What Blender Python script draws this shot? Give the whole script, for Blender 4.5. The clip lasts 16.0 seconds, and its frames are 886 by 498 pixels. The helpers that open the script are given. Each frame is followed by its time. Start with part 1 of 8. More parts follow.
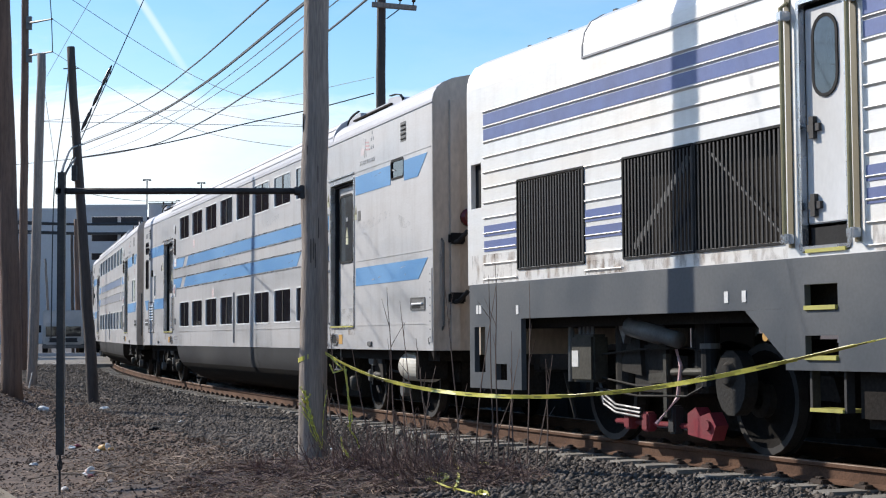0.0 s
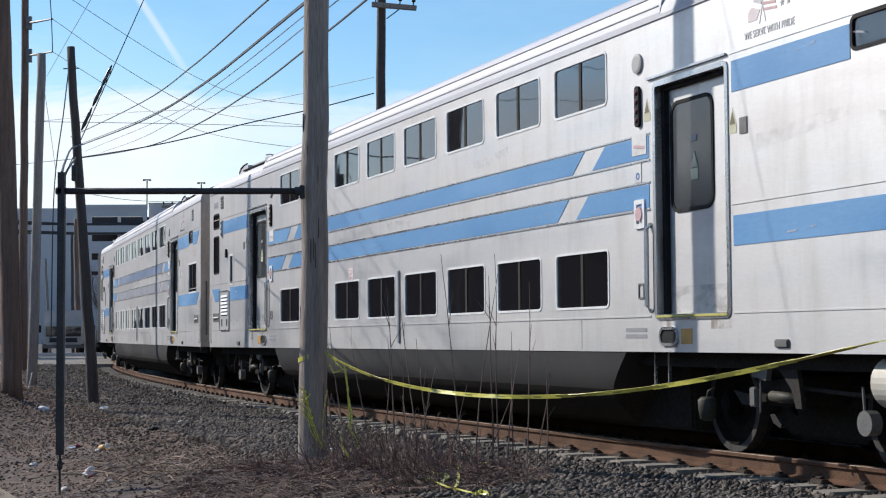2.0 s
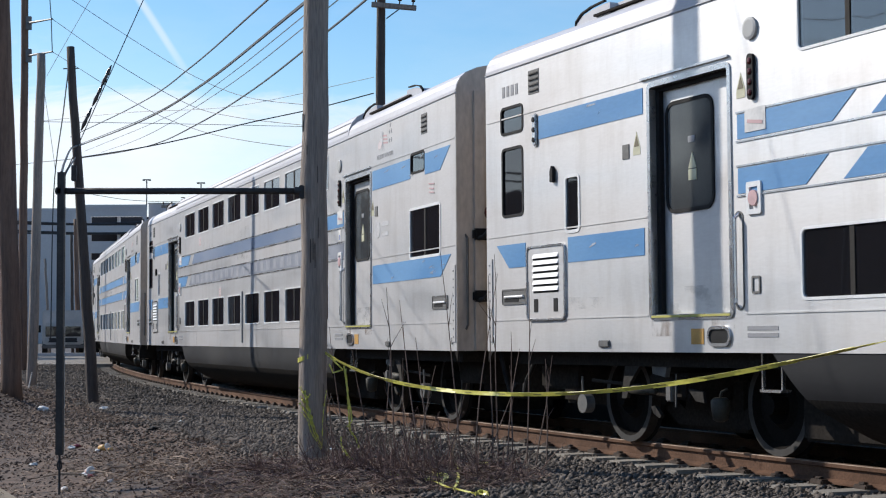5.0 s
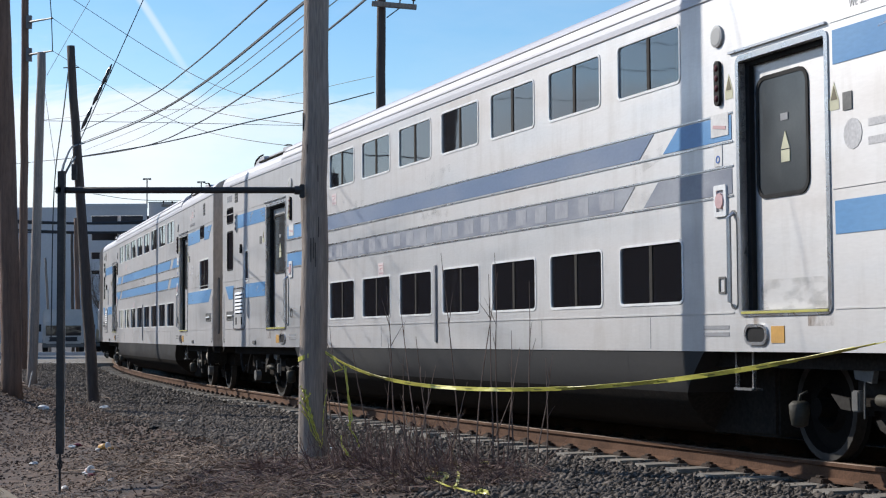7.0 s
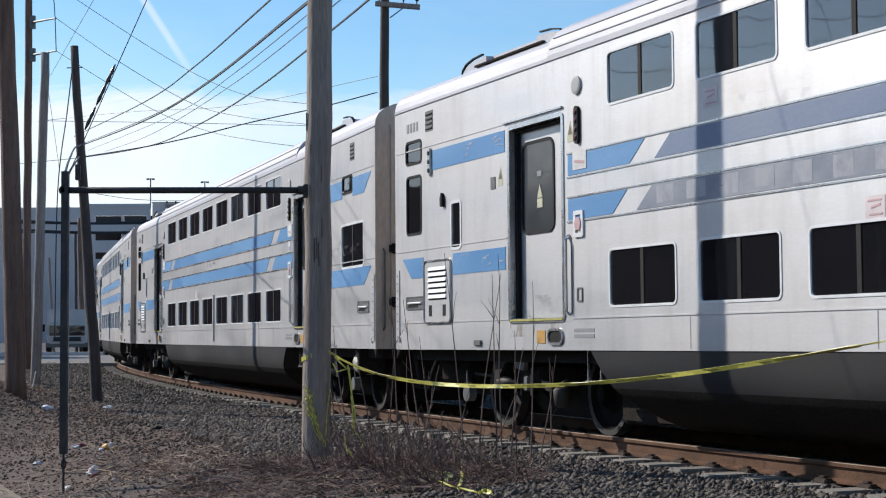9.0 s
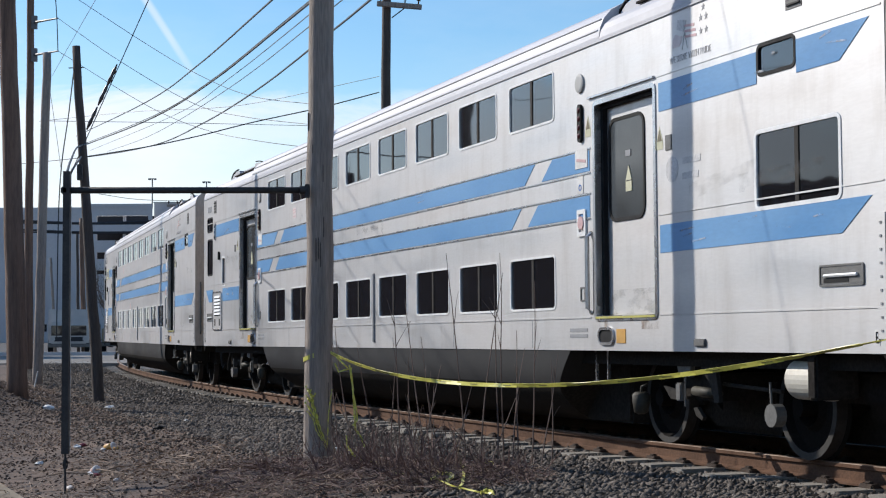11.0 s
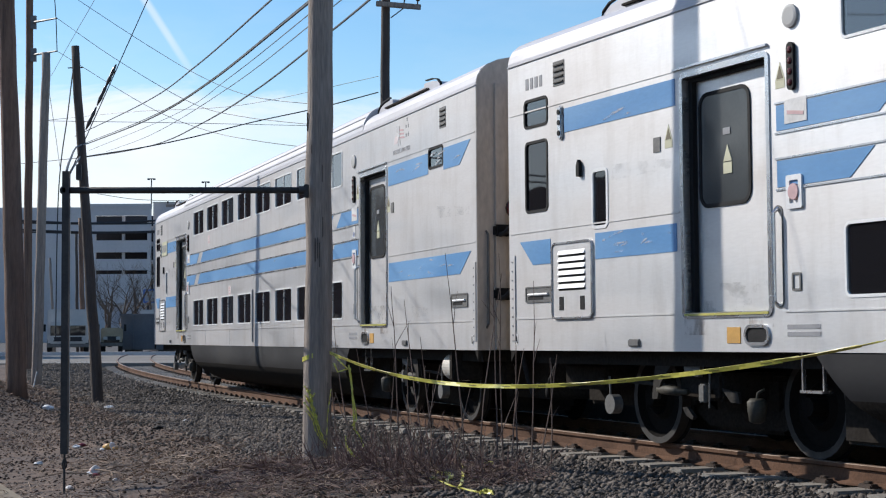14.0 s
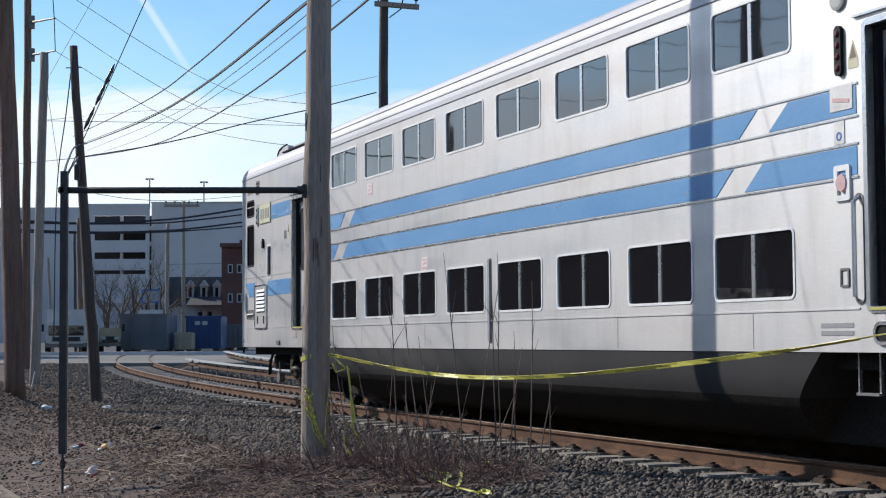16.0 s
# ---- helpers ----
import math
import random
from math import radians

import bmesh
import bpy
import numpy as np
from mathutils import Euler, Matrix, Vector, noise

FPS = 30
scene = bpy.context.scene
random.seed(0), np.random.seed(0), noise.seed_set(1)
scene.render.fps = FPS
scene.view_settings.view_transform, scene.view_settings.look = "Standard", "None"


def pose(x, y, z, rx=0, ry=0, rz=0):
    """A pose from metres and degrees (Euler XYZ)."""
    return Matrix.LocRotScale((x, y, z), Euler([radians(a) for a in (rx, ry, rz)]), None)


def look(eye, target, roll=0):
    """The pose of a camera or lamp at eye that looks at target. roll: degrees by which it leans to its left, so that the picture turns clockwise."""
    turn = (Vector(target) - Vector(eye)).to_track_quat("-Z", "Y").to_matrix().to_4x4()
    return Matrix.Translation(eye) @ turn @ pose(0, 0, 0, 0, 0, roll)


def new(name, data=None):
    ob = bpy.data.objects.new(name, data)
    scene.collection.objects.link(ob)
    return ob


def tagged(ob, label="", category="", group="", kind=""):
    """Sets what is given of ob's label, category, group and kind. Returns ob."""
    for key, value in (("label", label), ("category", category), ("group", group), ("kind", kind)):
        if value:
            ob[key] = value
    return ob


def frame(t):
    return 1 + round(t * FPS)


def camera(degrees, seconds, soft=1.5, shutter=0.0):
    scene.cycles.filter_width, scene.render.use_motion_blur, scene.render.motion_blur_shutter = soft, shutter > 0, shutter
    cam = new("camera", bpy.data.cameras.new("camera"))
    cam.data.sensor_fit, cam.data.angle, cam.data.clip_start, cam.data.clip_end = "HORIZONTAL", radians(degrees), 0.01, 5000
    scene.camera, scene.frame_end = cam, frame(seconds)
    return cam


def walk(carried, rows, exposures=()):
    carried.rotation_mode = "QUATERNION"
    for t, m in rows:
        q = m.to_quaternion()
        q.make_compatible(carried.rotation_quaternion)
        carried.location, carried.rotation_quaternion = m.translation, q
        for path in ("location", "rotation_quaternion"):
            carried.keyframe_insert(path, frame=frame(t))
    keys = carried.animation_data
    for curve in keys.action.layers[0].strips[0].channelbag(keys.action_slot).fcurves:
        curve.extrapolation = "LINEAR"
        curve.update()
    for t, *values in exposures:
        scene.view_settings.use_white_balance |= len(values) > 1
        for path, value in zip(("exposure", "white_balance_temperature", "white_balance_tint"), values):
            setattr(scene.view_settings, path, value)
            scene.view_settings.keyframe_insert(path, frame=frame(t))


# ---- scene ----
from collections import defaultdict

# ---- camera: on a tripod beside the street, panning by a hair ----
EYE = (0.0, 0.0, 1.16)
cam = camera(30.30, 16.0, soft=1.15)
PAN = ((0, 0, 0), (4.0, 0, 0), (6.5, -1.5, 0), (7.0, 0, -1.6), (7.5, 3.1, -1.6), (8.0, 4.6, -1.6), (8.5, 4.8, -1.6), (9.0, 6.1, -1.6),
       (11.5, 9.2, -1.6), (13.5, 9.2, -1.6), (14.0, 7.6, -1.6), (14.5, 6.1, -1.6), (15.0, 4.8, -1.6), (16.0, 4.6, -1.6))


def aim(dx, dy):
    yaw, tilt = -dx / 2896, 0.04828 + dy / 2896
    return look(EYE, (EYE[0] + 100 * math.sin(yaw), EYE[1] + 100 * math.cos(yaw), EYE[2] + 100 * math.tan(tilt)), -0.224)


walk(cam, [(t, aim(dx, dy)) for t, dx, dy in PAN], exposures=[(0.0, 0.27), (0.5, 0.27), (1.0, 0.18), (1.5, 0.11), (2.0, 0.08), (16.0, 0.08)])

# ---- daylight: sun from beyond the left, half high, thin clouds low in the sky ----
SUN_AZ, SUN_EL = radians(148.3), radians(32)   # the bearing of the sun from +x, and its height
world = bpy.data.worlds.new("sky")
scene.world = world
world.use_nodes = True
wn, wl = world.node_tree.nodes, world.node_tree.links
wn.clear()


def wnode(kind, **settings):
    nd = wn.new(kind)
    for key, value in settings.items():
        nd.inputs[key].default_value = value
    return nd


def wmath(op, a, b=None):
    nd = wn.new("ShaderNodeMath")
    nd.operation = op
    for i, val in enumerate((a, b)):
        if val is None:
            continue
        if isinstance(val, (int, float)):
            nd.inputs[i].default_value = val
        else:
            wl.new(val, nd.inputs[i])
    return nd.outputs[0]


sky = wn.new("ShaderNodeTexSky")
sky.sky_type, sky.sun_disc = "NISHITA", False
sky.sun_elevation, sky.sun_rotation = SUN_EL, math.pi / 2 - SUN_AZ
sky.air_density, sky.dust_density, sky.ozone_density = 1.0, 0.4, 2.0
coord = wn.new("ShaderNodeTexCoord")
split = wn.new("ShaderNodeSeparateXYZ")
wl.new(coord.outputs["Generated"], split.inputs[0])
up = split.outputs[2]
stretch = wn.new("ShaderNodeMapping")
stretch.inputs["Scale"].default_value = (5.0, 5.0, 17.0)
stretch.inputs["Location"].default_value = (0.3, 0.1, 0.55)
wl.new(coord.outputs["Generated"], stretch.inputs[0])
puffs = wnode("ShaderNodeTexNoise", Scale=1.3, Detail=8.0, Roughness=0.62, Distortion=0.5)
wl.new(stretch.outputs[0], puffs.inputs["Vector"])
wisps = wnode("ShaderNodeTexNoise", Scale=2.2, Detail=6.0, Roughness=0.6)
stretch2 = wn.new("ShaderNodeMapping")
stretch2.inputs["Scale"].default_value = (2.0, 6.0, 6.0)
stretch2.inputs["Rotation"].default_value = (0.0, 0.5, 0.4)
wl.new(coord.outputs["Generated"], stretch2.inputs[0])
wl.new(stretch2.outputs[0], wisps.inputs["Vector"])
# a bank of cloud from the horizon to about nine degrees, ragged on top
bank = wn.new("ShaderNodeMapRange")
bank.interpolation_type = "SMOOTHSTEP"
wl.new(wmath("ADD", up, wmath("MULTIPLY", wmath("SUBTRACT", puffs.outputs[0], 0.5), 0.16)), bank.inputs[0])
for key, val in (("From Min", 0.168), ("From Max", 0.128), ("To Min", 0.0), ("To Max", 0.85)):
    bank.inputs[key].default_value = val
thin = wn.new("ShaderNodeMapRange")
wl.new(wisps.outputs[0], thin.inputs[0])
for key, val in (("From Min", 0.45), ("From Max", 0.85), ("To Min", 0.0), ("To Max", 0.18)):
    thin.inputs[key].default_value = val
# a fading contrail: a thin band about one great circle
trail = wn.new("ShaderNodeVectorMath")
trail.operation = "DOT_PRODUCT"
ta, tb = Vector((-18.96, 100.00, 21.97)) - Vector(EYE), Vector((-15.21, 100.00, 16.17)) - Vector(EYE)
trail.inputs[1].default_value = ta.cross(tb).normalized()
wl.new(coord.outputs["Generated"], trail.inputs[0])
width = wn.new("ShaderNodeMapRange")
width.interpolation_type = "SMOOTHSTEP"
wl.new(wmath("ABSOLUTE", trail.outputs["Value"]), width.inputs[0])
for key, val in (("From Min", 0.0035), ("From Max", 0.0005), ("To Min", 0.0), ("To Max", 0.42)):
    width.inputs[key].default_value = val
reach = wn.new("ShaderNodeMapRange")
wl.new(split.outputs[0], reach.inputs[0])
for key, val in (("From Min", -0.145), ("From Max", -0.165), ("To Min", 0.0), ("To Max", 1.0)):
    reach.inputs[key].default_value = val
patch = wn.new("ShaderNodeMapRange")     # the bank is thicker and thinner by turns
wl.new(wisps.outputs[0], patch.inputs[0])
for key, val in (("From Min", 0.36), ("From Max", 0.62), ("To Min", 0.50), ("To Max", 1.0)):
    patch.inputs[key].default_value = val
cloud = wmath("MAXIMUM", wmath("MAXIMUM", wmath("MULTIPLY", bank.outputs[0], patch.outputs[0]), thin.outputs[0]), wmath("MULTIPLY", width.outputs[0], reach.outputs[0]))
mixer = wn.new("ShaderNodeMix")
mixer.data_type = "RGBA"
wl.new(cloud, mixer.inputs["Factor"])
tone = wnode("ShaderNodeHueSaturation", Saturation=1.32, Value=1.15)
wl.new(sky.outputs[0], tone.inputs["Color"])
wl.new(tone.outputs[0], mixer.inputs[6])
mixer.inputs[7].default_value = (7.9, 8.1, 8.6, 1)
back = wnode("ShaderNodeBackground", Strength=0.122)
wl.new(mixer.outputs[2], back.inputs[0])
wl.new(back.outputs[0], wn.new("ShaderNodeOutputWorld").inputs[0])

sun = new("sun", bpy.data.lights.new("sun", "SUN"))
sun.data.energy, sun.data.angle, sun.data.color = 4.5, radians(0.5), (1.0, 0.94, 0.86)
sun.matrix_world = look((0, 0, 60), (-20 * math.cos(SUN_AZ) * math.cos(SUN_EL), -20 * math.sin(SUN_AZ) * math.cos(SUN_EL), 60 - 20 * math.sin(SUN_EL)))


# ---- materials ----
def material(name, color, rough=0.6, metal=0.0, scale=6.0, vary=0.25, fine=60.0, bump=0.1, second=None, amount=0.5, stretch=(1, 1, 1), spec=0.5, per=0.0, coords="Object", streak=0.0):
    """Two scales of variation: broad stains towards a second colour, and fine grain with relief; per: how much whole objects differ."""
    m = bpy.data.materials.new(name)
    m.use_nodes = True
    n, l = m.node_tree.nodes, m.node_tree.links
    bsdf = n["Principled BSDF"]
    bsdf.inputs["Metallic"].default_value, bsdf.inputs["Specular IOR Level"].default_value = metal, spec
    tc = n.new("ShaderNodeTexCoord")
    mp = n.new("ShaderNodeMapping")
    mp.inputs["Scale"].default_value = stretch
    l.new(tc.outputs[coords], mp.inputs[0])
    big = n.new("ShaderNodeTexNoise")
    big.inputs["Scale"].default_value, big.inputs["Detail"].default_value = scale, 5
    small = n.new("ShaderNodeTexNoise")
    small.inputs["Scale"].default_value, small.inputs["Detail"].default_value = fine, 4
    for nd in (big, small):
        l.new(mp.outputs[0], nd.inputs["Vector"])
    c2 = second or tuple(c * 0.55 for c in color)
    ramp = n.new("ShaderNodeMapRange")
    l.new(big.outputs[0], ramp.inputs[0])
    for key, val in (("From Min", 0.38), ("From Max", 0.72), ("To Min", 0.0), ("To Max", amount)):
        ramp.inputs[key].default_value = val
    mix = n.new("ShaderNodeMix")
    mix.data_type = "RGBA"
    mix.inputs[6].default_value, mix.inputs[7].default_value = (*color, 1), (*c2, 1)
    l.new(ramp.outputs[0], mix.inputs["Factor"])
    hsv = n.new("ShaderNodeHueSaturation")
    l.new(mix.outputs[2], hsv.inputs["Color"])
    val = n.new("ShaderNodeMapRange")
    l.new(small.outputs[0], val.inputs[0])
    for key, v in (("From Min", 0.25), ("From Max", 0.75), ("To Min", 1 - vary), ("To Max", 1 + vary)):
        val.inputs[key].default_value = v
    out = val.outputs[0]
    if per:
        info = n.new("ShaderNodeObjectInfo")
        geo = n.new("ShaderNodeNewGeometry")
        s = n.new("ShaderNodeMath")
        s.operation = "ADD"
        l.new(info.outputs["Random"], s.inputs[0])
        l.new(geo.outputs["Random Per Island"], s.inputs[1])
        r = n.new("ShaderNodeMapRange")
        l.new(s.outputs[0], r.inputs[0])
        for key, v in (("From Min", 0.0), ("From Max", 2.0), ("To Min", 1 - per), ("To Max", 1 + per)):
            r.inputs[key].default_value = v
        mul = n.new("ShaderNodeMath")
        mul.operation = "MULTIPLY"
        l.new(out, mul.inputs[0])
        l.new(r.outputs[0], mul.inputs[1])
        out = mul.outputs[0]
    l.new(out, hsv.inputs["Value"])
    final = hsv.outputs[0]
    if streak:     # run-off streaks and smudges, long in z
        mp2 = n.new("ShaderNodeMapping")
        mp2.inputs["Scale"].default_value = (1.5, 1, 0.3)
        l.new(tc.outputs[coords], mp2.inputs[0])
        run = n.new("ShaderNodeTexNoise")
        run.inputs["Scale"].default_value, run.inputs["Detail"].default_value, run.inputs["Roughness"].default_value = 2.0, 7, 0.65
        l.new(mp2.outputs[0], run.inputs["Vector"])
        rg = n.new("ShaderNodeMapRange")
        l.new(run.outputs[0], rg.inputs[0])
        for key, v in (("From Min", 0.48), ("From Max", 0.75), ("To Min", 0.0), ("To Max", streak)):
            rg.inputs[key].default_value = v
        grime = n.new("ShaderNodeMix")
        grime.data_type = "RGBA"
        l.new(rg.outputs[0], grime.inputs["Factor"])
        l.new(final, grime.inputs[6])
        grime.inputs[7].default_value = (0.33, 0.29, 0.25, 1)
        final = grime.outputs[2]
    l.new(final, bsdf.inputs["Base Color"])
    rr = n.new("ShaderNodeMapRange")
    l.new(big.outputs[0], rr.inputs[0])
    for key, v in (("From Min", 0.3), ("From Max", 0.7), ("To Min", max(0.02, rough - 0.1)), ("To Max", min(1, rough + 0.1))):
        rr.inputs[key].default_value = v
    l.new(rr.outputs[0], bsdf.inputs["Roughness"])
    if bump:
        b = n.new("ShaderNodeBump")
        b.inputs["Strength"].default_value, b.inputs["Distance"].default_value = bump, 0.02
        l.new(small.outputs[0], b.inputs["Height"])
        l.new(b.outputs[0], bsdf.inputs["Normal"])
    return m


def glass(name, tint, gloss=1.5, film_mix=0.03):
    m = bpy.data.materials.new(name)
    m.use_nodes = True
    n, l = m.node_tree.nodes, m.node_tree.links
    n.remove(n["Principled BSDF"])
    clear, shine, fres, mix = n.new("ShaderNodeBsdfTransparent"), n.new("ShaderNodeBsdfGlossy"), n.new("ShaderNodeFresnel"), n.new("ShaderNodeMixShader")
    clear.inputs[0].default_value = (*tint, 1)
    shine.inputs["Color"].default_value = (0.84, 0.92, 1.0, 1)
    shine.inputs["Roughness"].default_value = 0.03
    fres.inputs[0].default_value = gloss
    wave = n.new("ShaderNodeTexNoise")
    wave.inputs["Scale"].default_value, wave.inputs["Detail"].default_value = 1.6, 1
    tc, b = n.new("ShaderNodeTexCoord"), n.new("ShaderNodeBump")
    l.new(tc.outputs["Object"], wave.inputs["Vector"])
    b.inputs["Strength"].default_value, b.inputs["Distance"].default_value = 0.35, 0.01
    l.new(wave.outputs[0], b.inputs["Height"])
    l.new(b.outputs[0], shine.inputs["Normal"])
    l.new(fres.outputs[0], mix.inputs[0])
    # an even gray-violet film lifts the black of the pane
    film, blend = n.new("ShaderNodeBsdfDiffuse"), n.new("ShaderNodeMixShader")
    film.inputs[0].default_value = (0.40, 0.395, 0.46, 1)
    blend.inputs[0].default_value = film_mix
    l.new(clear.outputs[0], blend.inputs[1])
    l.new(film.outputs[0], blend.inputs[2])
    l.new(blend.outputs[0], mix.inputs[1])
    l.new(shine.outputs[0], mix.inputs[2])
    l.new(mix.outputs[0], n["Material Output"].inputs[0])
    return m


def smear(name, color, most, scale, stretch):
    """A thin stain, broken up by noise and clear in between."""
    m = material(name, color, 0.8, 0, 4, 0.2, 40, 0.0)
    n, l = m.node_tree.nodes, m.node_tree.links
    tc, mp, tex, rg = n.new("ShaderNodeTexCoord"), n.new("ShaderNodeMapping"), n.new("ShaderNodeTexNoise"), n.new("ShaderNodeMapRange")
    mp.inputs["Scale"].default_value = stretch
    tex.inputs["Scale"].default_value, tex.inputs["Detail"].default_value = scale, 6
    l.new(tc.outputs["Object"], mp.inputs[0])
    l.new(mp.outputs[0], tex.inputs["Vector"])
    l.new(tex.outputs[0], rg.inputs[0])
    for key, v in (("From Min", 0.46), ("From Max", 0.72), ("To Min", 0.0), ("To Max", most)):
        rg.inputs[key].default_value = v
    l.new(rg.outputs[0], n["Principled BSDF"].inputs["Alpha"])
    return m


def glowing(name, color, strength):
    m = material(name, color, 0.4, bump=0)
    b = m.node_tree.nodes["Principled BSDF"]
    b.inputs["Emission Color"].default_value, b.inputs["Emission Strength"].default_value = (*color, 1), strength
    return m


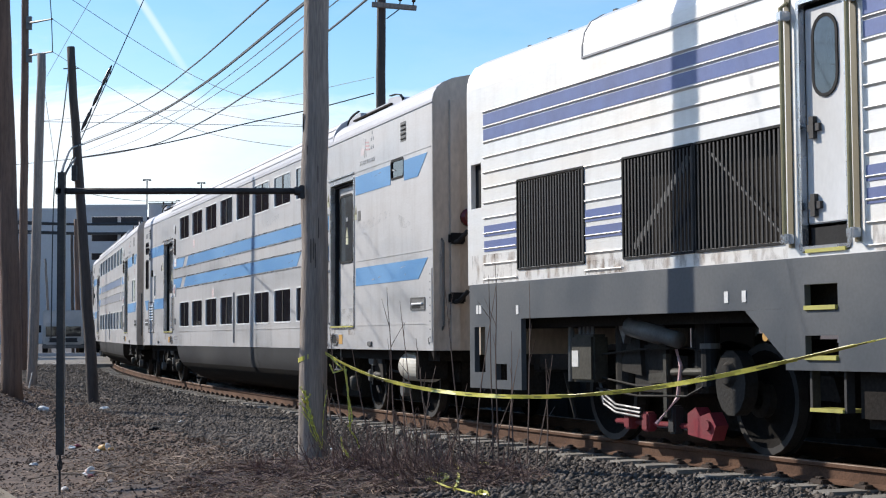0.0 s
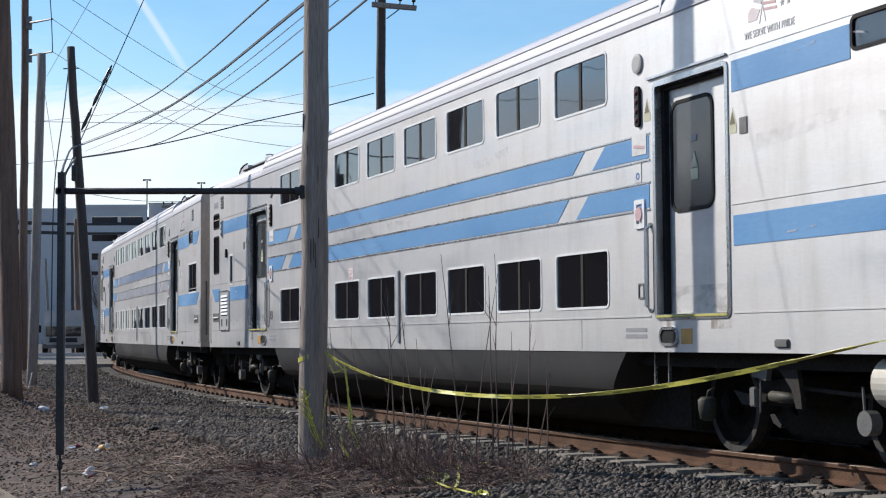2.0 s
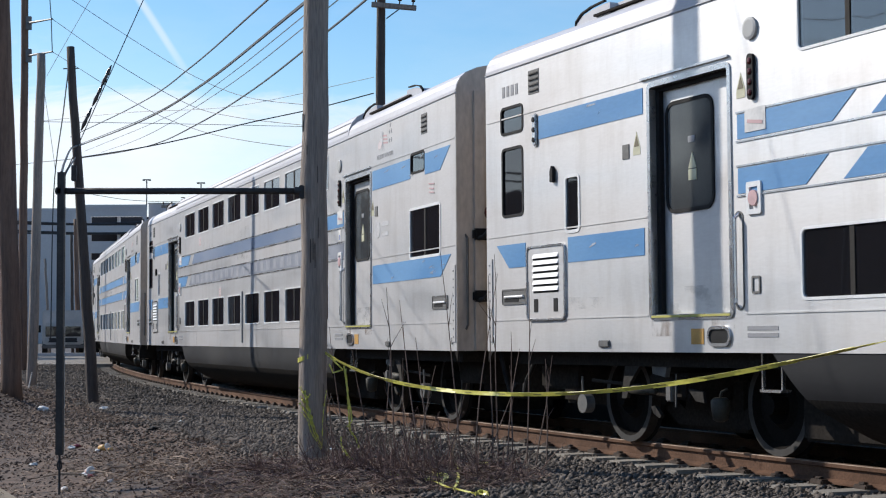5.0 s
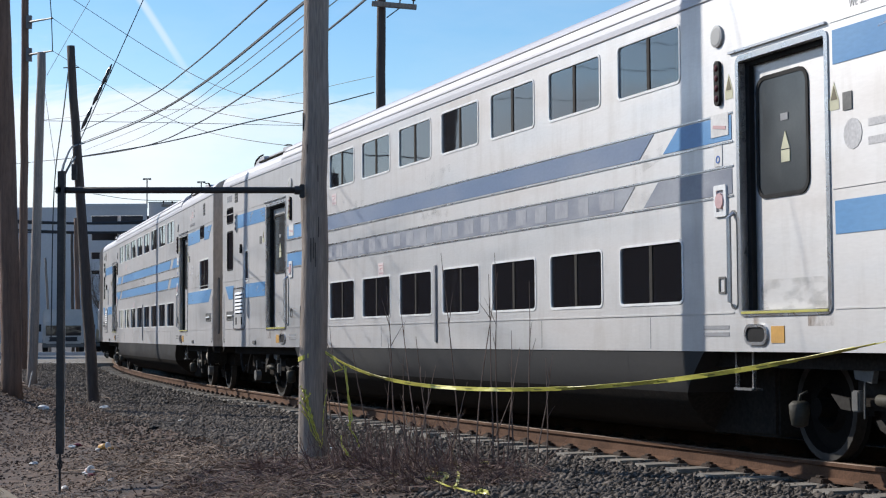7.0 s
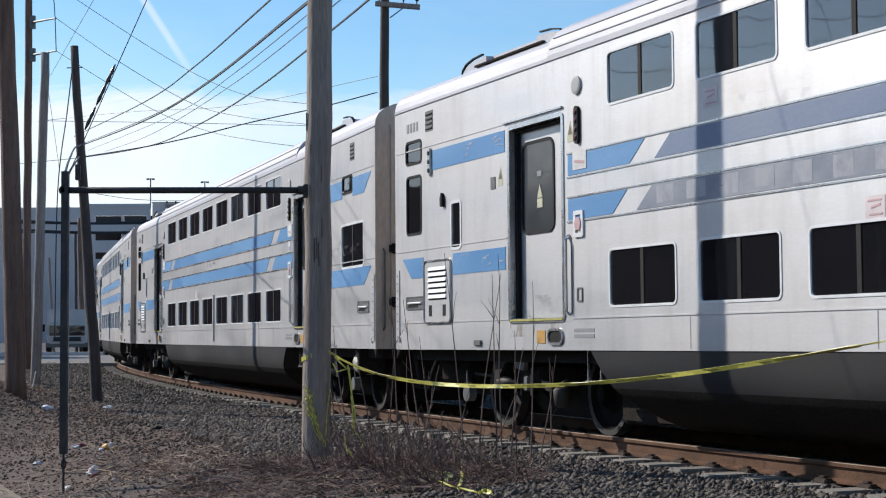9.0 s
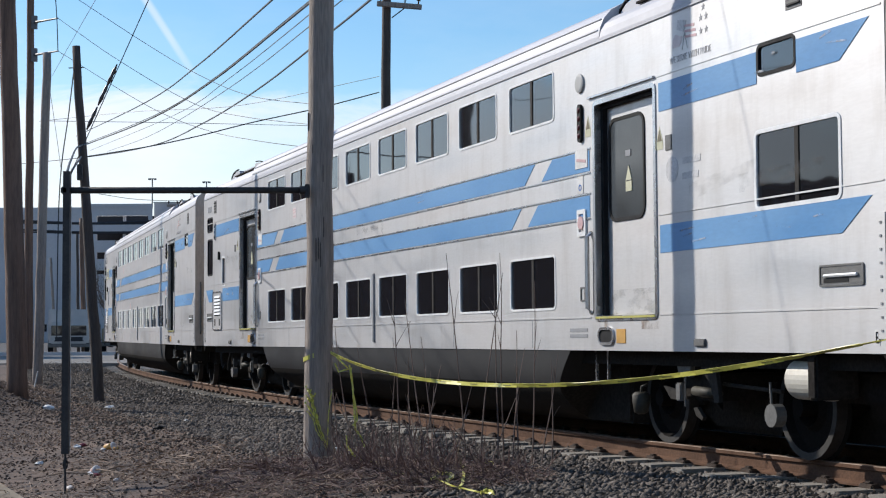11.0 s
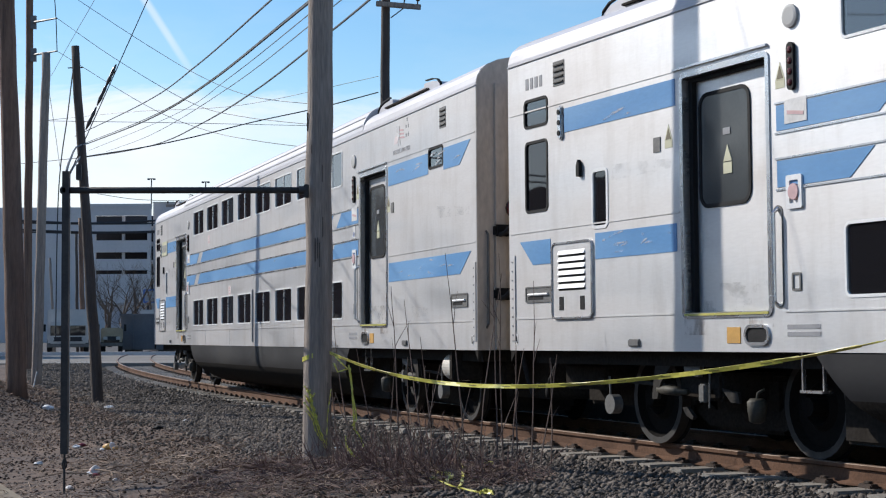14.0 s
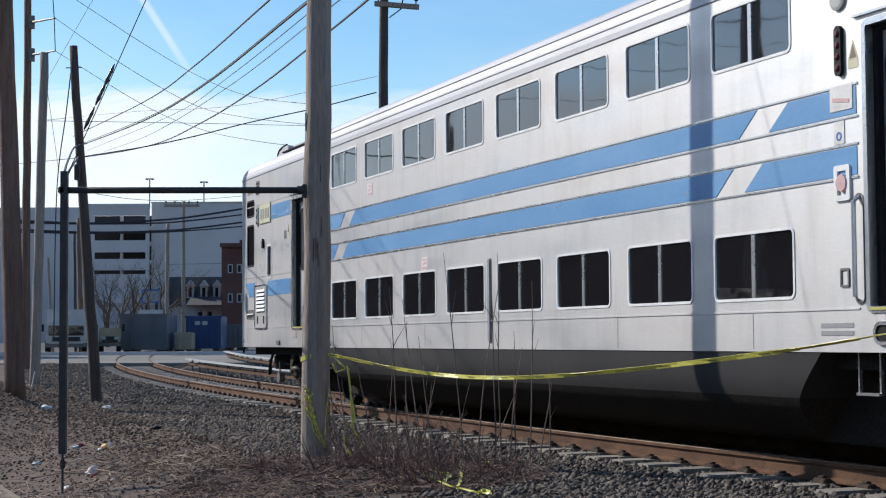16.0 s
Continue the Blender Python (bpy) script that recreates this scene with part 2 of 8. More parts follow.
M = dict(
    white=material("coach_white", (0.74, 0.735, 0.735), 0.52, 0.88, 1.1, 0.04, 30, 0.02, (0.55, 0.53, 0.52), 0.8, (0.35, 1, 1.6), streak=0.30),
    white_roof=material("coach_roof", (0.50, 0.50, 0.53), 0.55, 0.1, 0.9, 0.05, 20, 0.03, (0.36, 0.36, 0.38), 0.6, (0.4, 1, 1)),
    steel=material("brushed_steel", (0.62, 0.62, 0.63), 0.28, 0.85, 3, 0.08, 50, 0.05),
    blue=material("stripe_blue", (0.10, 0.262, 0.50), 0.45, 0, 2.2, 0.06, 40, 0.02, (0.16, 0.35, 0.58), 0.5, (0.3, 1, 1)),
    blue_faded=material("stripe_faded", (0.125, 0.18, 0.29), 0.5, 0, 1.2, 0.08, 40, 0.02, (0.21, 0.25, 0.33), 0.8, (0.4, 1, 1)),
    gray_faded=material("stripe_ghost", (0.20, 0.215, 0.26), 0.5, 0, 2.8, 0.08, 40, 0.02, (0.33, 0.345, 0.38), 1.0, (0.5, 1, 1)),
    ghost=material("worn_patch", (0.50, 0.50, 0.52), 0.5, 0.1, 3, 0.06, 30, 0.0, (0.42, 0.42, 0.45), 0.8),
    worn=material("pale_film", (0.37, 0.375, 0.40), 0.5, 0.0, 5, 0.08, 30, 0.0, (0.24, 0.25, 0.29), 1.0, (1.5, 1, 1)),
    loco_blue=material("loco_blue", (0.13, 0.17, 0.36), 0.45, 0, 2.2, 0.06, 40, 0.02),
    loco_white=material("loco_white", (0.83, 0.82, 0.80), 0.44, 0.35, 1.4, 0.04, 30, 0.02, (0.55, 0.49, 0.41), 0.5, (0.4, 1, 1.6), streak=0.22),
    loco_gray=material("loco_skirt_gray", (0.07, 0.078, 0.088), 0.5, 0, 1.5, 0.1, 30, 0.03, (0.12, 0.12, 0.12), 0.6),
    skirt=material("skirt_gray", (0.018, 0.018, 0.020), 0.6, 0, 1.2, 0.1, 25, 0.03, (0.032, 0.031, 0.030), 0.7, (0.4, 1, 1), spec=0.25),
    frame=material("window_frame", (0.85, 0.85, 0.84), 0.4, 0.0, 3, 0.05, 40, 0.0),
    black=material("black_rubber", (0.014, 0.014, 0.015), 0.7, 0, 5, 0.2, 40, 0.1, spec=0.2),
    under=material("underframe_black", (0.026, 0.023, 0.021), 0.9, 0, 4, 0.3, 30, 0.2, (0.04, 0.034, 0.029), 0.6, spec=0.06),
    truck=material("bogie_iron", (0.026, 0.024, 0.022), 0.75, 0.0, 4, 0.25, 30, 0.2, (0.045, 0.038, 0.032), 0.6, spec=0.2),
    olive_iron=material("oily_olive_iron", (0.062, 0.058, 0.046), 0.6, 0.1, 4, 0.25, 30, 0.2, (0.03, 0.027, 0.023), 0.7, spec=0.3),
    dullgray=material("dull_gray_casting", (0.145, 0.143, 0.138), 0.6, 0.2, 5, 0.2, 40, 0.1),
    wheel=material("wheel_steel", (0.012, 0.011, 0.0105), 0.85, 0.0, 5, 0.2, 40, 0.1, (0.02, 0.017, 0.015), 0.6, spec=0.06),
    tread=material("worn_tread", (0.042, 0.039, 0.037), 0.6, 0.2, 5, 0.2, 60, 0.03, (0.02, 0.018, 0.016), 0.7),
    endwall=material("end_wall_gray", (0.50, 0.44, 0.38), 0.65, 0.0, 2, 0.15, 20, 0.05, (0.34, 0.29, 0.245), 0.8, (1, 1, 0.4)),
    deck=material("interior_dark", (0.12, 0.12, 0.125), 0.8, 0, 3, 0.1, 30, 0.0),
    seat=material("seat_cloth", (0.03, 0.05, 0.09), 0.9, 0, 3, 0.1, 60, 0.05),
    door=material("door_white", (0.70, 0.70, 0.70), 0.4, 0, 1.6, 0.04, 30, 0.02, (0.47, 0.45, 0.42), 0.7, (1, 1, 0.5)),
    # Upper panes are clearer and glossier, to put the sky's reflection into them.
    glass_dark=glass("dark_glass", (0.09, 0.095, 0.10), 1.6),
    glass_up=glass("sky_glass", (0.24, 0.26, 0.28), 2.05),
    glass_pale=glass("pale_glass", (0.25, 0.32, 0.33), 1.9),
    yellow=material("safety_yellow", (0.50, 0.46, 0.12), 0.5, 0, 5, 0.1, 40, 0.02),
    orange=material("orange_paint", (0.60, 0.33, 0.08), 0.5, 0, 5, 0.1, 40, 0.02),
    red=material("red_paint", (0.24, 0.03, 0.04), 0.5, 0, 5, 0.2, 40, 0.05, (0.12, 0.03, 0.03), 0.6),
    pinkmark=material("faded_red_mark", (0.62, 0.40, 0.40), 0.5, 0, 5, 0.1, 40, 0.0),
    decal=material("decal_gray", (0.30, 0.30, 0.31), 0.5, 0, 5, 0.1, 40, 0.0),
    signblue=material("sign_blue", (0.06, 0.16, 0.48), 0.4, 0, 5, 0.05, 40, 0.0),
    brass=material("tarnished_rail", (0.32, 0.28, 0.15), 0.5, 0.3, 5, 0.1, 40, 0.0),
    # near black, for the added wall that stands in for shade under the train
    timber=material("shade_board_black", (0.03, 0.026, 0.022), 0.9, 0, 2, 0.2, 20, 0.2),
    olive=material("olive_sticker", (0.17, 0.14, 0.08), 0.5, 0, 5, 0.1, 40, 0.0),
    lensred=material("red_lens", (0.11, 0.018, 0.018), 0.2, 0, 5, 0.1, 40, 0.0),
    # opaque gray for the door glass, its reflection put into the colour
    sheen_pane=material("gray_sheen_pane", (0.062, 0.067, 0.070), 0.12, 0, 2, 0.06, 30, 0.0),
    pinkpale=material("pale_red_mark", (0.74, 0.64, 0.63), 0.5, 0, 5, 0.1, 40, 0.0),
    rust=smear("rust_stain", (0.26, 0.15, 0.08), 0.5, 7.0, (1.5, 1, 0.7)),
    scuff=smear("gray_scuff", (0.24, 0.235, 0.225), 0.20, 6.0, (0.7, 1, 1.2)),
    scratch=smear("pale_scratch", (0.75, 0.77, 0.80), 0.9, 4.0, (1, 1, 1)),
    motto=material("faded_print", (0.58, 0.57, 0.57), 0.5, 0, 5, 0.2, 40, 0.0),
    rail_side=material("rail_rust", (0.125, 0.066, 0.040), 0.85, 0.0, 2.5, 0.25, 45, 0.2, (0.07, 0.040, 0.027), 0.8, spec=0.2),
    rail_top=material("rail_head", (0.20, 0.135, 0.095), 0.65, 0.1, 2.5, 0.15, 45, 0.05, (0.15, 0.095, 0.065), 0.6),
    tie=material("concrete_tie", (0.25, 0.228, 0.20), 0.85, 0, 3, 0.12, 45, 0.2, (0.22, 0.195, 0.165), 0.7, per=0.2),
    clip=material("rusty_clip", (0.06, 0.04, 0.03), 0.8, 0.2, 6, 0.2, 60, 0.1),
    stone=material("ballast_stone", (0.090, 0.074, 0.062), 0.9, 0, 2.2, 0.2, 40, 0.15, (0.044, 0.036, 0.030), 0.7, per=0.95),
    wood_gray=material("weathered_pole", (0.33, 0.268, 0.225), 0.85, 0, 2.5, 0.28, 18, 0.6, (0.15, 0.13, 0.115), 0.7, (6, 6, 0.35)),
    wood_brown=material("brown_pole", (0.20, 0.118, 0.082), 0.85, 0, 2.5, 0.28, 18, 0.6, (0.075, 0.052, 0.042), 0.7, (6, 6, 0.35)),
    wood_dark=material("dark_pole", (0.085, 0.065, 0.055), 0.85, 0, 2.5, 0.28, 18, 0.6, (0.055, 0.042, 0.036), 0.7, (6, 6, 0.35)),
    iron=material("galvanised_iron", (0.16, 0.16, 0.165), 0.55, 0.5, 5, 0.2, 50, 0.1),
    dark_iron=material("dark_iron", (0.05, 0.048, 0.048), 0.6, 0.4, 5, 0.2, 50, 0.1),
    wire=material("cable_black", (0.03, 0.03, 0.033), 0.6, 0.0, 5, 0.1, 50, 0.0),
    wire_thin=material("cable_gray", (0.14, 0.14, 0.15), 0.5, 0.4, 5, 0.1, 50, 0.0),
    porcelain=material("brown_porcelain", (0.05, 0.035, 0.03), 0.25, 0, 5, 0.1, 50, 0.0),
    tape=material("yellow_tape", (0.60, 0.55, 0.12), 0.35, 0, 8, 0.1, 30, 0.1, (0.55, 0.52, 0.05), 0.5),
    tapemark=material("tape_print", (0.24, 0.23, 0.06), 0.5, 0, 8, 0.1, 30, 0.0),
    road=material("pale_road", (0.215, 0.195, 0.17), 0.9, 0, 0.3, 0.15, 8, 0.1, (0.15, 0.135, 0.12), 0.7),
    concrete=material("facade_concrete", (0.55, 0.53, 0.53), 0.85, 0, 0.15, 0.05, 4, 0.05, (0.46, 0.445, 0.45), 0.6),
    slot=material("slot_dark", (0.03, 0.03, 0.034), 0.9, 0, 0.3, 0.1, 4, 0.0),
    brick=material("far_brick", (0.13, 0.06, 0.048), 0.9, 0, 0.6, 0.15, 6, 0.1),
    slate=material("slate_roof", (0.07, 0.072, 0.075), 0.8, 0, 0.8, 0.15, 6, 0.1),
    trim=material("white_trim", (0.45, 0.45, 0.44), 0.7, 0, 1, 0.05, 8, 0.0),
    steelgray=material("gray_container", (0.125, 0.13, 0.145), 0.7, 0, 0.8, 0.1, 8, 0.1),
    dumpblue=material("blue_dumpster", (0.025, 0.06, 0.17), 0.6, 0, 0.8, 0.1, 8, 0.1),
    cardboard=material("crate_tan", (0.36, 0.31, 0.22), 0.8, 0, 2, 0.1, 12, 0.0),
    truckwhite=material("dull_white_van", (0.50, 0.48, 0.46), 0.5, 0, 1, 0.05, 8, 0.0),
    bark=material("bare_bark", (0.15, 0.11, 0.085), 0.9, 0, 3, 0.2, 20, 0.2, per=0.3),
    twig=material("red_brown_twig", (0.115, 0.060, 0.050), 0.85, 0, 6, 0.2, 30, 0.1, (0.14, 0.10, 0.08), 0.6, per=0.4),
    stalk=material("dry_stalk", (0.17, 0.12, 0.10), 0.8, 0, 6, 0.2, 30, 0.1, (0.09, 0.06, 0.05), 0.6, per=0.4),
    straw=material("dead_straw", (0.29, 0.21, 0.15), 0.9, 0, 6, 0.2, 30, 0.0, (0.12, 0.085, 0.06), 0.7, per=0.6),
    paper=material("paper_white", (0.70, 0.69, 0.67), 0.7, 0, 6, 0.08, 30, 0.05),
    tank=material("cream_tank", (0.58, 0.55, 0.48), 0.5, 0, 4, 0.06, 30, 0.02, (0.45, 0.41, 0.34), 0.6),
    plate=material("pale_plate", (0.62, 0.60, 0.42), 0.5, 0, 3, 0.05, 30, 0.0),
    cup=material("cup_pink", (0.62, 0.35, 0.30), 0.6, 0, 6, 0.15, 30, 0.0, (0.75, 0.70, 0.66), 0.8),
    kerb=material("tan_kerb", (0.22, 0.17, 0.11), 0.85, 0, 3, 0.1, 40, 0.1),
)
M["white"].node_tree.nodes["Principled BSDF"].distribution = "GGX"
M["white"].node_tree.nodes["Principled BSDF"].inputs["Specular Tint"].default_value = (0.20, 0.21, 0.25, 1)   # dull steel, dim at grazing angles


# ---- building helpers ----
def part(name, bm, mat, parent=None, label="", m=None, smooth=False):
    me = bpy.data.meshes.new(name)
    bmesh.ops.recalc_face_normals(bm, faces=bm.faces)
    bm.to_mesh(me)
    bm.free()
    me.materials.append(M[mat])
    if smooth:
        me.polygons.foreach_set("use_smooth", [True] * len(me.polygons))
    return shared(name, me, parent, label, m)


def shared(name, me, parent=None, label="", m=None):
    ob = new(name, me)
    ob.parent = parent
    if m is not None:
        ob.matrix_basis = m
    return tagged(ob, label)


def thing(name, label, category, m=None, group="", kind=""):
    ob = new(name)
    ob.empty_display_size = 0.2
    if m is not None:
        ob.matrix_basis = m
    return tagged(ob, label, category, group, kind)


def box(bm, x0, x1, y0, y1, z0, z1, bevel=0.0):
    r = bmesh.ops.create_cube(bm, size=1.0, matrix=Matrix.LocRotScale(((x0 + x1) / 2, (y0 + y1) / 2, (z0 + z1) / 2), None, (x1 - x0, y1 - y0, z1 - z0)))
    if bevel:
        edges = list({e for v in r["verts"] for e in v.link_edges})
        bmesh.ops.bevel(bm, geom=edges, offset=bevel, segments=2, affect="EDGES")
    return bm


def prism(bm, outline, axis, lo, hi):
    """Pulls a closed outline (pairs of the two other axes) along an axis from lo to hi."""
    def place(a, b, c):
        return {"x": (c, a, b), "y": (a, c, b), "z": (a, b, c)}[axis]
    v0 = [bm.verts.new(place(a, b, lo)) for a, b in outline]
    v1 = [bm.verts.new(place(a, b, hi)) for a, b in outline]
    n = len(outline)
    for i in range(n):
        bm.faces.new((v0[i], v0[(i + 1) % n], v1[(i + 1) % n], v1[i]))
    bm.faces.new(v0[::-1])
    bm.faces.new(v1)
    return bm


def tube(bm, pts, radii, seg=8, cap=True):
    """A round rod through points, with a radius at each."""
    pts = [Vector(p) for p in pts]
    if isinstance(radii, (int, float)):
        radii = [radii] * len(pts)
    rings = []
    for i, p in enumerate(pts):
        d = (pts[min(i + 1, len(pts) - 1)] - pts[max(i - 1, 0)]).normalized()
        a = d.orthogonal().normalized() if abs(d.z) > 0.9 else d.cross(Vector((0, 0, 1))).normalized()
        if abs(d.z) > 0.9:
            a = (Vector((1, 0, 0)) - d * d.x).normalized()
        b = d.cross(a)
        rings.append([bm.verts.new(p + (a * math.cos(2 * math.pi * k / seg) + b * math.sin(2 * math.pi * k / seg)) * radii[i]) for k in range(seg)])
    for r0, r1 in zip(rings, rings[1:]):
        for k in range(seg):
            bm.faces.new((r0[k], r0[(k + 1) % seg], r1[(k + 1) % seg], r1[k]))
    if cap:
        bm.faces.new(rings[0][::-1])
        bm.faces.new(rings[-1])
    return bm


def rounded(w, h, r, n=4):
    """The outline of a rounded rectangle about the origin."""
    out = []
    for cx, cy, a0 in ((w / 2 - r, h / 2 - r, 0), (-w / 2 + r, h / 2 - r, 90), (-w / 2 + r, -h / 2 + r, 180), (w / 2 - r, -h / 2 + r, 270)):
        for k in range(n + 1):
            a = radians(a0 + 90 * k / n)
            out.append((cx + r * math.cos(a), cy + r * math.sin(a)))
    return out


def ring(bm, w, h, r, t, y0, y1, cx=0.0, cz=0.0, n=4):
    """A rounded frame of width t in the plane of x and z, from y0 to y1 in depth."""
    outer, inner = rounded(w, h, r, n), rounded(w - 2 * t, h - 2 * t, max(0.01, r - t), n)
    rows = []
    for o, y in ((outer, y0), (outer, y1), (inner, y1), (inner, y0)):
        rows.append([bm.verts.new((cx + a, y, cz + b)) for a, b in o])
    m = len(outer)
    for a in range(4):
        for k in range(m):
            bm.faces.new((rows[a][k], rows[a][(k + 1) % m], rows[(a + 1) % 4][(k + 1) % m], rows[(a + 1) % 4][k]))
    return bm


def pane(bm, w, h, r, y0, y1, cx=0.0, cz=0.0, n=3):
    return prism(bm, [(cx + a, cz + b) for a, b in rounded(w, h, r, n)], "y", y0, y1)


def B():
    return bmesh.new()


# ---- the line of the track: the curve by its curvature, the level by a gentle dip ----
STEP = 0.25
LINE_S = np.arange(-170, 150.01, STEP)
BEND = np.interp(LINE_S, (-120, -65, -45, -20, 12), (0.0043, 0.0043, 0.0034, 0.0016, 0.0067))
LINE_H = np.cumsum(BEND) * STEP
ZERO = int(np.argmin(abs(LINE_S)))
LINE_H = LINE_H - LINE_H[ZERO] - 1.18277
LINE_X = np.cumsum(np.cos(LINE_H)) * STEP
LINE_Y = np.cumsum(np.sin(LINE_H)) * STEP
LINE_X, LINE_Y = LINE_X - LINE_X[ZERO] + 4.006, LINE_Y - LINE_Y[ZERO] + 14.342
CLIP_S = np.clip(LINE_S, -58, 14)
LINE_Z = 0.4263 * CLIP_S / 50 + 0.1811 * (CLIP_S / 50) ** 2


def on_line(s, lat=0.0, z=0.0):
    """The point at s metres along the track, lat metres to its left, z above the rail."""
    h = np.interp(s, LINE_S, LINE_H)
    return Vector((np.interp(s, LINE_S, LINE_X) - math.sin(h) * lat, np.interp(s, LINE_S, LINE_Y) + math.cos(h) * lat, np.interp(s, LINE_S, LINE_Z) + z))


def line_pose(s, lat=0.0, z=0.0):
    p = on_line(s, lat, z)
    return pose(p.x, p.y, p.z, 0, 0, math.degrees(np.interp(s, LINE_S, LINE_H)))


def chord_pose(a, b, at):
    """A vehicle with its trucks at a and b (s, front first) and its origin at metres behind the front truck."""
    pa, pb = on_line(a), on_line(b)
    d = (pa - pb).normalized()
    o = pa - d * at
    side = Vector((-d.y, d.x, 0)).normalized()
    upv = d.cross(side)
    return Matrix(((d.x, side.x, upv.x, o.x), (d.y, side.y, upv.y, o.y), (d.z, side.z, upv.z, o.z), (0, 0, 0, 1)))


def smooth(x):
    x = np.clip(x, 0, 1)
    return x * x * (3 - 2 * x)


def lateral(x, y):
    """Distance from the track's centre and the rail's level there, for arrays of points."""
    best, lev = np.full(x.shape, 1e9), np.zeros(x.shape)
    for i in range(0, len(LINE_S), 8):
        d = np.hypot(x - LINE_X[i], y - LINE_Y[i])
        near = d < best
        best, lev = np.where(near, d, best), np.where(near, LINE_Z[i], lev)
    return best, lev


def ground_z(x, y):
    x, y = np.asarray(x, float), np.asarray(y, float)
    lat, lev = lateral(x, y)
    bed = lev - 0.212 + 0.015 * smooth((lat - 2.2) / 1.6) - 0.25 * smooth((lat - 4.3) / 2.6)
    bed = bed - 0.085 * smooth((lat - 1.15) / 0.25) * np.exp(-((x + 0.8) / 0.7) ** 2 - ((y - 21.6) / 1.5) ** 2)
    bank = 0.85 * smooth((-x - 5.2 - 0.05 * (y - 20)) / 3.2) * smooth((y - 19) / 11) * (1 - smooth((y - 33) / 17))
    far = smooth((y - 58) / 10)
    z = bed + bank * smooth((lat - 4) / 3)
    z = z * (1 - far) + far * np.where(lat < 2, lev - 0.23, -0.33)
    lumps = 0.035 * np.sin(x * 1.7 + 0.6 * np.sin(y * 1.1)) * np.sin(y * 1.3 + x * 0.4) * smooth((lat - 3.2) / 1.5) * (1 - far)
    return z + lumps


def gz(x, y):
    return float(ground_z(np.array([x]), np.array([y]))[0])


# ---- the ground: one sheet to the horizon ----
def ground_sheet():
    def spread(lo, hi, fine_lo, fine_hi, d):
        mid = list(np.arange(fine_lo, fine_hi, d))
        left, right = [], []
        w, x = d, fine_lo
        while x > lo:
            w *= 1.35
            x -= w
            left.append(max(x, lo))
        w, x = d, mid[-1]
        while x < hi:
            w *= 1.35
            x += w
            right.append(min(x, hi))
        return np.array(left[::-1] + mid + right)
    xs, ys = spread(-1500, 1500, -22, 8, 0.3), spread(-300, 3000, 8, 80, 0.35)
    gx, gy = np.meshgrid(xs, ys)
    z = ground_z(gx.ravel(), gy.ravel())
    verts = np.column_stack([gx.ravel(), gy.ravel(), z])
    nx, ny = len(xs), len(ys)
    i, j = np.meshgrid(np.arange(nx - 1), np.arange(ny - 1))
    a = (j * nx + i).ravel()
    faces = np.column_stack([a, a + 1, a + nx + 1, a + nx])
    me = bpy.data.meshes.new("ground")
    me.from_pydata(verts.tolist(), [], faces.tolist())
    me.polygons.foreach_set("use_smooth", [True] * len(me.polygons))
    m = material("dirt", (0.058, 0.035, 0.025), 0.95, 0, 0.8, 0.55, 9, 0.9, (0.140, 0.092, 0.066), 0.95, coords="Object")
    me.materials.append(m)
    tagged(new("ground", me), "bare brown dirt with dead grass beside the track", "ground", kind="structure")


ground_sheet()


# ---- the track: two rails, ties with clips ----
def rail_mesh(bm, lat, s0, s1, step=1.0, head=False):
    prof = [(-0.07, -0.175), (0.07, -0.175), (0.07, -0.160), (0.012, -0.135), (0.010, -0.045), (0.036, -0.036), (0.036, -0.006), (-0.036, -0.006), (-0.036, -0.036), (-0.010, -0.045), (-0.012, -0.135), (-0.07, -0.160)]
    if head:
        prof = [(0.034, -0.0055), (0.030, 0.0), (-0.030, 0.0), (-0.034, -0.0055)]
    rows = []
    for s in np.arange(s0, s1 + 0.01, step):
        rows.append([bm.verts.new(on_line(s, lat + a, b)) for a, b in prof])
    k = len(prof)
    for r0, r1 in zip(rows, rows[1:]):
        for i in range(k):
            bm.faces.new((r0[i], r1[i], r1[(i + 1) % k], r0[(i + 1) % k]))
    return bm


track = thing("railway_track", "rusty steel rails on pale concrete ties in gravel", "railway track", kind="structure")
for lat in (-0.753, 0.753):
    rail = part("rail", rail_mesh(B(), lat, -150, 60), "rail_side", track, "rust-brown rail with worn bright head")
    part("railhead", rail_mesh(B(), lat, -150, 60, head=True), "rail_top", rail)
bm = box(B(), -0.13, 0.13, -1.3, 1.3, -0.38, -0.178, 0.02)
tie = part("tie", bm, "tie", track, m=line_pose(0))
bm = B()
for y in (-0.87, -0.64, 0.64, 0.87):
    box(bm, -0.09, 0.09, y - 0.045, y + 0.045, -0.185, -0.135, 0.012)
    box(bm, -0.04, 0.04, y - 0.03, y + 0.03, -0.14, -0.115, 0.01)
clip = part("clip", bm, "clip", track, m=line_pose(0))
for i in range(-118, 40):
    if i:
        s = i * 0.6 + random.uniform(-0.03, 0.03)
        shared("tie", tie.data, track, m=line_pose(s, random.uniform(-0.03, 0.03)) @ pose(0, 0, random.uniform(0.006, 0.016), 0, 0, random.uniform(-1.2, 1.2)))
        shared("clip", clip.data, track, m=line_pose(s))


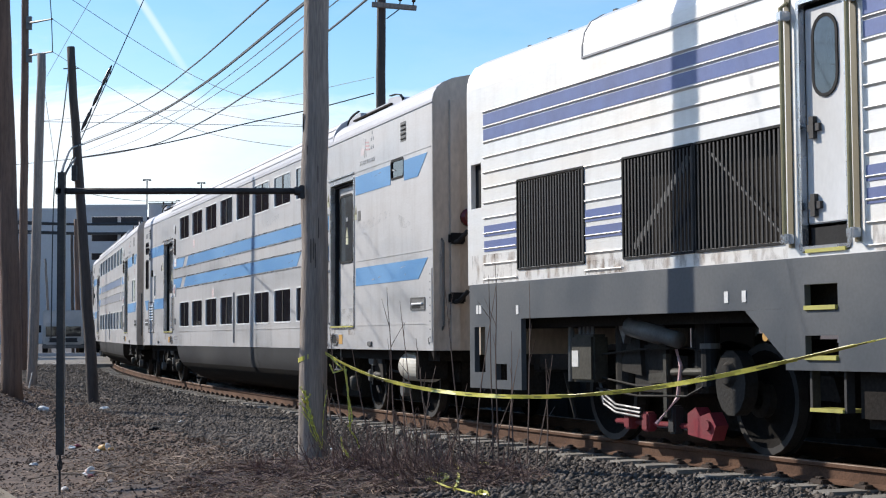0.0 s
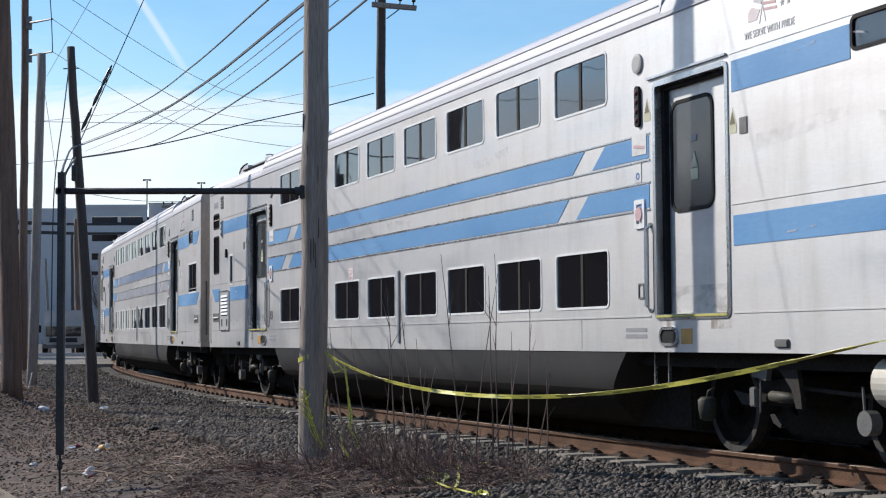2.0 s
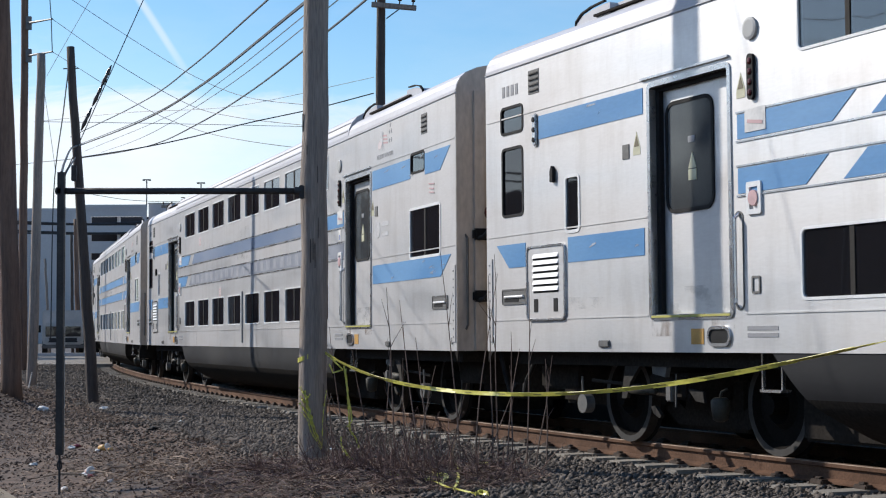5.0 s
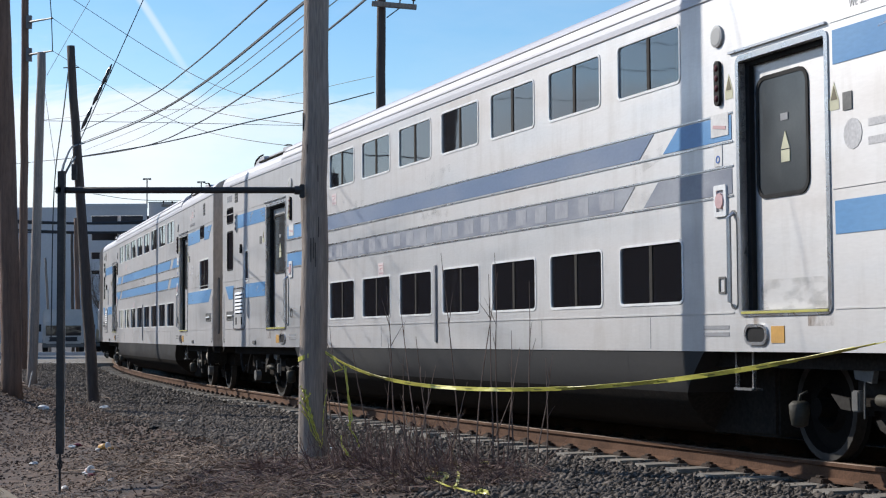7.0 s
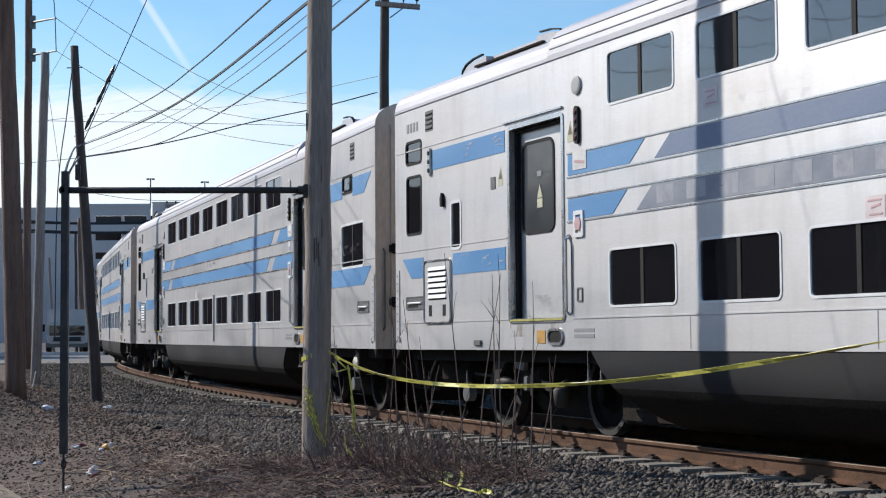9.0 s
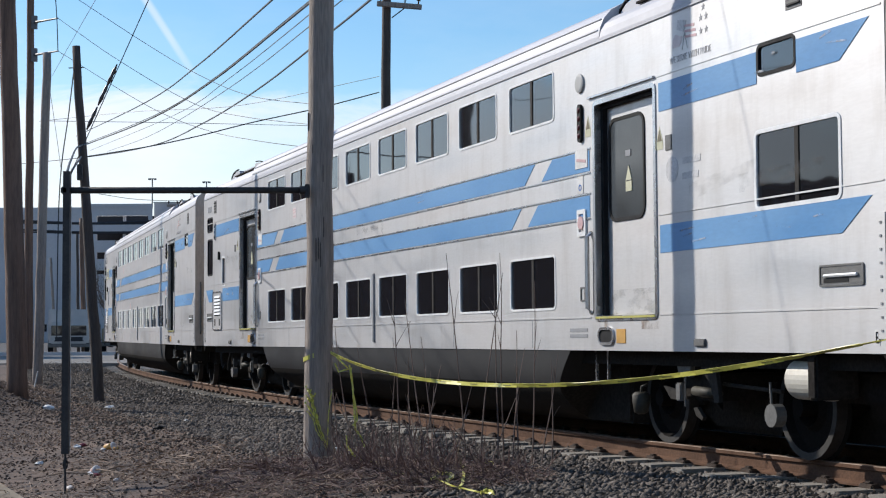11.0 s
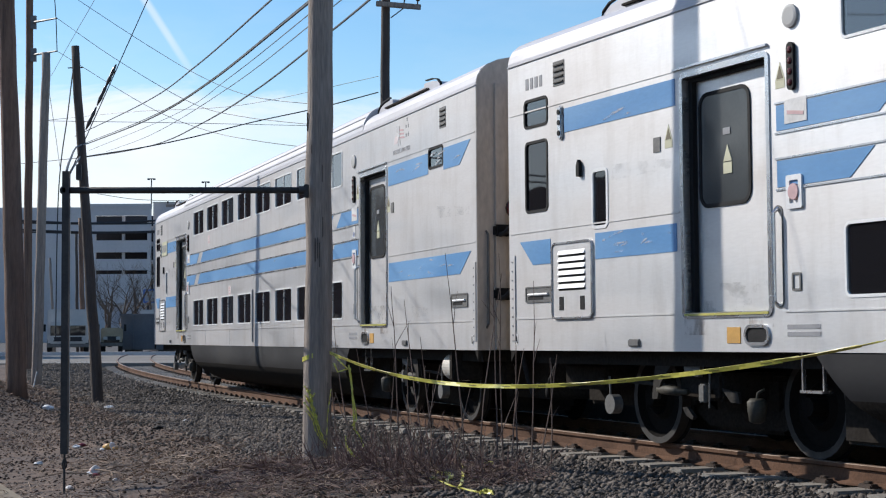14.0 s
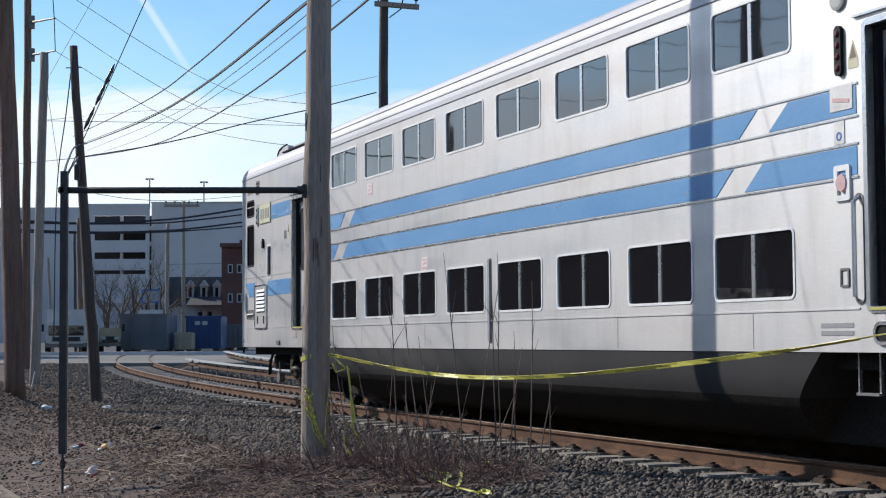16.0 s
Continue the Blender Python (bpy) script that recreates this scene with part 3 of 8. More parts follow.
# ---- ballast: crushed stone, lying loose over the bed ----
def stones(name, count, s0, s1, lat0, lat1, size, label, seed, mat="stone"):
    rng = np.random.default_rng(seed)
    s = s0 + (s1 - s0) * rng.random(count)
    q = rng.random(count)
    lat = lat0 + (lat1 - lat0) * q
    h = np.interp(s, LINE_S, LINE_H)
    x = np.interp(s, LINE_S, LINE_X) - np.sin(h) * lat
    y = np.interp(s, LINE_S, LINE_Y) + np.cos(h) * lat
    z = ground_z(x, y)
    r = size * (0.55 + 0.75 * rng.random(count) ** 1.6)
    base = np.array([(1, 0, 0), (0, 1, 0), (-1, 0, 0), (0, -1, 0), (0, 0, 1), (0, 0, -1)], float)
    v = base[None] * (0.65 + 0.6 * rng.random((count, 6, 1))) + 0.25 * rng.normal(size=(count, 6, 3))
    a, b = rng.random(count) * 6.283, (rng.random(count) - 0.5) * 1.6
    ca, sa, cb, sb = np.cos(a), np.sin(a), np.cos(b), np.sin(b)
    X = v[..., 0] * ca[:, None] - v[..., 1] * sa[:, None]
    Y = v[..., 0] * sa[:, None] + v[..., 1] * ca[:, None]
    Z = v[..., 2] * 0.8
    Y, Z = Y * cb[:, None] - Z * sb[:, None], Y * sb[:, None] + Z * cb[:, None]
    V = np.stack([X, Y, Z], -1) * r[:, None, None] + np.stack([x, y, z + r * 0.25 * (0.4 + rng.random(count))], -1)[:, None]
    f = np.array([(0, 1, 4), (1, 2, 4), (2, 3, 4), (3, 0, 4), (1, 0, 5), (2, 1, 5), (3, 2, 5), (0, 3, 5)])
    F = (f[None] + 6 * np.arange(count)[:, None, None]).reshape(-1, 3)
    me = bpy.data.meshes.new(name)
    me.vertices.add(count * 6)
    me.vertices.foreach_set("co", V.ravel())
    me.loops.add(F.size)
    me.loops.foreach_set("vertex_index", F.ravel())
    me.polygons.add(len(F))
    me.polygons.foreach_set("loop_start", np.arange(0, F.size, 3))
    me.update(calc_edges=True)
    me.materials.append(M[mat])
    return tagged(new(name, me), label, "gravel", kind="stuff")


stones("ballast", 46000, -20, 8, -4.25, -0.2, 0.034, "loose dark gray crushed stone beside the rail", 1)
stones("ballast", 30000, -62, -20, -4.4, 1.2, 0.042, "loose dark gray crushed stone round the ties", 2)
stones("ballast", 8000, -20, 8, -0.4, 2.4, 0.045, "dark crushed stone between the rails", 3)


# ---- the train: a locomotive and four bilevel coaches ----
PITCH = 25.91
HALF = 12.955
SIDE = 1.5
TRUCK = 9.07


def wall(bm, x0, x1, z0, z1, holes, y0, y1):
    """A flat wall with rectangular openings right through it."""
    xs = sorted({x0, x1, *(min(max(h[i], x0), x1) for h in holes for i in (0, 1))})
    zs = sorted({z0, z1, *(min(max(h[i], z0), z1) for h in holes for i in (2, 3))})
    def solid(i, j):
        if not (0 <= i < len(xs) - 1 and 0 <= j < len(zs) - 1):
            return False
        cx, cz = (xs[i] + xs[i + 1]) / 2, (zs[j] + zs[j + 1]) / 2
        return not any(h[0] < cx < h[1] and h[2] < cz < h[3] for h in holes)
    vs = {}
    def vert(i, j, y):
        if (i, j, y) not in vs:
            vs[i, j, y] = bm.verts.new((xs[i], y, zs[j]))
        return vs[i, j, y]
    for i in range(len(xs) - 1):
        for j in range(len(zs) - 1):
            if not solid(i, j):
                continue
            for y in (y0, y1):
                bm.faces.new([vert(a, b, y) for a, b in ((i, j), (i + 1, j), (i + 1, j + 1), (i, j + 1))])
            for di, dj, a, b in ((-1, 0, (i, j), (i, j + 1)), (1, 0, (i + 1, j), (i + 1, j + 1)), (0, -1, (i, j), (i + 1, j)), (0, 1, (i, j + 1), (i + 1, j + 1))):
                if not solid(i + di, j + dj):
                    bm.faces.new([vert(*a, y0), vert(*b, y0), vert(*b, y1), vert(*a, y1)])
    return bm


CACHE = {}


def kit(key, make, mat, smoothed=False):
    """A mesh that alike pieces share."""
    if key not in CACHE:
        bm = make(B())
        bmesh.ops.recalc_face_normals(bm, faces=bm.faces)
        me = bpy.data.meshes.new(key)
        bm.to_mesh(me)
        bm.free()
        me.materials.append(M[mat])
        if smoothed:
            me.polygons.foreach_set("use_smooth", [True] * len(me.polygons))
        CACHE[key] = me
    return CACHE[key]


def window(car, x0, x1, z0, z1, side, pane_mat, two=True, frame_mat="frame", key="", t=0.025, name="window", r=0.07):
    """A framed window in the side; side -1 faces the street. Two panes with a bar between."""
    w, h = x1 - x0, z1 - z0
    k = f"{name}{key}{w:.2f}{h:.2f}{side}"
    y = side * SIDE
    m = pose((x0 + x1) / 2, y, (z0 + z1) / 2)
    o = side
    fr = shared(name, kit(k + "frame", lambda bm: ring(bm, w, h, r, t, o * 0.007, -o * 0.05), frame_mat), car, m=m)
    if two:
        for sx in (-1, 1):
            shared("pane", kit(k + pane_mat + "pane" + str(sx), lambda bm: box(bm, *sorted((sx * 0.02, sx * (w / 2 - t + 0.005))), *sorted((-o * 0.010, -o * 0.018)), -h / 2 + t - 0.005, h / 2 - t + 0.005), pane_mat), fr)
        shared("bar", kit(k + "bar", lambda bm: box(bm, -0.028, 0.028, *sorted((-o * 0.002, -o * 0.04)), -h / 2 + t, h / 2 - t), "steel" if key == "bright" else "truck"), fr)
    else:
        shared("pane", kit(k + pane_mat + "pane", lambda bm: pane(bm, w - 2 * t + 0.01, h - 2 * t + 0.01, max(0.02, r - t), -o * 0.010, -o * 0.018), pane_mat), fr)
    return fr


def part_text(name, words, width, high, mat, parent, m):
    """Upright flat letters, drawn once and shared."""
    key = "text" + words
    if key not in CACHE:
        cu = bpy.data.curves.new(name, "FONT")
        cu.body, cu.extrude = words, 0.002
        ob = bpy.data.objects.new(name, cu)
        me = bpy.data.meshes.new_from_object(ob)
        bpy.data.objects.remove(ob)
        co = [v.co for v in me.vertices]
        lo_x, hi_x, hi_y = min(c.x for c in co), max(c.x for c in co), max(c.y for c in co)
        me.transform(Matrix.Diagonal((width / (hi_x - lo_x), high / hi_y, 1, 1)))
        me.materials.append(M[mat])
        CACHE[key] = me
    return shared(name, CACHE[key], parent, m=m @ pose(0, 0, 0, 90, 0, 0))


def slant(bm, pts, y0=-1.505, y1=-1.49):
    return prism(bm, pts, "y", y0, y1)


WHEELS = []


def wheelset(parent, x, r=0.457):
    """Two wheels on an axle, turning about the axle."""
    def make(bm):
        tube(bm, [(0, -0.9, 0), (0, 0.9, 0)], 0.085, 10)
        for s in (-1, 1):
            prof = [(0.10, 0.62), (0.17, 0.80), (0.22, 0.745), (0.36, 0.73), (r - 0.065, 0.80), (r - 0.004, 0.802), (r, 0.70), (r + 0.025, 0.675), (r + 0.02, 0.665), (r - 0.08, 0.665), (0.30, 0.70), (0.10, 0.66)]
            rows = [[bm.verts.new((q * math.cos(a), s * y, q * math.sin(a))) for q, y in prof] for a in (2 * math.pi * k / 28 for k in range(28))]
            for i in range(28):
                for j in range(len(prof) - 1):
                    bm.faces.new((rows[i][j], rows[(i + 1) % 28][j], rows[(i + 1) % 28][j + 1], rows[i][j + 1]))
        return bm
    ws = shared("wheelset", kit(f"wheelset{r}", make, "wheel", False), parent, m=pose(x, 0, r))
    for s in (-1, 1):
        def rim(bm):
            for k in range(28):
                a0, a1 = 2 * math.pi * k / 28, 2 * math.pi * (k + 1) / 28
                for quad in ([(r - 0.062, 0.803, a0), (r - 0.062, 0.803, a1), (r + 0.001, 0.805, a1), (r + 0.001, 0.805, a0)], [(r + 0.002, 0.805, a0), (r + 0.002, 0.805, a1), (r + 0.003, 0.70, a1), (r + 0.003, 0.70, a0)]):
                    bm.faces.new([bm.verts.new((q * math.cos(a), s * y, q * math.sin(a))) for q, y, a in quad])
            bmesh.ops.remove_doubles(bm, verts=bm.verts, dist=0.003)
            return bm
        shared("tread", kit(f"tread{r}{s}", rim, "tread"), ws)
    WHEELS.append((ws, x, r))
    return ws


def coach_bogie(car, x, way):
    """way: +1 when the tank and steps look to the front end."""
    bm = B()
    for s in (-1, 1):
        y = s * 0.55
        prism(bm, [(x - 1.75, 0.45), (x - 1.6, 0.62), (x - 0.8, 0.55), (x - 0.5, 0.36), (x + 0.5, 0.36), (x + 0.8, 0.55), (x + 1.6, 0.62), (x + 1.75, 0.45), (x + 1.5, 0.36), (x + 0.9, 0.36), (x + 0.6, 0.2), (x - 0.6, 0.2), (x - 0.9, 0.36), (x - 1.5, 0.36)], "y", y - 0.08, y + 0.08)
    box(bm, x - 0.35, x + 0.35, -1.15, 1.15, 0.48, 0.74, 0.03)
    box(bm, x - 0.9, x - 0.75, -0.7, 0.7, 0.4, 0.6)
    box(bm, x + 0.75, x + 0.9, -0.7, 0.7, 0.4, 0.6)
    bogie = part("bogie", bm, "under", car, "dark iron bogie frame with inboard bearings")
    # Black boxes added amid the wheels to block the bright ground beyond.
    part("brake_unit", box(B(), x - 1.95, x + 1.95, -0.42, 0.42, 0.14, 0.86, 0.05), "under", bogie)
    part("cross_beam", box(B(), x - 0.55, x + 0.55, -0.62, 0.62, 0.16, 0.70, 0.05), "under", bogie)
    for dx in (-1.295, 1.295):
        wheelset(bogie, x + dx)
    for s in (-1, 1):
        shared("air_spring", kit("air_spring", lambda b: tube(b, [(0, 0, 0), (0, 0, 0.05), (0, 0, 0.15), (0, 0, 0.2)], [0.2, 0.26, 0.26, 0.2], 14), "black", True), bogie, m=pose(x, s * 0.98, 0.73))
        shared("damper", kit("damper", lambda b: tube(b, [(-0.22, 0, 0), (0.10, 0, 0), (0.11, 0, 0), (0.26, 0, 0)], [0.045, 0.045, 0.028, 0.028], 12), "olive_iron", True), bogie, m=pose(x + 0.32 * way, s * 1.25, 0.565, 0, 2, 0))
        shared("bracket", kit(f"bracket{way}", lambda b: prism(b, [(0.10 * way, 0.95), (0.52 * way, 0.95), (0.60 * way, 0.60), (0.62 * way, 0.48), (0.53 * way, 0.48), (0.46 * way, 0.64), (0.28 * way, 0.80)], "y", -0.02, 0.02), "truck"), bogie, m=pose(x, s * 1.27, 0))
        shared("valve_plate", kit("valve_plate", lambda b: box(prism(b, [(-0.15, 0.07), (0.15, 0.07), (0.10, -0.09), (-0.12, -0.06)], "y", -0.025, 0.025), -0.02, 0.02, -0.03, 0.03, 0.05, 0.2), "dullgray"), bogie, m=pose(x - 0.06 * way, s * 1.25, 0.79))
        shared("valve_box", kit("valve_box", lambda b: tube(box(b, -0.05, 0.05, -0.03, 0.03, -0.09, 0.08, 0.012), [(0.10, 0, 0.17), (0.09, 0, -0.14)], 0.008, 6), "dullgray"), bogie, m=pose(x - 0.20 * way, s * 1.24, 0.56))
        shared("sand_box", kit("sandbox", lambda b: tube(tube(b, [(0, 0, -0.13), (0, 0, -0.11), (0, 0, -0.02), (0, 0, 0.06), (0, 0, 0.09)], [0.03, 0.07, 0.085, 0.09, 0.06], 16), [(0, 0, 0.08), (0.02, 0, 0.14), (0.05, 0.05, 0.17)], 0.014, 6), "olive_iron", True), bogie, m=pose(x - 1.03 * way, s * 1.24, 0.44))
        shared("guard_plate", kit("guard_plate", lambda b: prism(b, [(-0.14, 0.07), (0.12, 0.04), (0.14, -0.06), (0.0, -0.05)], "y", -0.015, 0.015), "truck"), bogie, m=pose(x - 0.53 * way, s * 1.16, 0.53))
        shared("lifting_lug", kit("lug", lambda b: prism(b, [(-0.09, 0.05), (-0.02, 0.06), (0.09, -0.03), (0.07, -0.06), (-0.04, -0.02)], "y", -0.02, 0.02), "truck"), bogie, m=pose(x + 0.10 * way, s * 1.2, 0.36))
        shared("brake_cylinder", kit("brake_cylinder", lambda b: tube(tube(b, [(0, -0.05, 0), (0, 0.05, 0)], 0.10, 14), [(-0.06, 0, 0.06), (-0.08, 0, 0.28)], 0.012, 6), "dullgray"), bogie, m=pose(x + 1.46 * way, s * 1.22, 0.40))
        shared("rod", kit("pull_rod", lambda b: tube(b, [(-0.5, 0, 0.02), (0.5, 0, -0.02)], 0.02, 6), "truck"), bogie, m=pose(x + 0.95 * way, s * 1.14, 0.62))


def coach(label, stripes="blue", end_window=False, seed=0, bright="", big_tank=False):
    rng = random.Random(seed)
    car = thing("passenger_coach", label, "train car", group="coaches of the train")
    X = lambda off: HALF - off
    x_front, x_rear = X(0.36), X(25.24)
    wins = [(X(6.39 + 1.676 * k + 1.30), X(6.39 + 1.676 * k)) for k in range(8)]
    doors = [(X(5.36), X(4.06)), (X(21.70), X(20.42))]
    low, high = (1.37, 1.97), (3.41, 3.97)
    small = [(X(2.17), X(1.56), 3.24, 3.52), (X(24.86), X(24.31), 3.34, 3.66), (X(24.84), X(24.32), 2.42, 3.20), (X(23.40), X(23.07), 2.16, 2.77)]
    if end_window:
        small.append((X(2.23), X(0.94), 2.12, 2.80))
    holes = [(a + 0.02, b - 0.02, z0 + 0.02, z1 - 0.02) for a, b in wins for z0, z1 in (low, high)]
    holes += [(a, b, 1.29, 3.44) for a, b in doors] + [(a + 0.02, b - 0.02, c + 0.02, d - 0.02) for a, b, c, d in small]
    part("side_wall", wall(B(), x_rear, x_front, 0.94, 4.06, holes, -SIDE, -SIDE + 0.06), "white", car, "dull white painted side with grimy streaks")
    far_holes = [(a + 0.02, b - 0.02, z0 + 0.02, z1 - 0.02) for a, b in wins for z0, z1 in (low, high)]
    part("side_wall", wall(B(), x_rear, x_front, 0.94, 4.06, far_holes, SIDE - 0.06, SIDE), "white", car)
    # roof: a low arch, lower over the ends
    arch = [(-SIDE, 4.04), (-1.498, 4.14), (-1.48, 4.24), (-1.44, 4.33), (-1.36, 4.42), (-1.22, 4.50), (-1.0, 4.56), (-0.5, 4.615), (0, 4.63)]
    arch = arch + [(-a, b) for a, b in arch[-2::-1]]
    roof = part("roof", prism(B(), arch, "x", X(20.75), X(5.25)), "white_roof", car, "grimy pale arched roof")
    drop = [(a, 4.04 + (b - 4.04) * 0.78) for a, b in arch]
    for lo_x, hi_x in ((X(5.25), x_front), (x_rear, X(20.75))):
        part("end_roof", prism(B(), drop, "x", lo_x, hi_x), "white_roof", car)
    part("gutter", box(box(box(B(), x_rear, x_front, -1.512, -1.48, 4.075, 4.087), X(20.7), X(5.3), -1.496, -1.45, 4.205, 4.214), X(20.7), X(5.3), -1.455, -1.40, 4.325, 4.334), "ghost", roof)
    for a, b in ((5.25, 2.35), (23.55, 20.75)):
        unit = part("cooling_unit", box(B(), X(a) + 0.5, X(b) - 0.55, -1.22, 1.22, 4.15, 4.50, 0.05), "white_roof", car, "roof cooling unit under a pale cover")
        part("grille", box(B(), X(a) + 0.45, X(b) - 0.5, -1.30, -1.24, 4.395, 4.418), "under", unit)
        for xx, sgn in ((X(a), 1), (X(b), -1)):
            bm = prism(B(), [(xx, 4.30), (xx + 0.02 * sgn, 4.39), (xx + 0.14 * sgn, 4.455), (xx + 0.34 * sgn, 4.49), (xx + 0.62 * sgn, 4.505), (xx + 0.72 * sgn, 4.50), (xx + 0.72 * sgn, 4.30)], "y", -1.26, 1.26)
            part("fairing", bm, "white_roof", unit)
            rim = [(xx + sgn * u, z + 0.012) for u, z in ((0.0, 4.31), (0.02, 4.40), (0.14, 4.465), (0.34, 4.50), (0.62, 4.515))]
            part("fairing_seal", prism(B(), rim + [(u, z + 0.016) for u, z in rim[::-1]], "y", -1.275, -1.24), "black", unit)
    shared("vent_cap", kit("vent_cap", lambda b: tube(b, [(0, 0, 0), (0, 0, 0.10), (0, 0, 0.11), (0, 0, 0.15)], [0.05, 0.05, 0.09, 0.07], 10), "dark_iron"), roof, m=pose(X(10.4), -0.7, 4.55))
    # skirt between the trucks, ends sloping
    edge = [(-1.49, 0.94), (-1.488, 0.82), (-1.482, 0.72), (-1.468, 0.63), (-1.445, 0.56), (-1.405, 0.50), (-1.34, 0.44), (-1.22, 0.35), (-1.05, 0.24), (-0.8, 0.14)]
    # The tucked-under part is split off in black to hold its shade.
    for name, half, mat, lab in (("skirt", edge[:5], "skirt", "dark gray lower skirt of the low deck"), ("belly", edge[4:], "under", "rounded belly under the skirt, black for its shade")):
        sk = half + [(-y, z) for y, z in half[::-1]]
        bm = B()
        v = [[bm.verts.new((X(o) + d * (0.94 - q) / 0.72, p, q)) for p, q in sk] for o, d in ((6.05, -0.75), (19.85, 0.75))]
        for i in range(len(sk) - 1):     # the sides alone; the skirt has no floor of its own
            if name == "belly" or i != len(half) - 1:
                bm.faces.new((v[0][i], v[0][i + 1], v[1][i + 1], v[1][i]))
        for row in v:
            bm.faces.new([bm.verts.new(q.co) for q in row])
        part(name, bm, mat, car, lab, smooth=True)
    # under the end zones
    for a, b in ((0.7, 6.2), (19.7, 25.0)):
        part("underframe", box(B(), X(b), X(a), -1.3, 1.3, 0.80, 1.20), "under", car)
    # black blocks added round the draft gear to darken the view under the ends
    for a, b in ((0.45, 2.05), (23.6, 25.2)):
        part("draft_sill", box(box(B(), X(b), X(a), -0.55, 0.55, 0.34, 0.82, 0.04), X(b) + 0.2, X(a) - 0.5, -0.95, 0.95, 0.52, 0.80, 0.03), "under", car)
    # blocks added between skirt and bogie, which hide the lit ground behind
    for a, b in ((5.72, 6.9), (19.0, 20.18)):
        part("equipment_box", box(B(), X(b), X(a), -0.95, 0.95, 0.17, 0.85, 0.03), "under", car)
    # decks and bulkheads, seats in rows
    bm = B()
    box(bm, x_rear + 0.1, x_front - 0.1, -1.27, 1.40, 2.30, 2.36)
    box(bm, X(5.4), x_front - 0.1, -1.27, 1.40, 1.22, 1.27)
    box(bm, x_rear + 0.1, X(20.4), -1.27, 1.40, 1.22, 1.27)
    for o in (5.55, 20.25):
        box(bm, X(o) - 0.03, X(o) + 0.03, -1.43, 1.43, 0.95, 4.03)
    part("deck", bm, "deck", car)
    bm = B()
    for k in range(15):
        for y in (-0.95, 0.95):
            for z in (0.75, 2.75):
                o = 6.6 + 0.9 * k
                box(bm, X(o) - 0.06, X(o) + 0.06, y - 0.45, y + 0.45, z + (0.25 if z < 1 else 0.0), z + 0.85, 0.04)
    tagged(part("seat_rows", bm, "seat", car), kind="stuff")
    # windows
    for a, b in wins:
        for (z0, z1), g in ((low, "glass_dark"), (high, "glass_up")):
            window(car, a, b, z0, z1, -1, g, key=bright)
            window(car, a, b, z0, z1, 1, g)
    for i, (a, b, c, d) in enumerate(small):
        window(car, a, b, c, d, -1, "glass_pale" if i < 2 else "glass_dark", two=(i == 4), frame_mat="black" if i < 3 else "frame", name="end_window", t=0.03 if i < 3 else 0.035)
    # doors
    for i, (a, b) in enumerate(doors):
        w, h = b - a, 2.15
        cx, cz = (a + b) / 2, 1.29 + h / 2
        leaf = part("door", box(B(), a - 0.08, b + 0.08, -SIDE + 0.11, -SIDE + 0.15, 1.25, 3.48), "white", car, "closed white sliding door with a tall window")
        dx0, dx1 = a + 0.10, a + 0.90
        fr = shared("door_window", kit("door_window", lambda bm: ring(bm, 0.80, 1.05, 0.13, 0.035, 0.012, -0.02), "black"), leaf, m=pose((dx0 + dx1) / 2, -SIDE + 0.11, 2.76) @ pose(0, 0, 0, 0, 0, 180))
        shared("pane", kit("door_pane", lambda bm: pane(bm, 0.76, 1.01, 0.11, -0.006, 0.004), "sheen_pane"), fr)
        xs = (dx0 + dx1) / 2 + 0.05
        shared("sticker", kit("warning", lambda bm: prism(bm, [(-0.065, -0.05), (0.065, -0.05), (0.0, 0.10)], "y", -0.003, 0.004), "plate"), fr, m=pose(0, 0, 0, 0, 0, 180) @ pose(xs - (dx0 + dx1) / 2, -0.008, -0.08))
        shared("notice", kit("notice_slip", lambda bm: box(bm, -0.065, 0.065, -0.003, 0.004, -0.05, 0.05), "plate"), fr, m=pose(0, 0, 0, 0, 0, 180) @ pose(xs - (dx0 + dx1) / 2, -0.008, -0.19))
        shared("notice", kit("door_notice", lambda bm: box(bm, -0.055, 0.055, -0.003, 0.004, -0.03, 0.03), "decal"), fr, m=pose(0, 0, 0, 0, 0, 180) @ pose(0.04, -0.008, 0.14))
        part("door_frame", ring(B(), w + 0.10, h + 0.10, 0.07, 0.05, -SIDE - 0.012, -SIDE + 0.06, cx, cz), "steel", car)
        # black strips on rear jamb and head stand for shade in the recess
        part("door_seal", box(box(B(), a, a + 0.06, -SIDE + 0.06, -SIDE + 0.11, 1.29, 3.44), a, b, -SIDE + 0.06, -SIDE + 0.11, 3.40, 3.44), "black", car)
        part("threshold", box(B(), a, b, -SIDE - 0.02, -SIDE + 0.11, 1.262, 1.283), "yellow", car, "yellow-edged door sill")
        part("drip_rail", box(B(), a - 0.15, b + 0.03, -SIDE - 0.025, -SIDE + 0.01, 3.525, 3.545), "steel", car)
        # the fittings by the door, on the side towards the middle of the car
        q = -1 if i == 0 else 1
        e = a - 0.35 if i == 0 else b + 0.36
        shared("round_lamp", kit("round_lamp", lambda bm: tube(bm, [(0, 0.01, 0), (0, -0.02, 0), (0, -0.028, 0)], [0.10, 0.10, 0.075], 16), "trim"), car, m=pose(e, -SIDE, 3.72))
        sig = shared("signal_lamp", kit("signal_lamp", lambda bm: pane(bm, 0.09, 0.40, 0.044, 0.0, -0.03), "black"), car, m=pose(e + 0.01, -SIDE, 3.30))
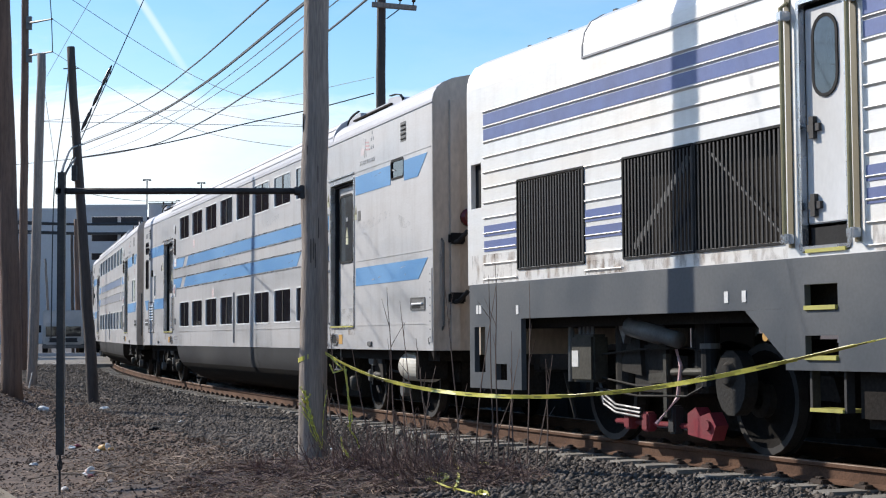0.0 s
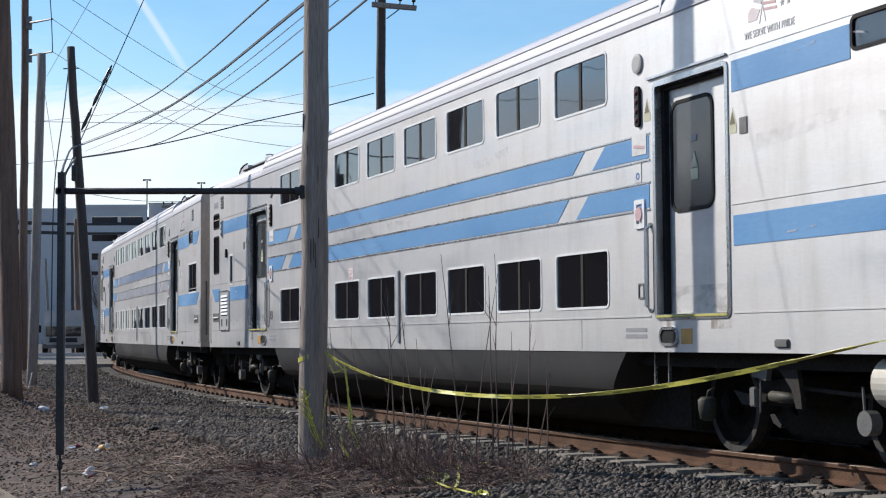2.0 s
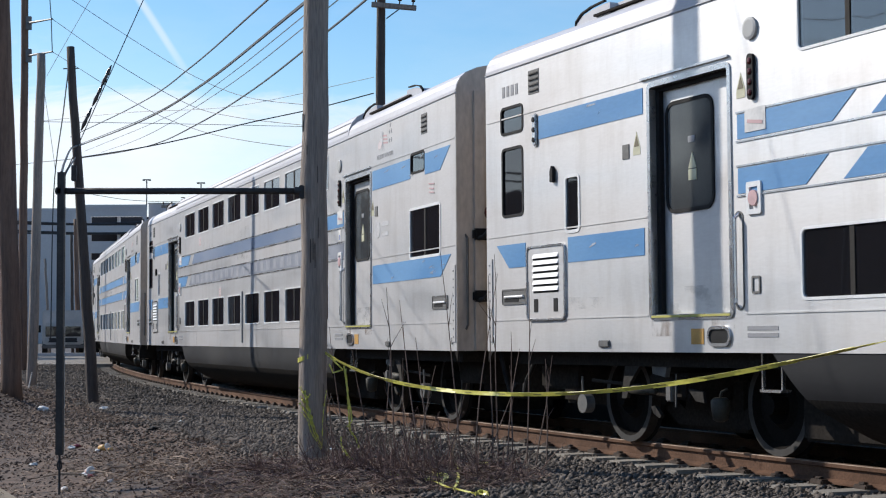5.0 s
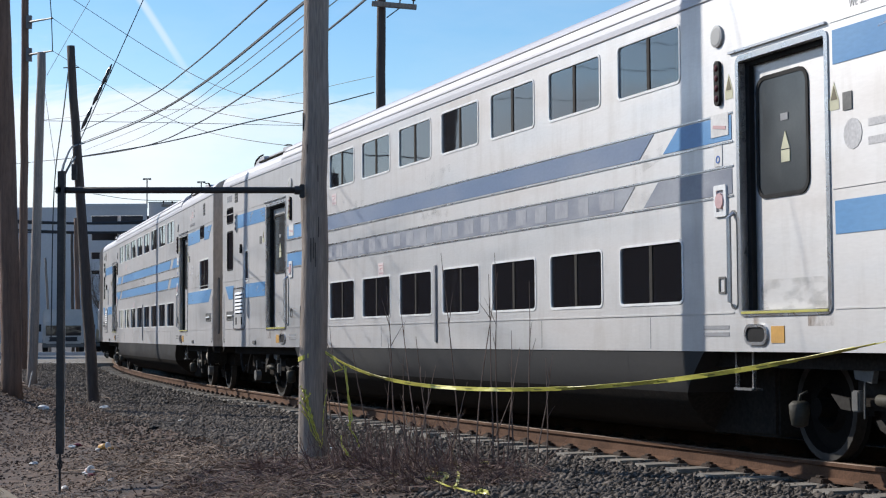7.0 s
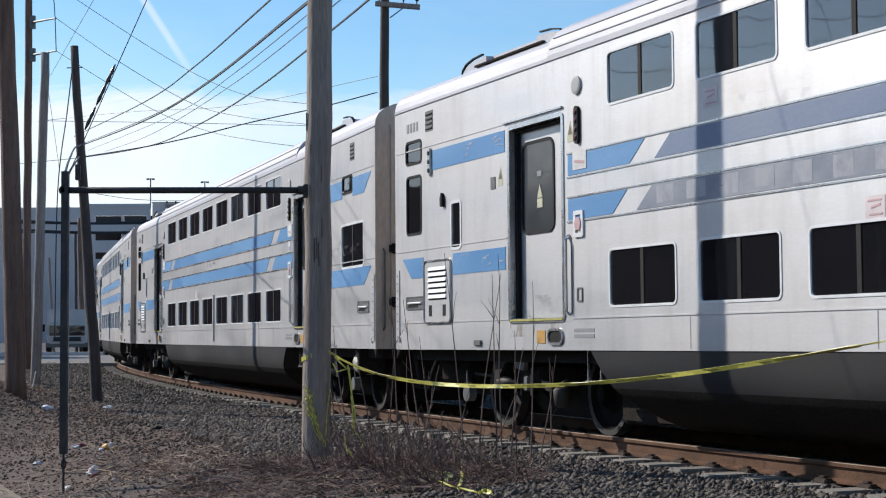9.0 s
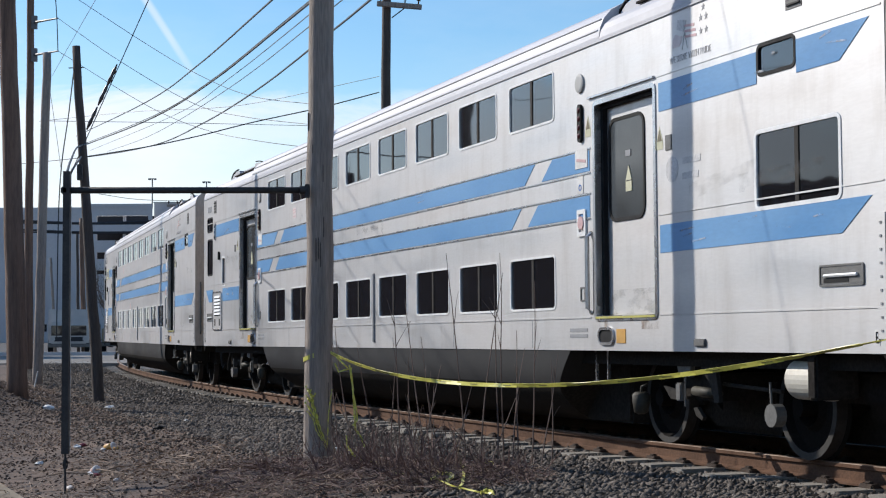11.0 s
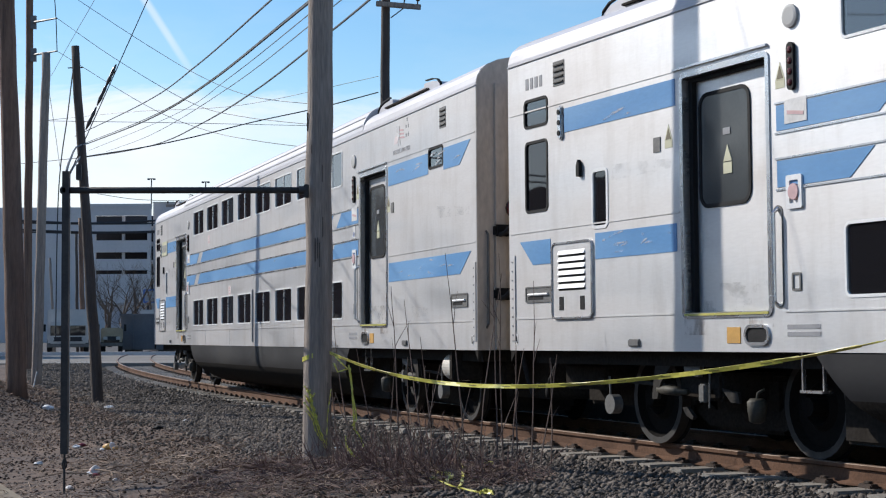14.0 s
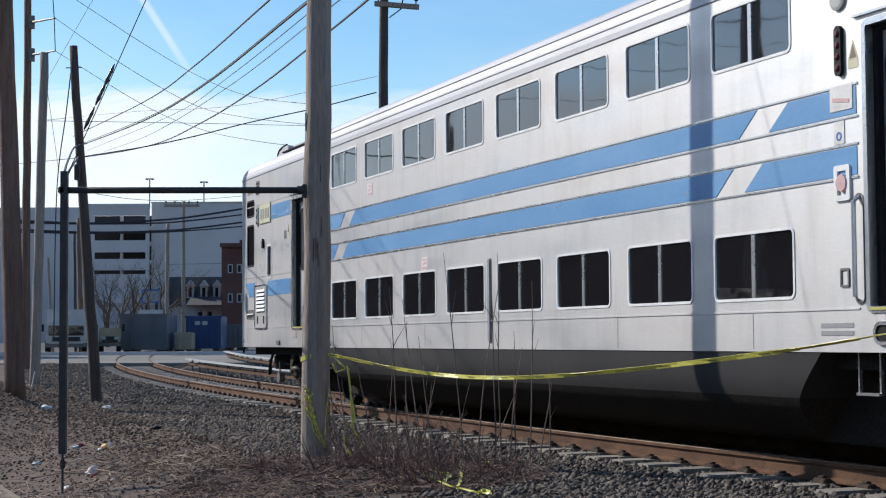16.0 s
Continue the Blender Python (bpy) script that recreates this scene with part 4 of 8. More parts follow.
        for k in range(4):
            shared("lens", kit("signal_lens", lambda bm: tube(bm, [(0, 0, 0), (0, -0.035, 0), (0, -0.045, 0)], [0.03, 0.03, 0.015], 8), "lensred"), sig, m=pose(0, 0, -0.135 + 0.09 * k))
        for ux, uz in ((e - q * 0.16 if i else e + 0.18, 3.26), (b + 0.12 if i == 0 else a - 0.25, 2.95)):
            ws = shared("warning_sticker", CACHE["warning"], car, m=pose(ux, -SIDE, uz))
            shared("sticker_core", kit("warning_core", lambda bm: prism(bm, [(-0.045, -0.040), (0.045, -0.040), (0.0, 0.07)], "y", -0.005, 0.0), "olive"), ws)
            shared("sticker_text", kit("warning_text", lambda bm: box(bm, -0.065, 0.065, -0.003, 0.004, -0.12, -0.052), "plate"), ws)
        shared("speaker", kit("speaker", lambda bm: box(bm, -0.06, 0.06, -0.008, 0.01, -0.07, 0.07), "dullgray"), car, m=pose(b + 0.30 if i == 0 else a - 0.45, -SIDE, 2.88))
        al = shared("alarm_box", kit("alarm", lambda bm: ring(bm, 0.21, 0.28, 0.02, 0.045, -0.02, 0.01), "frame"), car, m=pose(e + 0.02, -SIDE, 2.26))
        shared("lens", kit("alarm_lens", lambda bm: tube(bm, [(0, 0, 0), (0, -0.03, 0)], 0.068, 12), "pinkmark"), al)
        gr = part("grab_rail", tube(B(), [((a - 0.13 if i == 0 else b + 0.14), -SIDE, 1.33), ((a - 0.13 if i == 0 else b + 0.14), -SIDE - 0.055, 1.37), ((a - 0.13 if i == 0 else b + 0.14), -SIDE - 0.055, 2.10), ((a - 0.13 if i == 0 else b + 0.14), -SIDE, 2.14)], 0.018, 8), "steel", car, "chrome grab rail")
        shared("rail_recess", kit("rail_recess", lambda bm: ring(bm, 0.13, 0.86, 0.06, 0.014, -0.006, 0.005), "dullgray"), gr, m=pose((a - 0.13 if i == 0 else b + 0.14), -SIDE, 1.735))
        shared("key_box", kit("key_box", lambda bm: ring(bm, 0.12, 0.15, 0.015, 0.018, -0.01, 0.01), "dullgray"), car, m=pose(e + 0.02, -SIDE, 1.52))
        pt = shared("oval_port", kit("oval_port", lambda bm: ring(bm, 0.36, 0.18, 0.085, 0.028, -0.02, 0.01), "steel"), car, m=pose(a + 0.22 if i == 0 else a + 1.10, -SIDE, 1.085))
        shared("port_hole", kit("port_hole", lambda bm: pane(bm, 0.31, 0.13, 0.06, -0.008, 0.0), "black"), pt)
        shared("orange_plate", kit("orange_plate", lambda bm: box(bm, -0.10, 0.10, -0.006, 0.0, -0.07, 0.07), "orange"), car, m=pose(a + 0.55 if i == 0 else a + 0.75, -SIDE, 1.085))
        for k, zz in enumerate((1.15, 1.09)):
            shared("lettering", kit("letter_bar", lambda bm: box(bm, -0.22, 0.22, -0.004, 0.0, -0.018, 0.018), "decal"), car, m=pose(e - 0.1 if i == 0 else e + 0.1, -SIDE, zz))
        # step under the door
        u0, u1 = (a - 0.46, a - 0.16) if i == 0 else (b + 0.16, b + 0.46)
        st = part("step", box(B(), u0, u1, -1.33, -1.22, 0.60, 0.622), "steel", car, "metal stirrup step")
        for u in (u0, u1 - 0.02):
            part("step_hanger", box(B(), u, u + 0.02, -1.31, -1.28, 0.61, 0.95), "steel", st)
        # faded notices on the stripe
        shared("notice", kit("red_notice", lambda bm: box(bm, -0.15, 0.15, -0.0085, 0.0, -0.10, 0.10), "paper"), car, m=pose(e + (0.02 if i == 0 else 0.05), -SIDE - 0.002, 2.93))
        shared("notice_mark", kit("red_mark", lambda bm: slant(bm, [(-0.11, -0.02), (0.11, -0.05), (0.11, -0.02), (-0.11, 0.01)], -0.012, -0.006), "pinkmark"), car, m=pose(e + (0.02 if i == 0 else 0.05), -SIDE - 0.002, 2.93))
        if i == 0:
            shared("access_sign", kit("access_sign", lambda bm: box(bm, -0.07, 0.07, -0.006, 0.0, -0.09, 0.09), "paper"), car, m=pose(e - 0.02, -SIDE, 2.66))
            shared("sign_mark", kit("access_mark", lambda bm: ring(bm, 0.07, 0.07, 0.034, 0.014, -0.009, -0.005), "signblue"), car, m=pose(e - 0.02, -SIDE, 2.63))
    # stripes
    up, lo_ = ("blue_faded", "gray_faded") if stripes == "faded" else ("blue", "blue")
    for z0, z1, mat, gap1, gap2 in ((2.785, 2.998, up, 6.95, 18.7), (2.312, 2.532, lo_, 7.35, 19.05)):
        for a, b, mm in ((5.50, gap1 - 0.2, "blue" if z0 > 2.5 else mat), (gap1 + 0.28, gap2 - 0.2, mat), (gap2 + 0.28, 20.28, "blue")):
            k = 0.30
            part("stripe", slant(B(), [(X(a) , z0), (X(a), z1), (X(b) + (k if b < 20 else 0), z1), (X(b), z0)][::1] if a < 6 else [(X(a), z0), (X(a) + k, z1), (X(b) + (k if b < 20 else 0), z1), (X(b), z0)]), mm, car)
        for z in (z0 - 0.02, z1 + 0.02):
            part("ridge", box(B(), X(20.3), X(5.48), -1.509, -1.49, z - 0.008, z + 0.008), "steel", car)
    if stripes == "faded":
        # lighter squares at even steps along the lower stripe
        for k in range(20):
            w = 0.12 + 0.05 * rng.random()
            part("worn_patch", box(B(), X(7.95 + 0.545 * k) - w, X(7.95 + 0.545 * k) + w, -1.5065, -1.49, 2.33 + 0.02 * rng.random(), 2.515), "worn", car)
    for z0, z1 in ((3.19, 3.46), (1.86, 2.12)):
        if z0 > 3:     # broken by the small window
            part("stripe", slant(B(), [(X(3.95), z0), (X(3.95), z1), (X(2.175), z1), (X(2.175), z0)]), "blue", car)
            part("stripe", slant(B(), [(X(1.555), z0), (X(1.555), z1), (X(0.55), z1), (X(0.95), z0)]), "blue", car)
        else:
            part("stripe", slant(B(), [(X(3.95), z0), (X(3.95), z1), (X(0.55), z1), (X(0.95), z0)]), "blue", car)
        if z0 > 3:
            part("stripe", slant(B(), [(X(21.83), z0 + 0.02), (X(21.83), z1), (X(23.95), z1), (X(23.95), z0 + 0.02)]), "blue", car)
        else:
            part("stripe", slant(B(), [(X(21.83), z0), (X(21.83), z1), (X(23.33), z1), (X(23.33), z0)]), "blue", car)
            part("stripe", slant(B(), [(X(24.28), z0), (X(24.28), z1), (X(24.98), z1), (X(24.68), z0)]), "blue", car)
    for z in (1.285, 2.22, 3.53):
        for a, b in ((0.4, 3.98), (21.78, 25.20)):
            part("seam", box(B(), X(b), X(a), -1.506, -1.49, z - 0.007, z + 0.007), "white", car)
    part("seam", box(B(), X(20.2), X(5.5), -1.508, -1.49, 1.27, 1.285), "white", car)
    for o in (7.05, 9.6, 15.2, 17.9):
        part("panel_joint", box(B(), X(o) - 0.006, X(o) + 0.006, -1.502, -1.49, 0.96, 1.26), "decal", car)
    # downpipe between the windows, recess handles, louvres, number bars
    part("downpipe", box(B(), X(12.98), X(12.90), -1.525, -1.49, 1.02, 2.02, 0.012), "decal", car)
    for o, z in ((0.97, 1.54), (24.55, 1.54)):
        h = part("handle_recess", box(B(), X(o) - 0.29, X(o) + 0.29, -1.506, -1.47, z - 0.075, z + 0.075, 0.01), "dullgray", car)
        part("handle", tube(B(), [(X(o) - 0.22, -1.515, z), (X(o) + 0.22, -1.515, z)], 0.014, 6), "frame", h)
        part("slot", box(B(), X(o) - 0.24, X(o) + 0.10, -1.509, -1.50, z - 0.055, z - 0.02), "black", h)
        part("recess_frame", ring(B(), 0.60, 0.17, 0.02, 0.015, -1.512, -1.49, X(o), z), "dullgray", h)
    for o in (1.58, 24.06):
        lv = part("louvre", box(B(), X(o) - 0.12, X(o) + 0.12, -1.505, -1.49, 3.72, 3.98), "dullgray", car)
        for k in range(4):
            part("slat", prism(B(), [(-1.52, 3.75 + 0.06 * k), (-1.49, 3.79 + 0.06 * k), (-1.49, 3.75 + 0.06 * k)], "x", X(o) - 0.10, X(o) + 0.10), "black", lv)
    for k in range(4):
        shared("number_bar", kit("number_bar", lambda bm: box(bm, -0.032, 0.032, -0.004, 0.004, -0.06, 0.06), "decal"), car, m=pose(X(24.78) + 0.105 * k, -SIDE, 3.83))
    # faded emblem: crossed flags, stars and a line of writing
    fx, fz = X(3.62), 3.80
    part("emblem_mark", slant(B(), [(fx - 0.04, fz - 0.06), (fx + 0.10, fz - 0.06), (fx + 0.16, fz + 0.02), (fx + 0.02, fz + 0.06), (fx - 0.03, fz + 0.02)], -1.503, -1.49), "pinkpale", car)
    for k in range(3):
        part("emblem_mark", slant(B(), [(fx + 0.20, fz + 0.05 * k), (fx + 0.42 - 0.02 * k, fz - 0.02 + 0.05 * k), (fx + 0.42 - 0.02 * k, fz + 0.005 + 0.05 * k), (fx + 0.20, fz + 0.022 + 0.05 * k)], -1.503, -1.49), "pinkmark", car)
    part("emblem_mark", slant(B(), [(fx + 0.05, fz + 0.10), (fx + 0.18, fz + 0.06), (fx + 0.19, fz + 0.17), (fx + 0.07, fz + 0.19)], -1.503, -1.49), "motto", car)
    for k in (-1, 1):
        part("emblem_mark", slant(B(), [(fx + 0.19 - 0.05 * k, fz - 0.10), (fx + 0.20 - 0.05 * k, fz - 0.10), (fx + 0.20 + 0.03 * k, fz + 0.16), (fx + 0.19 + 0.03 * k, fz + 0.16)], -1.503, -1.49), "motto", car)
    for dx, dz in ((0.50, 0.01), (0.60, 0.01), (0.50, 0.13), (0.60, 0.13), (0.55, 0.22)):
        part("emblem_star", slant(B(), [(fx + dx + (0.035 if k % 2 == 0 else 0.015) * math.sin(math.pi * k / 5), fz + dz + (0.035 if k % 2 == 0 else 0.015) * math.cos(math.pi * k / 5)) for k in range(10)], -1.503, -1.49), "decal", car)
    part_text("motto", "WE SERVE WITH PRIDE", 0.78, 0.062, "motto", car, pose(X(3.72), -1.502, 3.60))
    if stripes == "faded" or end_window:
        part("emblem_disc", pane(B(), 0.24, 0.24, 0.115, -1.504, -1.49, X(3.70), 2.62), "motto", car)
        for k, (w, zz) in enumerate(((0.34, 2.68), (0.30, 2.54))):
            part("lettering", box(B(), X(3.50), X(3.50) + w, -1.503, -1.49, zz - 0.03, zz + 0.03), "motto", car)
    if stripes == "faded":
        for z, w in ((3.06, 1.0), (3.00, 0.8), (2.95, 0.9)):
            shared("red_scrawl", CACHE["red_mark"], car, m=pose(X(1.28), -SIDE + 0.004, z) @ Matrix.Diagonal((w, 1, 0.6, 1)))
    # stains under the door sills, scuffs and scratches on the paint
    for a, b in doors:
        for u, w, h in ((a - 0.02, 0.34, 0.16), (b - 0.30, 0.36, 0.10)):
            part("rust_stain", box(B(), u, u + w, -1.5035, -1.4995, 1.25 - h, 1.25), "rust", car)
        part("grime", box(B(), a + 0.12, b - 0.05, -SIDE + 0.1075, -SIDE + 0.1095, 1.30, 1.55), "scuff", car)
    for k in range(7):
        o, z, w = rng.choice((0.6, 1.2, 2.2, 21.9, 22.6, 6.4, 9.0, 12.4, 16.0)), rng.choice((1.35, 2.3, 2.6, 3.05, 2.62)), rng.uniform(0.6, 1.5)
        s = rng.uniform(-0.1, 0.22)
        part("scuff", slant(B(), [(X(o) - w, z), (X(o), z + s), (X(o), z + s + 0.09), (X(o) - w, z + 0.16)], -1.5033, -1.4995), "scuff", car)
    for k in range(9):
        o = rng.choice((1.2, 1.7, 2.4, 2.9, 3.4, 8.2, 11.0, 14.0, 17.5)) + 0.2 * rng.random()
        z = (rng.choice((1.90, 1.95, 2.02, 3.25, 3.34)) if o < 4 else rng.choice((2.36, 2.46, 2.85, 2.94))) + 0.03 * rng.random()
        w = rng.uniform(0.15, 0.5)
        part("scratch", slant(B(), [(X(o), z), (X(o) + w, z + 0.03), (X(o) + w, z + 0.042), (X(o), z + 0.016)], -1.5085, -1.4995), "scratch", car)
    # the ribbed strip at the corner, letters
    for o in (0.44, 25.15):
        rs = part("corner_strip", box(B(), X(o) - 0.055, X(o) + 0.055, -1.512, -1.49, 1.05, 1.98), "white", car)
        for k in range(9):
            part("rivet", box(B(), X(o) - 0.012, X(o) + 0.012, -1.518, -1.51, 1.10 + 0.1 * k, 1.118 + 0.1 * k), "decal", rs)
    # vent panel at the rear
    vp = part("vent_panel", pane(B(), 0.84, 0.78, 0.06, -1.512, -1.49, X(23.81), 1.67, 4), "white", car)
    part("vent_frame", ring(B(), 0.86, 0.80, 0.07, 0.02, -1.524, -1.49, X(23.81), 1.67), "steel", vp)
    for k in range(6):
        part("slat", prism(B(), [(-1.530, 1.585 + 0.07 * k), (-1.511, 1.632 + 0.07 * k), (-1.511, 1.585 + 0.07 * k)], "x", X(24.09), X(23.53)), "frame", vp)
        part("gap", box(B(), X(24.09), X(23.53), -1.5135, -1.511, 1.562 + 0.07 * k, 1.586 + 0.07 * k), "black", vp)
    for dx in (-0.22, 0.22):
        part("latch", box(B(), X(23.81) + dx - 0.045, X(23.81) + dx + 0.045, -1.516, -1.50, 1.36, 1.50), "black", vp)
    part("lamp_hook", prism(B(), [(-0.03, -0.08), (0.03, -0.08), (0.03, 0.05), (0.0, 0.09), (-0.03, 0.03)], "y", -0.02, 0.05), "black", car, m=pose(X(23.62), -1.52, 2.80))
    ft = part("marker_fitting", box(B(), X(24.07), X(23.97), -1.53, -1.49, 3.14, 3.50, 0.02), "steel", car, "small chrome fitting at the end of the stripe")
    for z in (3.21, 3.32, 3.43):
        part("lens", tube(B(), [(X(24.02), -1.52, z), (X(24.02), -1.54, z)], 0.028, 8), "black", ft)
    for k in range(34 if end_window or bright else 8):
        lo_z, hi_z = rng.choice(((3.23, 3.42), (1.90, 2.08)))
        o = rng.uniform(22.0, 23.2) if rng.random() < 0.6 else rng.uniform(1.1, 3.6)
        z, w, tilt = rng.uniform(lo_z, hi_z), rng.uniform(0.05, 0.32), rng.uniform(-0.03, 0.05)
        part("scratch", slant(B(), [(X(o), z), (X(o) + w, z + tilt), (X(o) + w, z + tilt + 0.012), (X(o) + 0.5 * w, z + 0.6 * tilt + 0.022), (X(o), z + 0.010)], -1.5085, -1.4995), "scratch", car)
    for o in (3.2, 22.6):
        part("side_marker", box(B(), X(o) - 0.10, X(o) + 0.10, -1.525, -1.49, 0.985, 1.055, 0.01), "dullgray", car)
    if bright:
        pl = part("end_plate", box(B(), X(23.87), X(23.11), -1.52, -1.49, 3.16, 3.52, 0.012), "plate", car, "pale yellow plate with dark bars")
        for k in range(4):
            part("plate_bar", box(B(), X(23.78) + 0.16 * k, X(23.78) + 0.16 * k + 0.10, -1.524, -1.515, 3.25, 3.43), "decal", pl)
    # faint red stickers by the middle windows
    for o, z in ((17.5, 3.24), (15.2, 2.06)):
        st = shared("sticker", kit("pale_sticker", lambda bm: box(bm, -0.12, 0.12, -0.003, 0.003, -0.09, 0.09), "pinkpale"), car, m=pose(X(o), -SIDE, z))
        shared("sticker_mark", kit("sticker_mark", lambda bm: slant(slant(slant(bm, [(-0.09, 0.045), (0.08, 0.045), (0.08, 0.06), (-0.09, 0.06)], -0.006, -0.002), [(-0.05, -0.012), (0.07, 0.008), (0.07, 0.026), (-0.05, 0.006)], -0.006, -0.002), [(-0.07, -0.065), (0.09, -0.065), (0.09, -0.05), (-0.07, -0.05)], -0.006, -0.002), "pinkmark"), st)
    # ends: wall, gangway, marker lamp, hoses, buffer beam, coupler
    for sgn, x in ((1, x_front), (-1, x_rear)):
        face = [(-SIDE + 0.004, 0.94), (SIDE - 0.004, 0.94)] + [(-p * 0.996, q - 0.006) for p, q in drop]
        end = part("end_wall", prism(B(), face, "x", *sorted((x + sgn * 0.002, x + sgn * 0.012))), "endwall", car, "grimy gray end wall")
        part("gangway", ring(box(box(B(), *sorted((x, x + sgn * 0.30)), -0.62, -0.46, 1.1, 3.55), *sorted((x, x + sgn * 0.30)), 0.46, 0.62, 1.1, 3.55), 0.1, 0.1, 0.02, 0.02, 0, 0.1, x + sgn * 0.1, 3.5), "black", end)
        part("gangway_hood", box(B(), *sorted((x, x + sgn * 0.30)), -0.62, 0.62, 3.55, 3.75, 0.03), "black", end)
        part("marker_lamp", tube(B(), [(x, -1.02, 2.62), (x + sgn * 0.06, -1.02, 2.62), (x + sgn * 0.09, -1.02, 2.62)], [0.12, 0.12, 0.08], 14), "lensred", end)
        part("post", box(box(B(), *sorted((x, x + sgn * 0.07)), -1.28, -1.16, 0.95, 4.1), *sorted((x, x + sgn * 0.05)), -0.85, -0.78, 0.95, 4.25), "endwall", end)
        for z in (2.30, 1.55):
            part("jumper_cable", tube(B(), [(x, -1.2, z + 0.02), (x + sgn * 0.10, -1.24, z), (x + sgn * 0.20, -1.22, z + 0.01), (x + sgn * 0.29, -1.2, z + 0.06), (x + sgn * 0.34, -1.15, z + 0.13)], 0.030, 8), "truck", end)
            part("socket", box(B(), *sorted((x, x + sgn * 0.12)), -1.3, -1.1, z - 0.02, z + 0.12, 0.02), "black", end)
        part("grab_rail", tube(B(), [(x, -1.38, 1.2), (x + sgn * 0.07, -1.38, 1.25), (x + sgn * 0.07, -1.38, 2.3), (x, -1.38, 2.35)], 0.016, 6), "dullgray", end)
        part("coupler", box(box(B(), *sorted((x - sgn * 0.6, x + sgn * (0.345 if sgn > 0 else 0.60))), -0.14, 0.14, 0.72, 0.98, 0.03), *sorted((x + sgn * 0.12, x + sgn * 0.34)), -0.2, 0.2, 0.66, 1.02, 0.03), "truck", end)
        part("air_hose", tube(B(), [(x - sgn * 0.1, -0.9, 0.9), (x + sgn * 0.15, -0.92, 0.6), (x + sgn * 0.25, -0.9, 0.42), (x + sgn * 0.34, -0.85, 0.55)], 0.03, 8), "black", end)
        part("corner_plate", prism(B(), [(x, 0.94), (x - sgn * 0.12, 0.94), (x, 0.82)], "y", -1.49, -1.46), "under", end)
        part("letter", box(B(), x - sgn * 0.16 - 0.03, x - sgn * 0.16 + 0.03, -1.504, -1.49, 1.0, 1.12), "paper", car)
        part_text("letter_mark", "B" if sgn > 0 else "A", 0.045, 0.085, "black", car, pose(x - sgn * 0.16 - 0.022, -1.506, 1.018))
    if stripes != "faded":
        t0, t1, tr = (2.16, 1.22, 0.20) if big_tank else (2.04, 1.50, 0.17)
        part("air_tank", tube(B(), [(X(t0), -1.22, 0.72), (X(t0 - 0.04), -1.22, 0.72), (X(t1 + 0.04), -1.22, 0.72), (X(t1), -1.22, 0.72)], [tr - 0.05, tr, tr, tr - 0.05], 28), "tank", car, "cream-white air tank under the end")
        part("tank_bracket", box(B(), X(t1 + 0.10), X(t1 - 0.03), -1.43, -1.02, 0.56, 0.93, 0.02), "under", car)
    for x, way in ((TRUCK, 1), (-TRUCK, -1)):
        coach_bogie(car, x, way)
    return car


def ribs(bm, x0, x1, z0, z1):
    k = 0
    z = 3.70
    while z > z0:
        if z < z1:
            prism(bm, [(-1.522, z), (-1.519, z + 0.005), (-1.495, z + 0.007), (-1.495, z - 0.026)], "x", x0, x1)
        z -= 0.176
    return bm


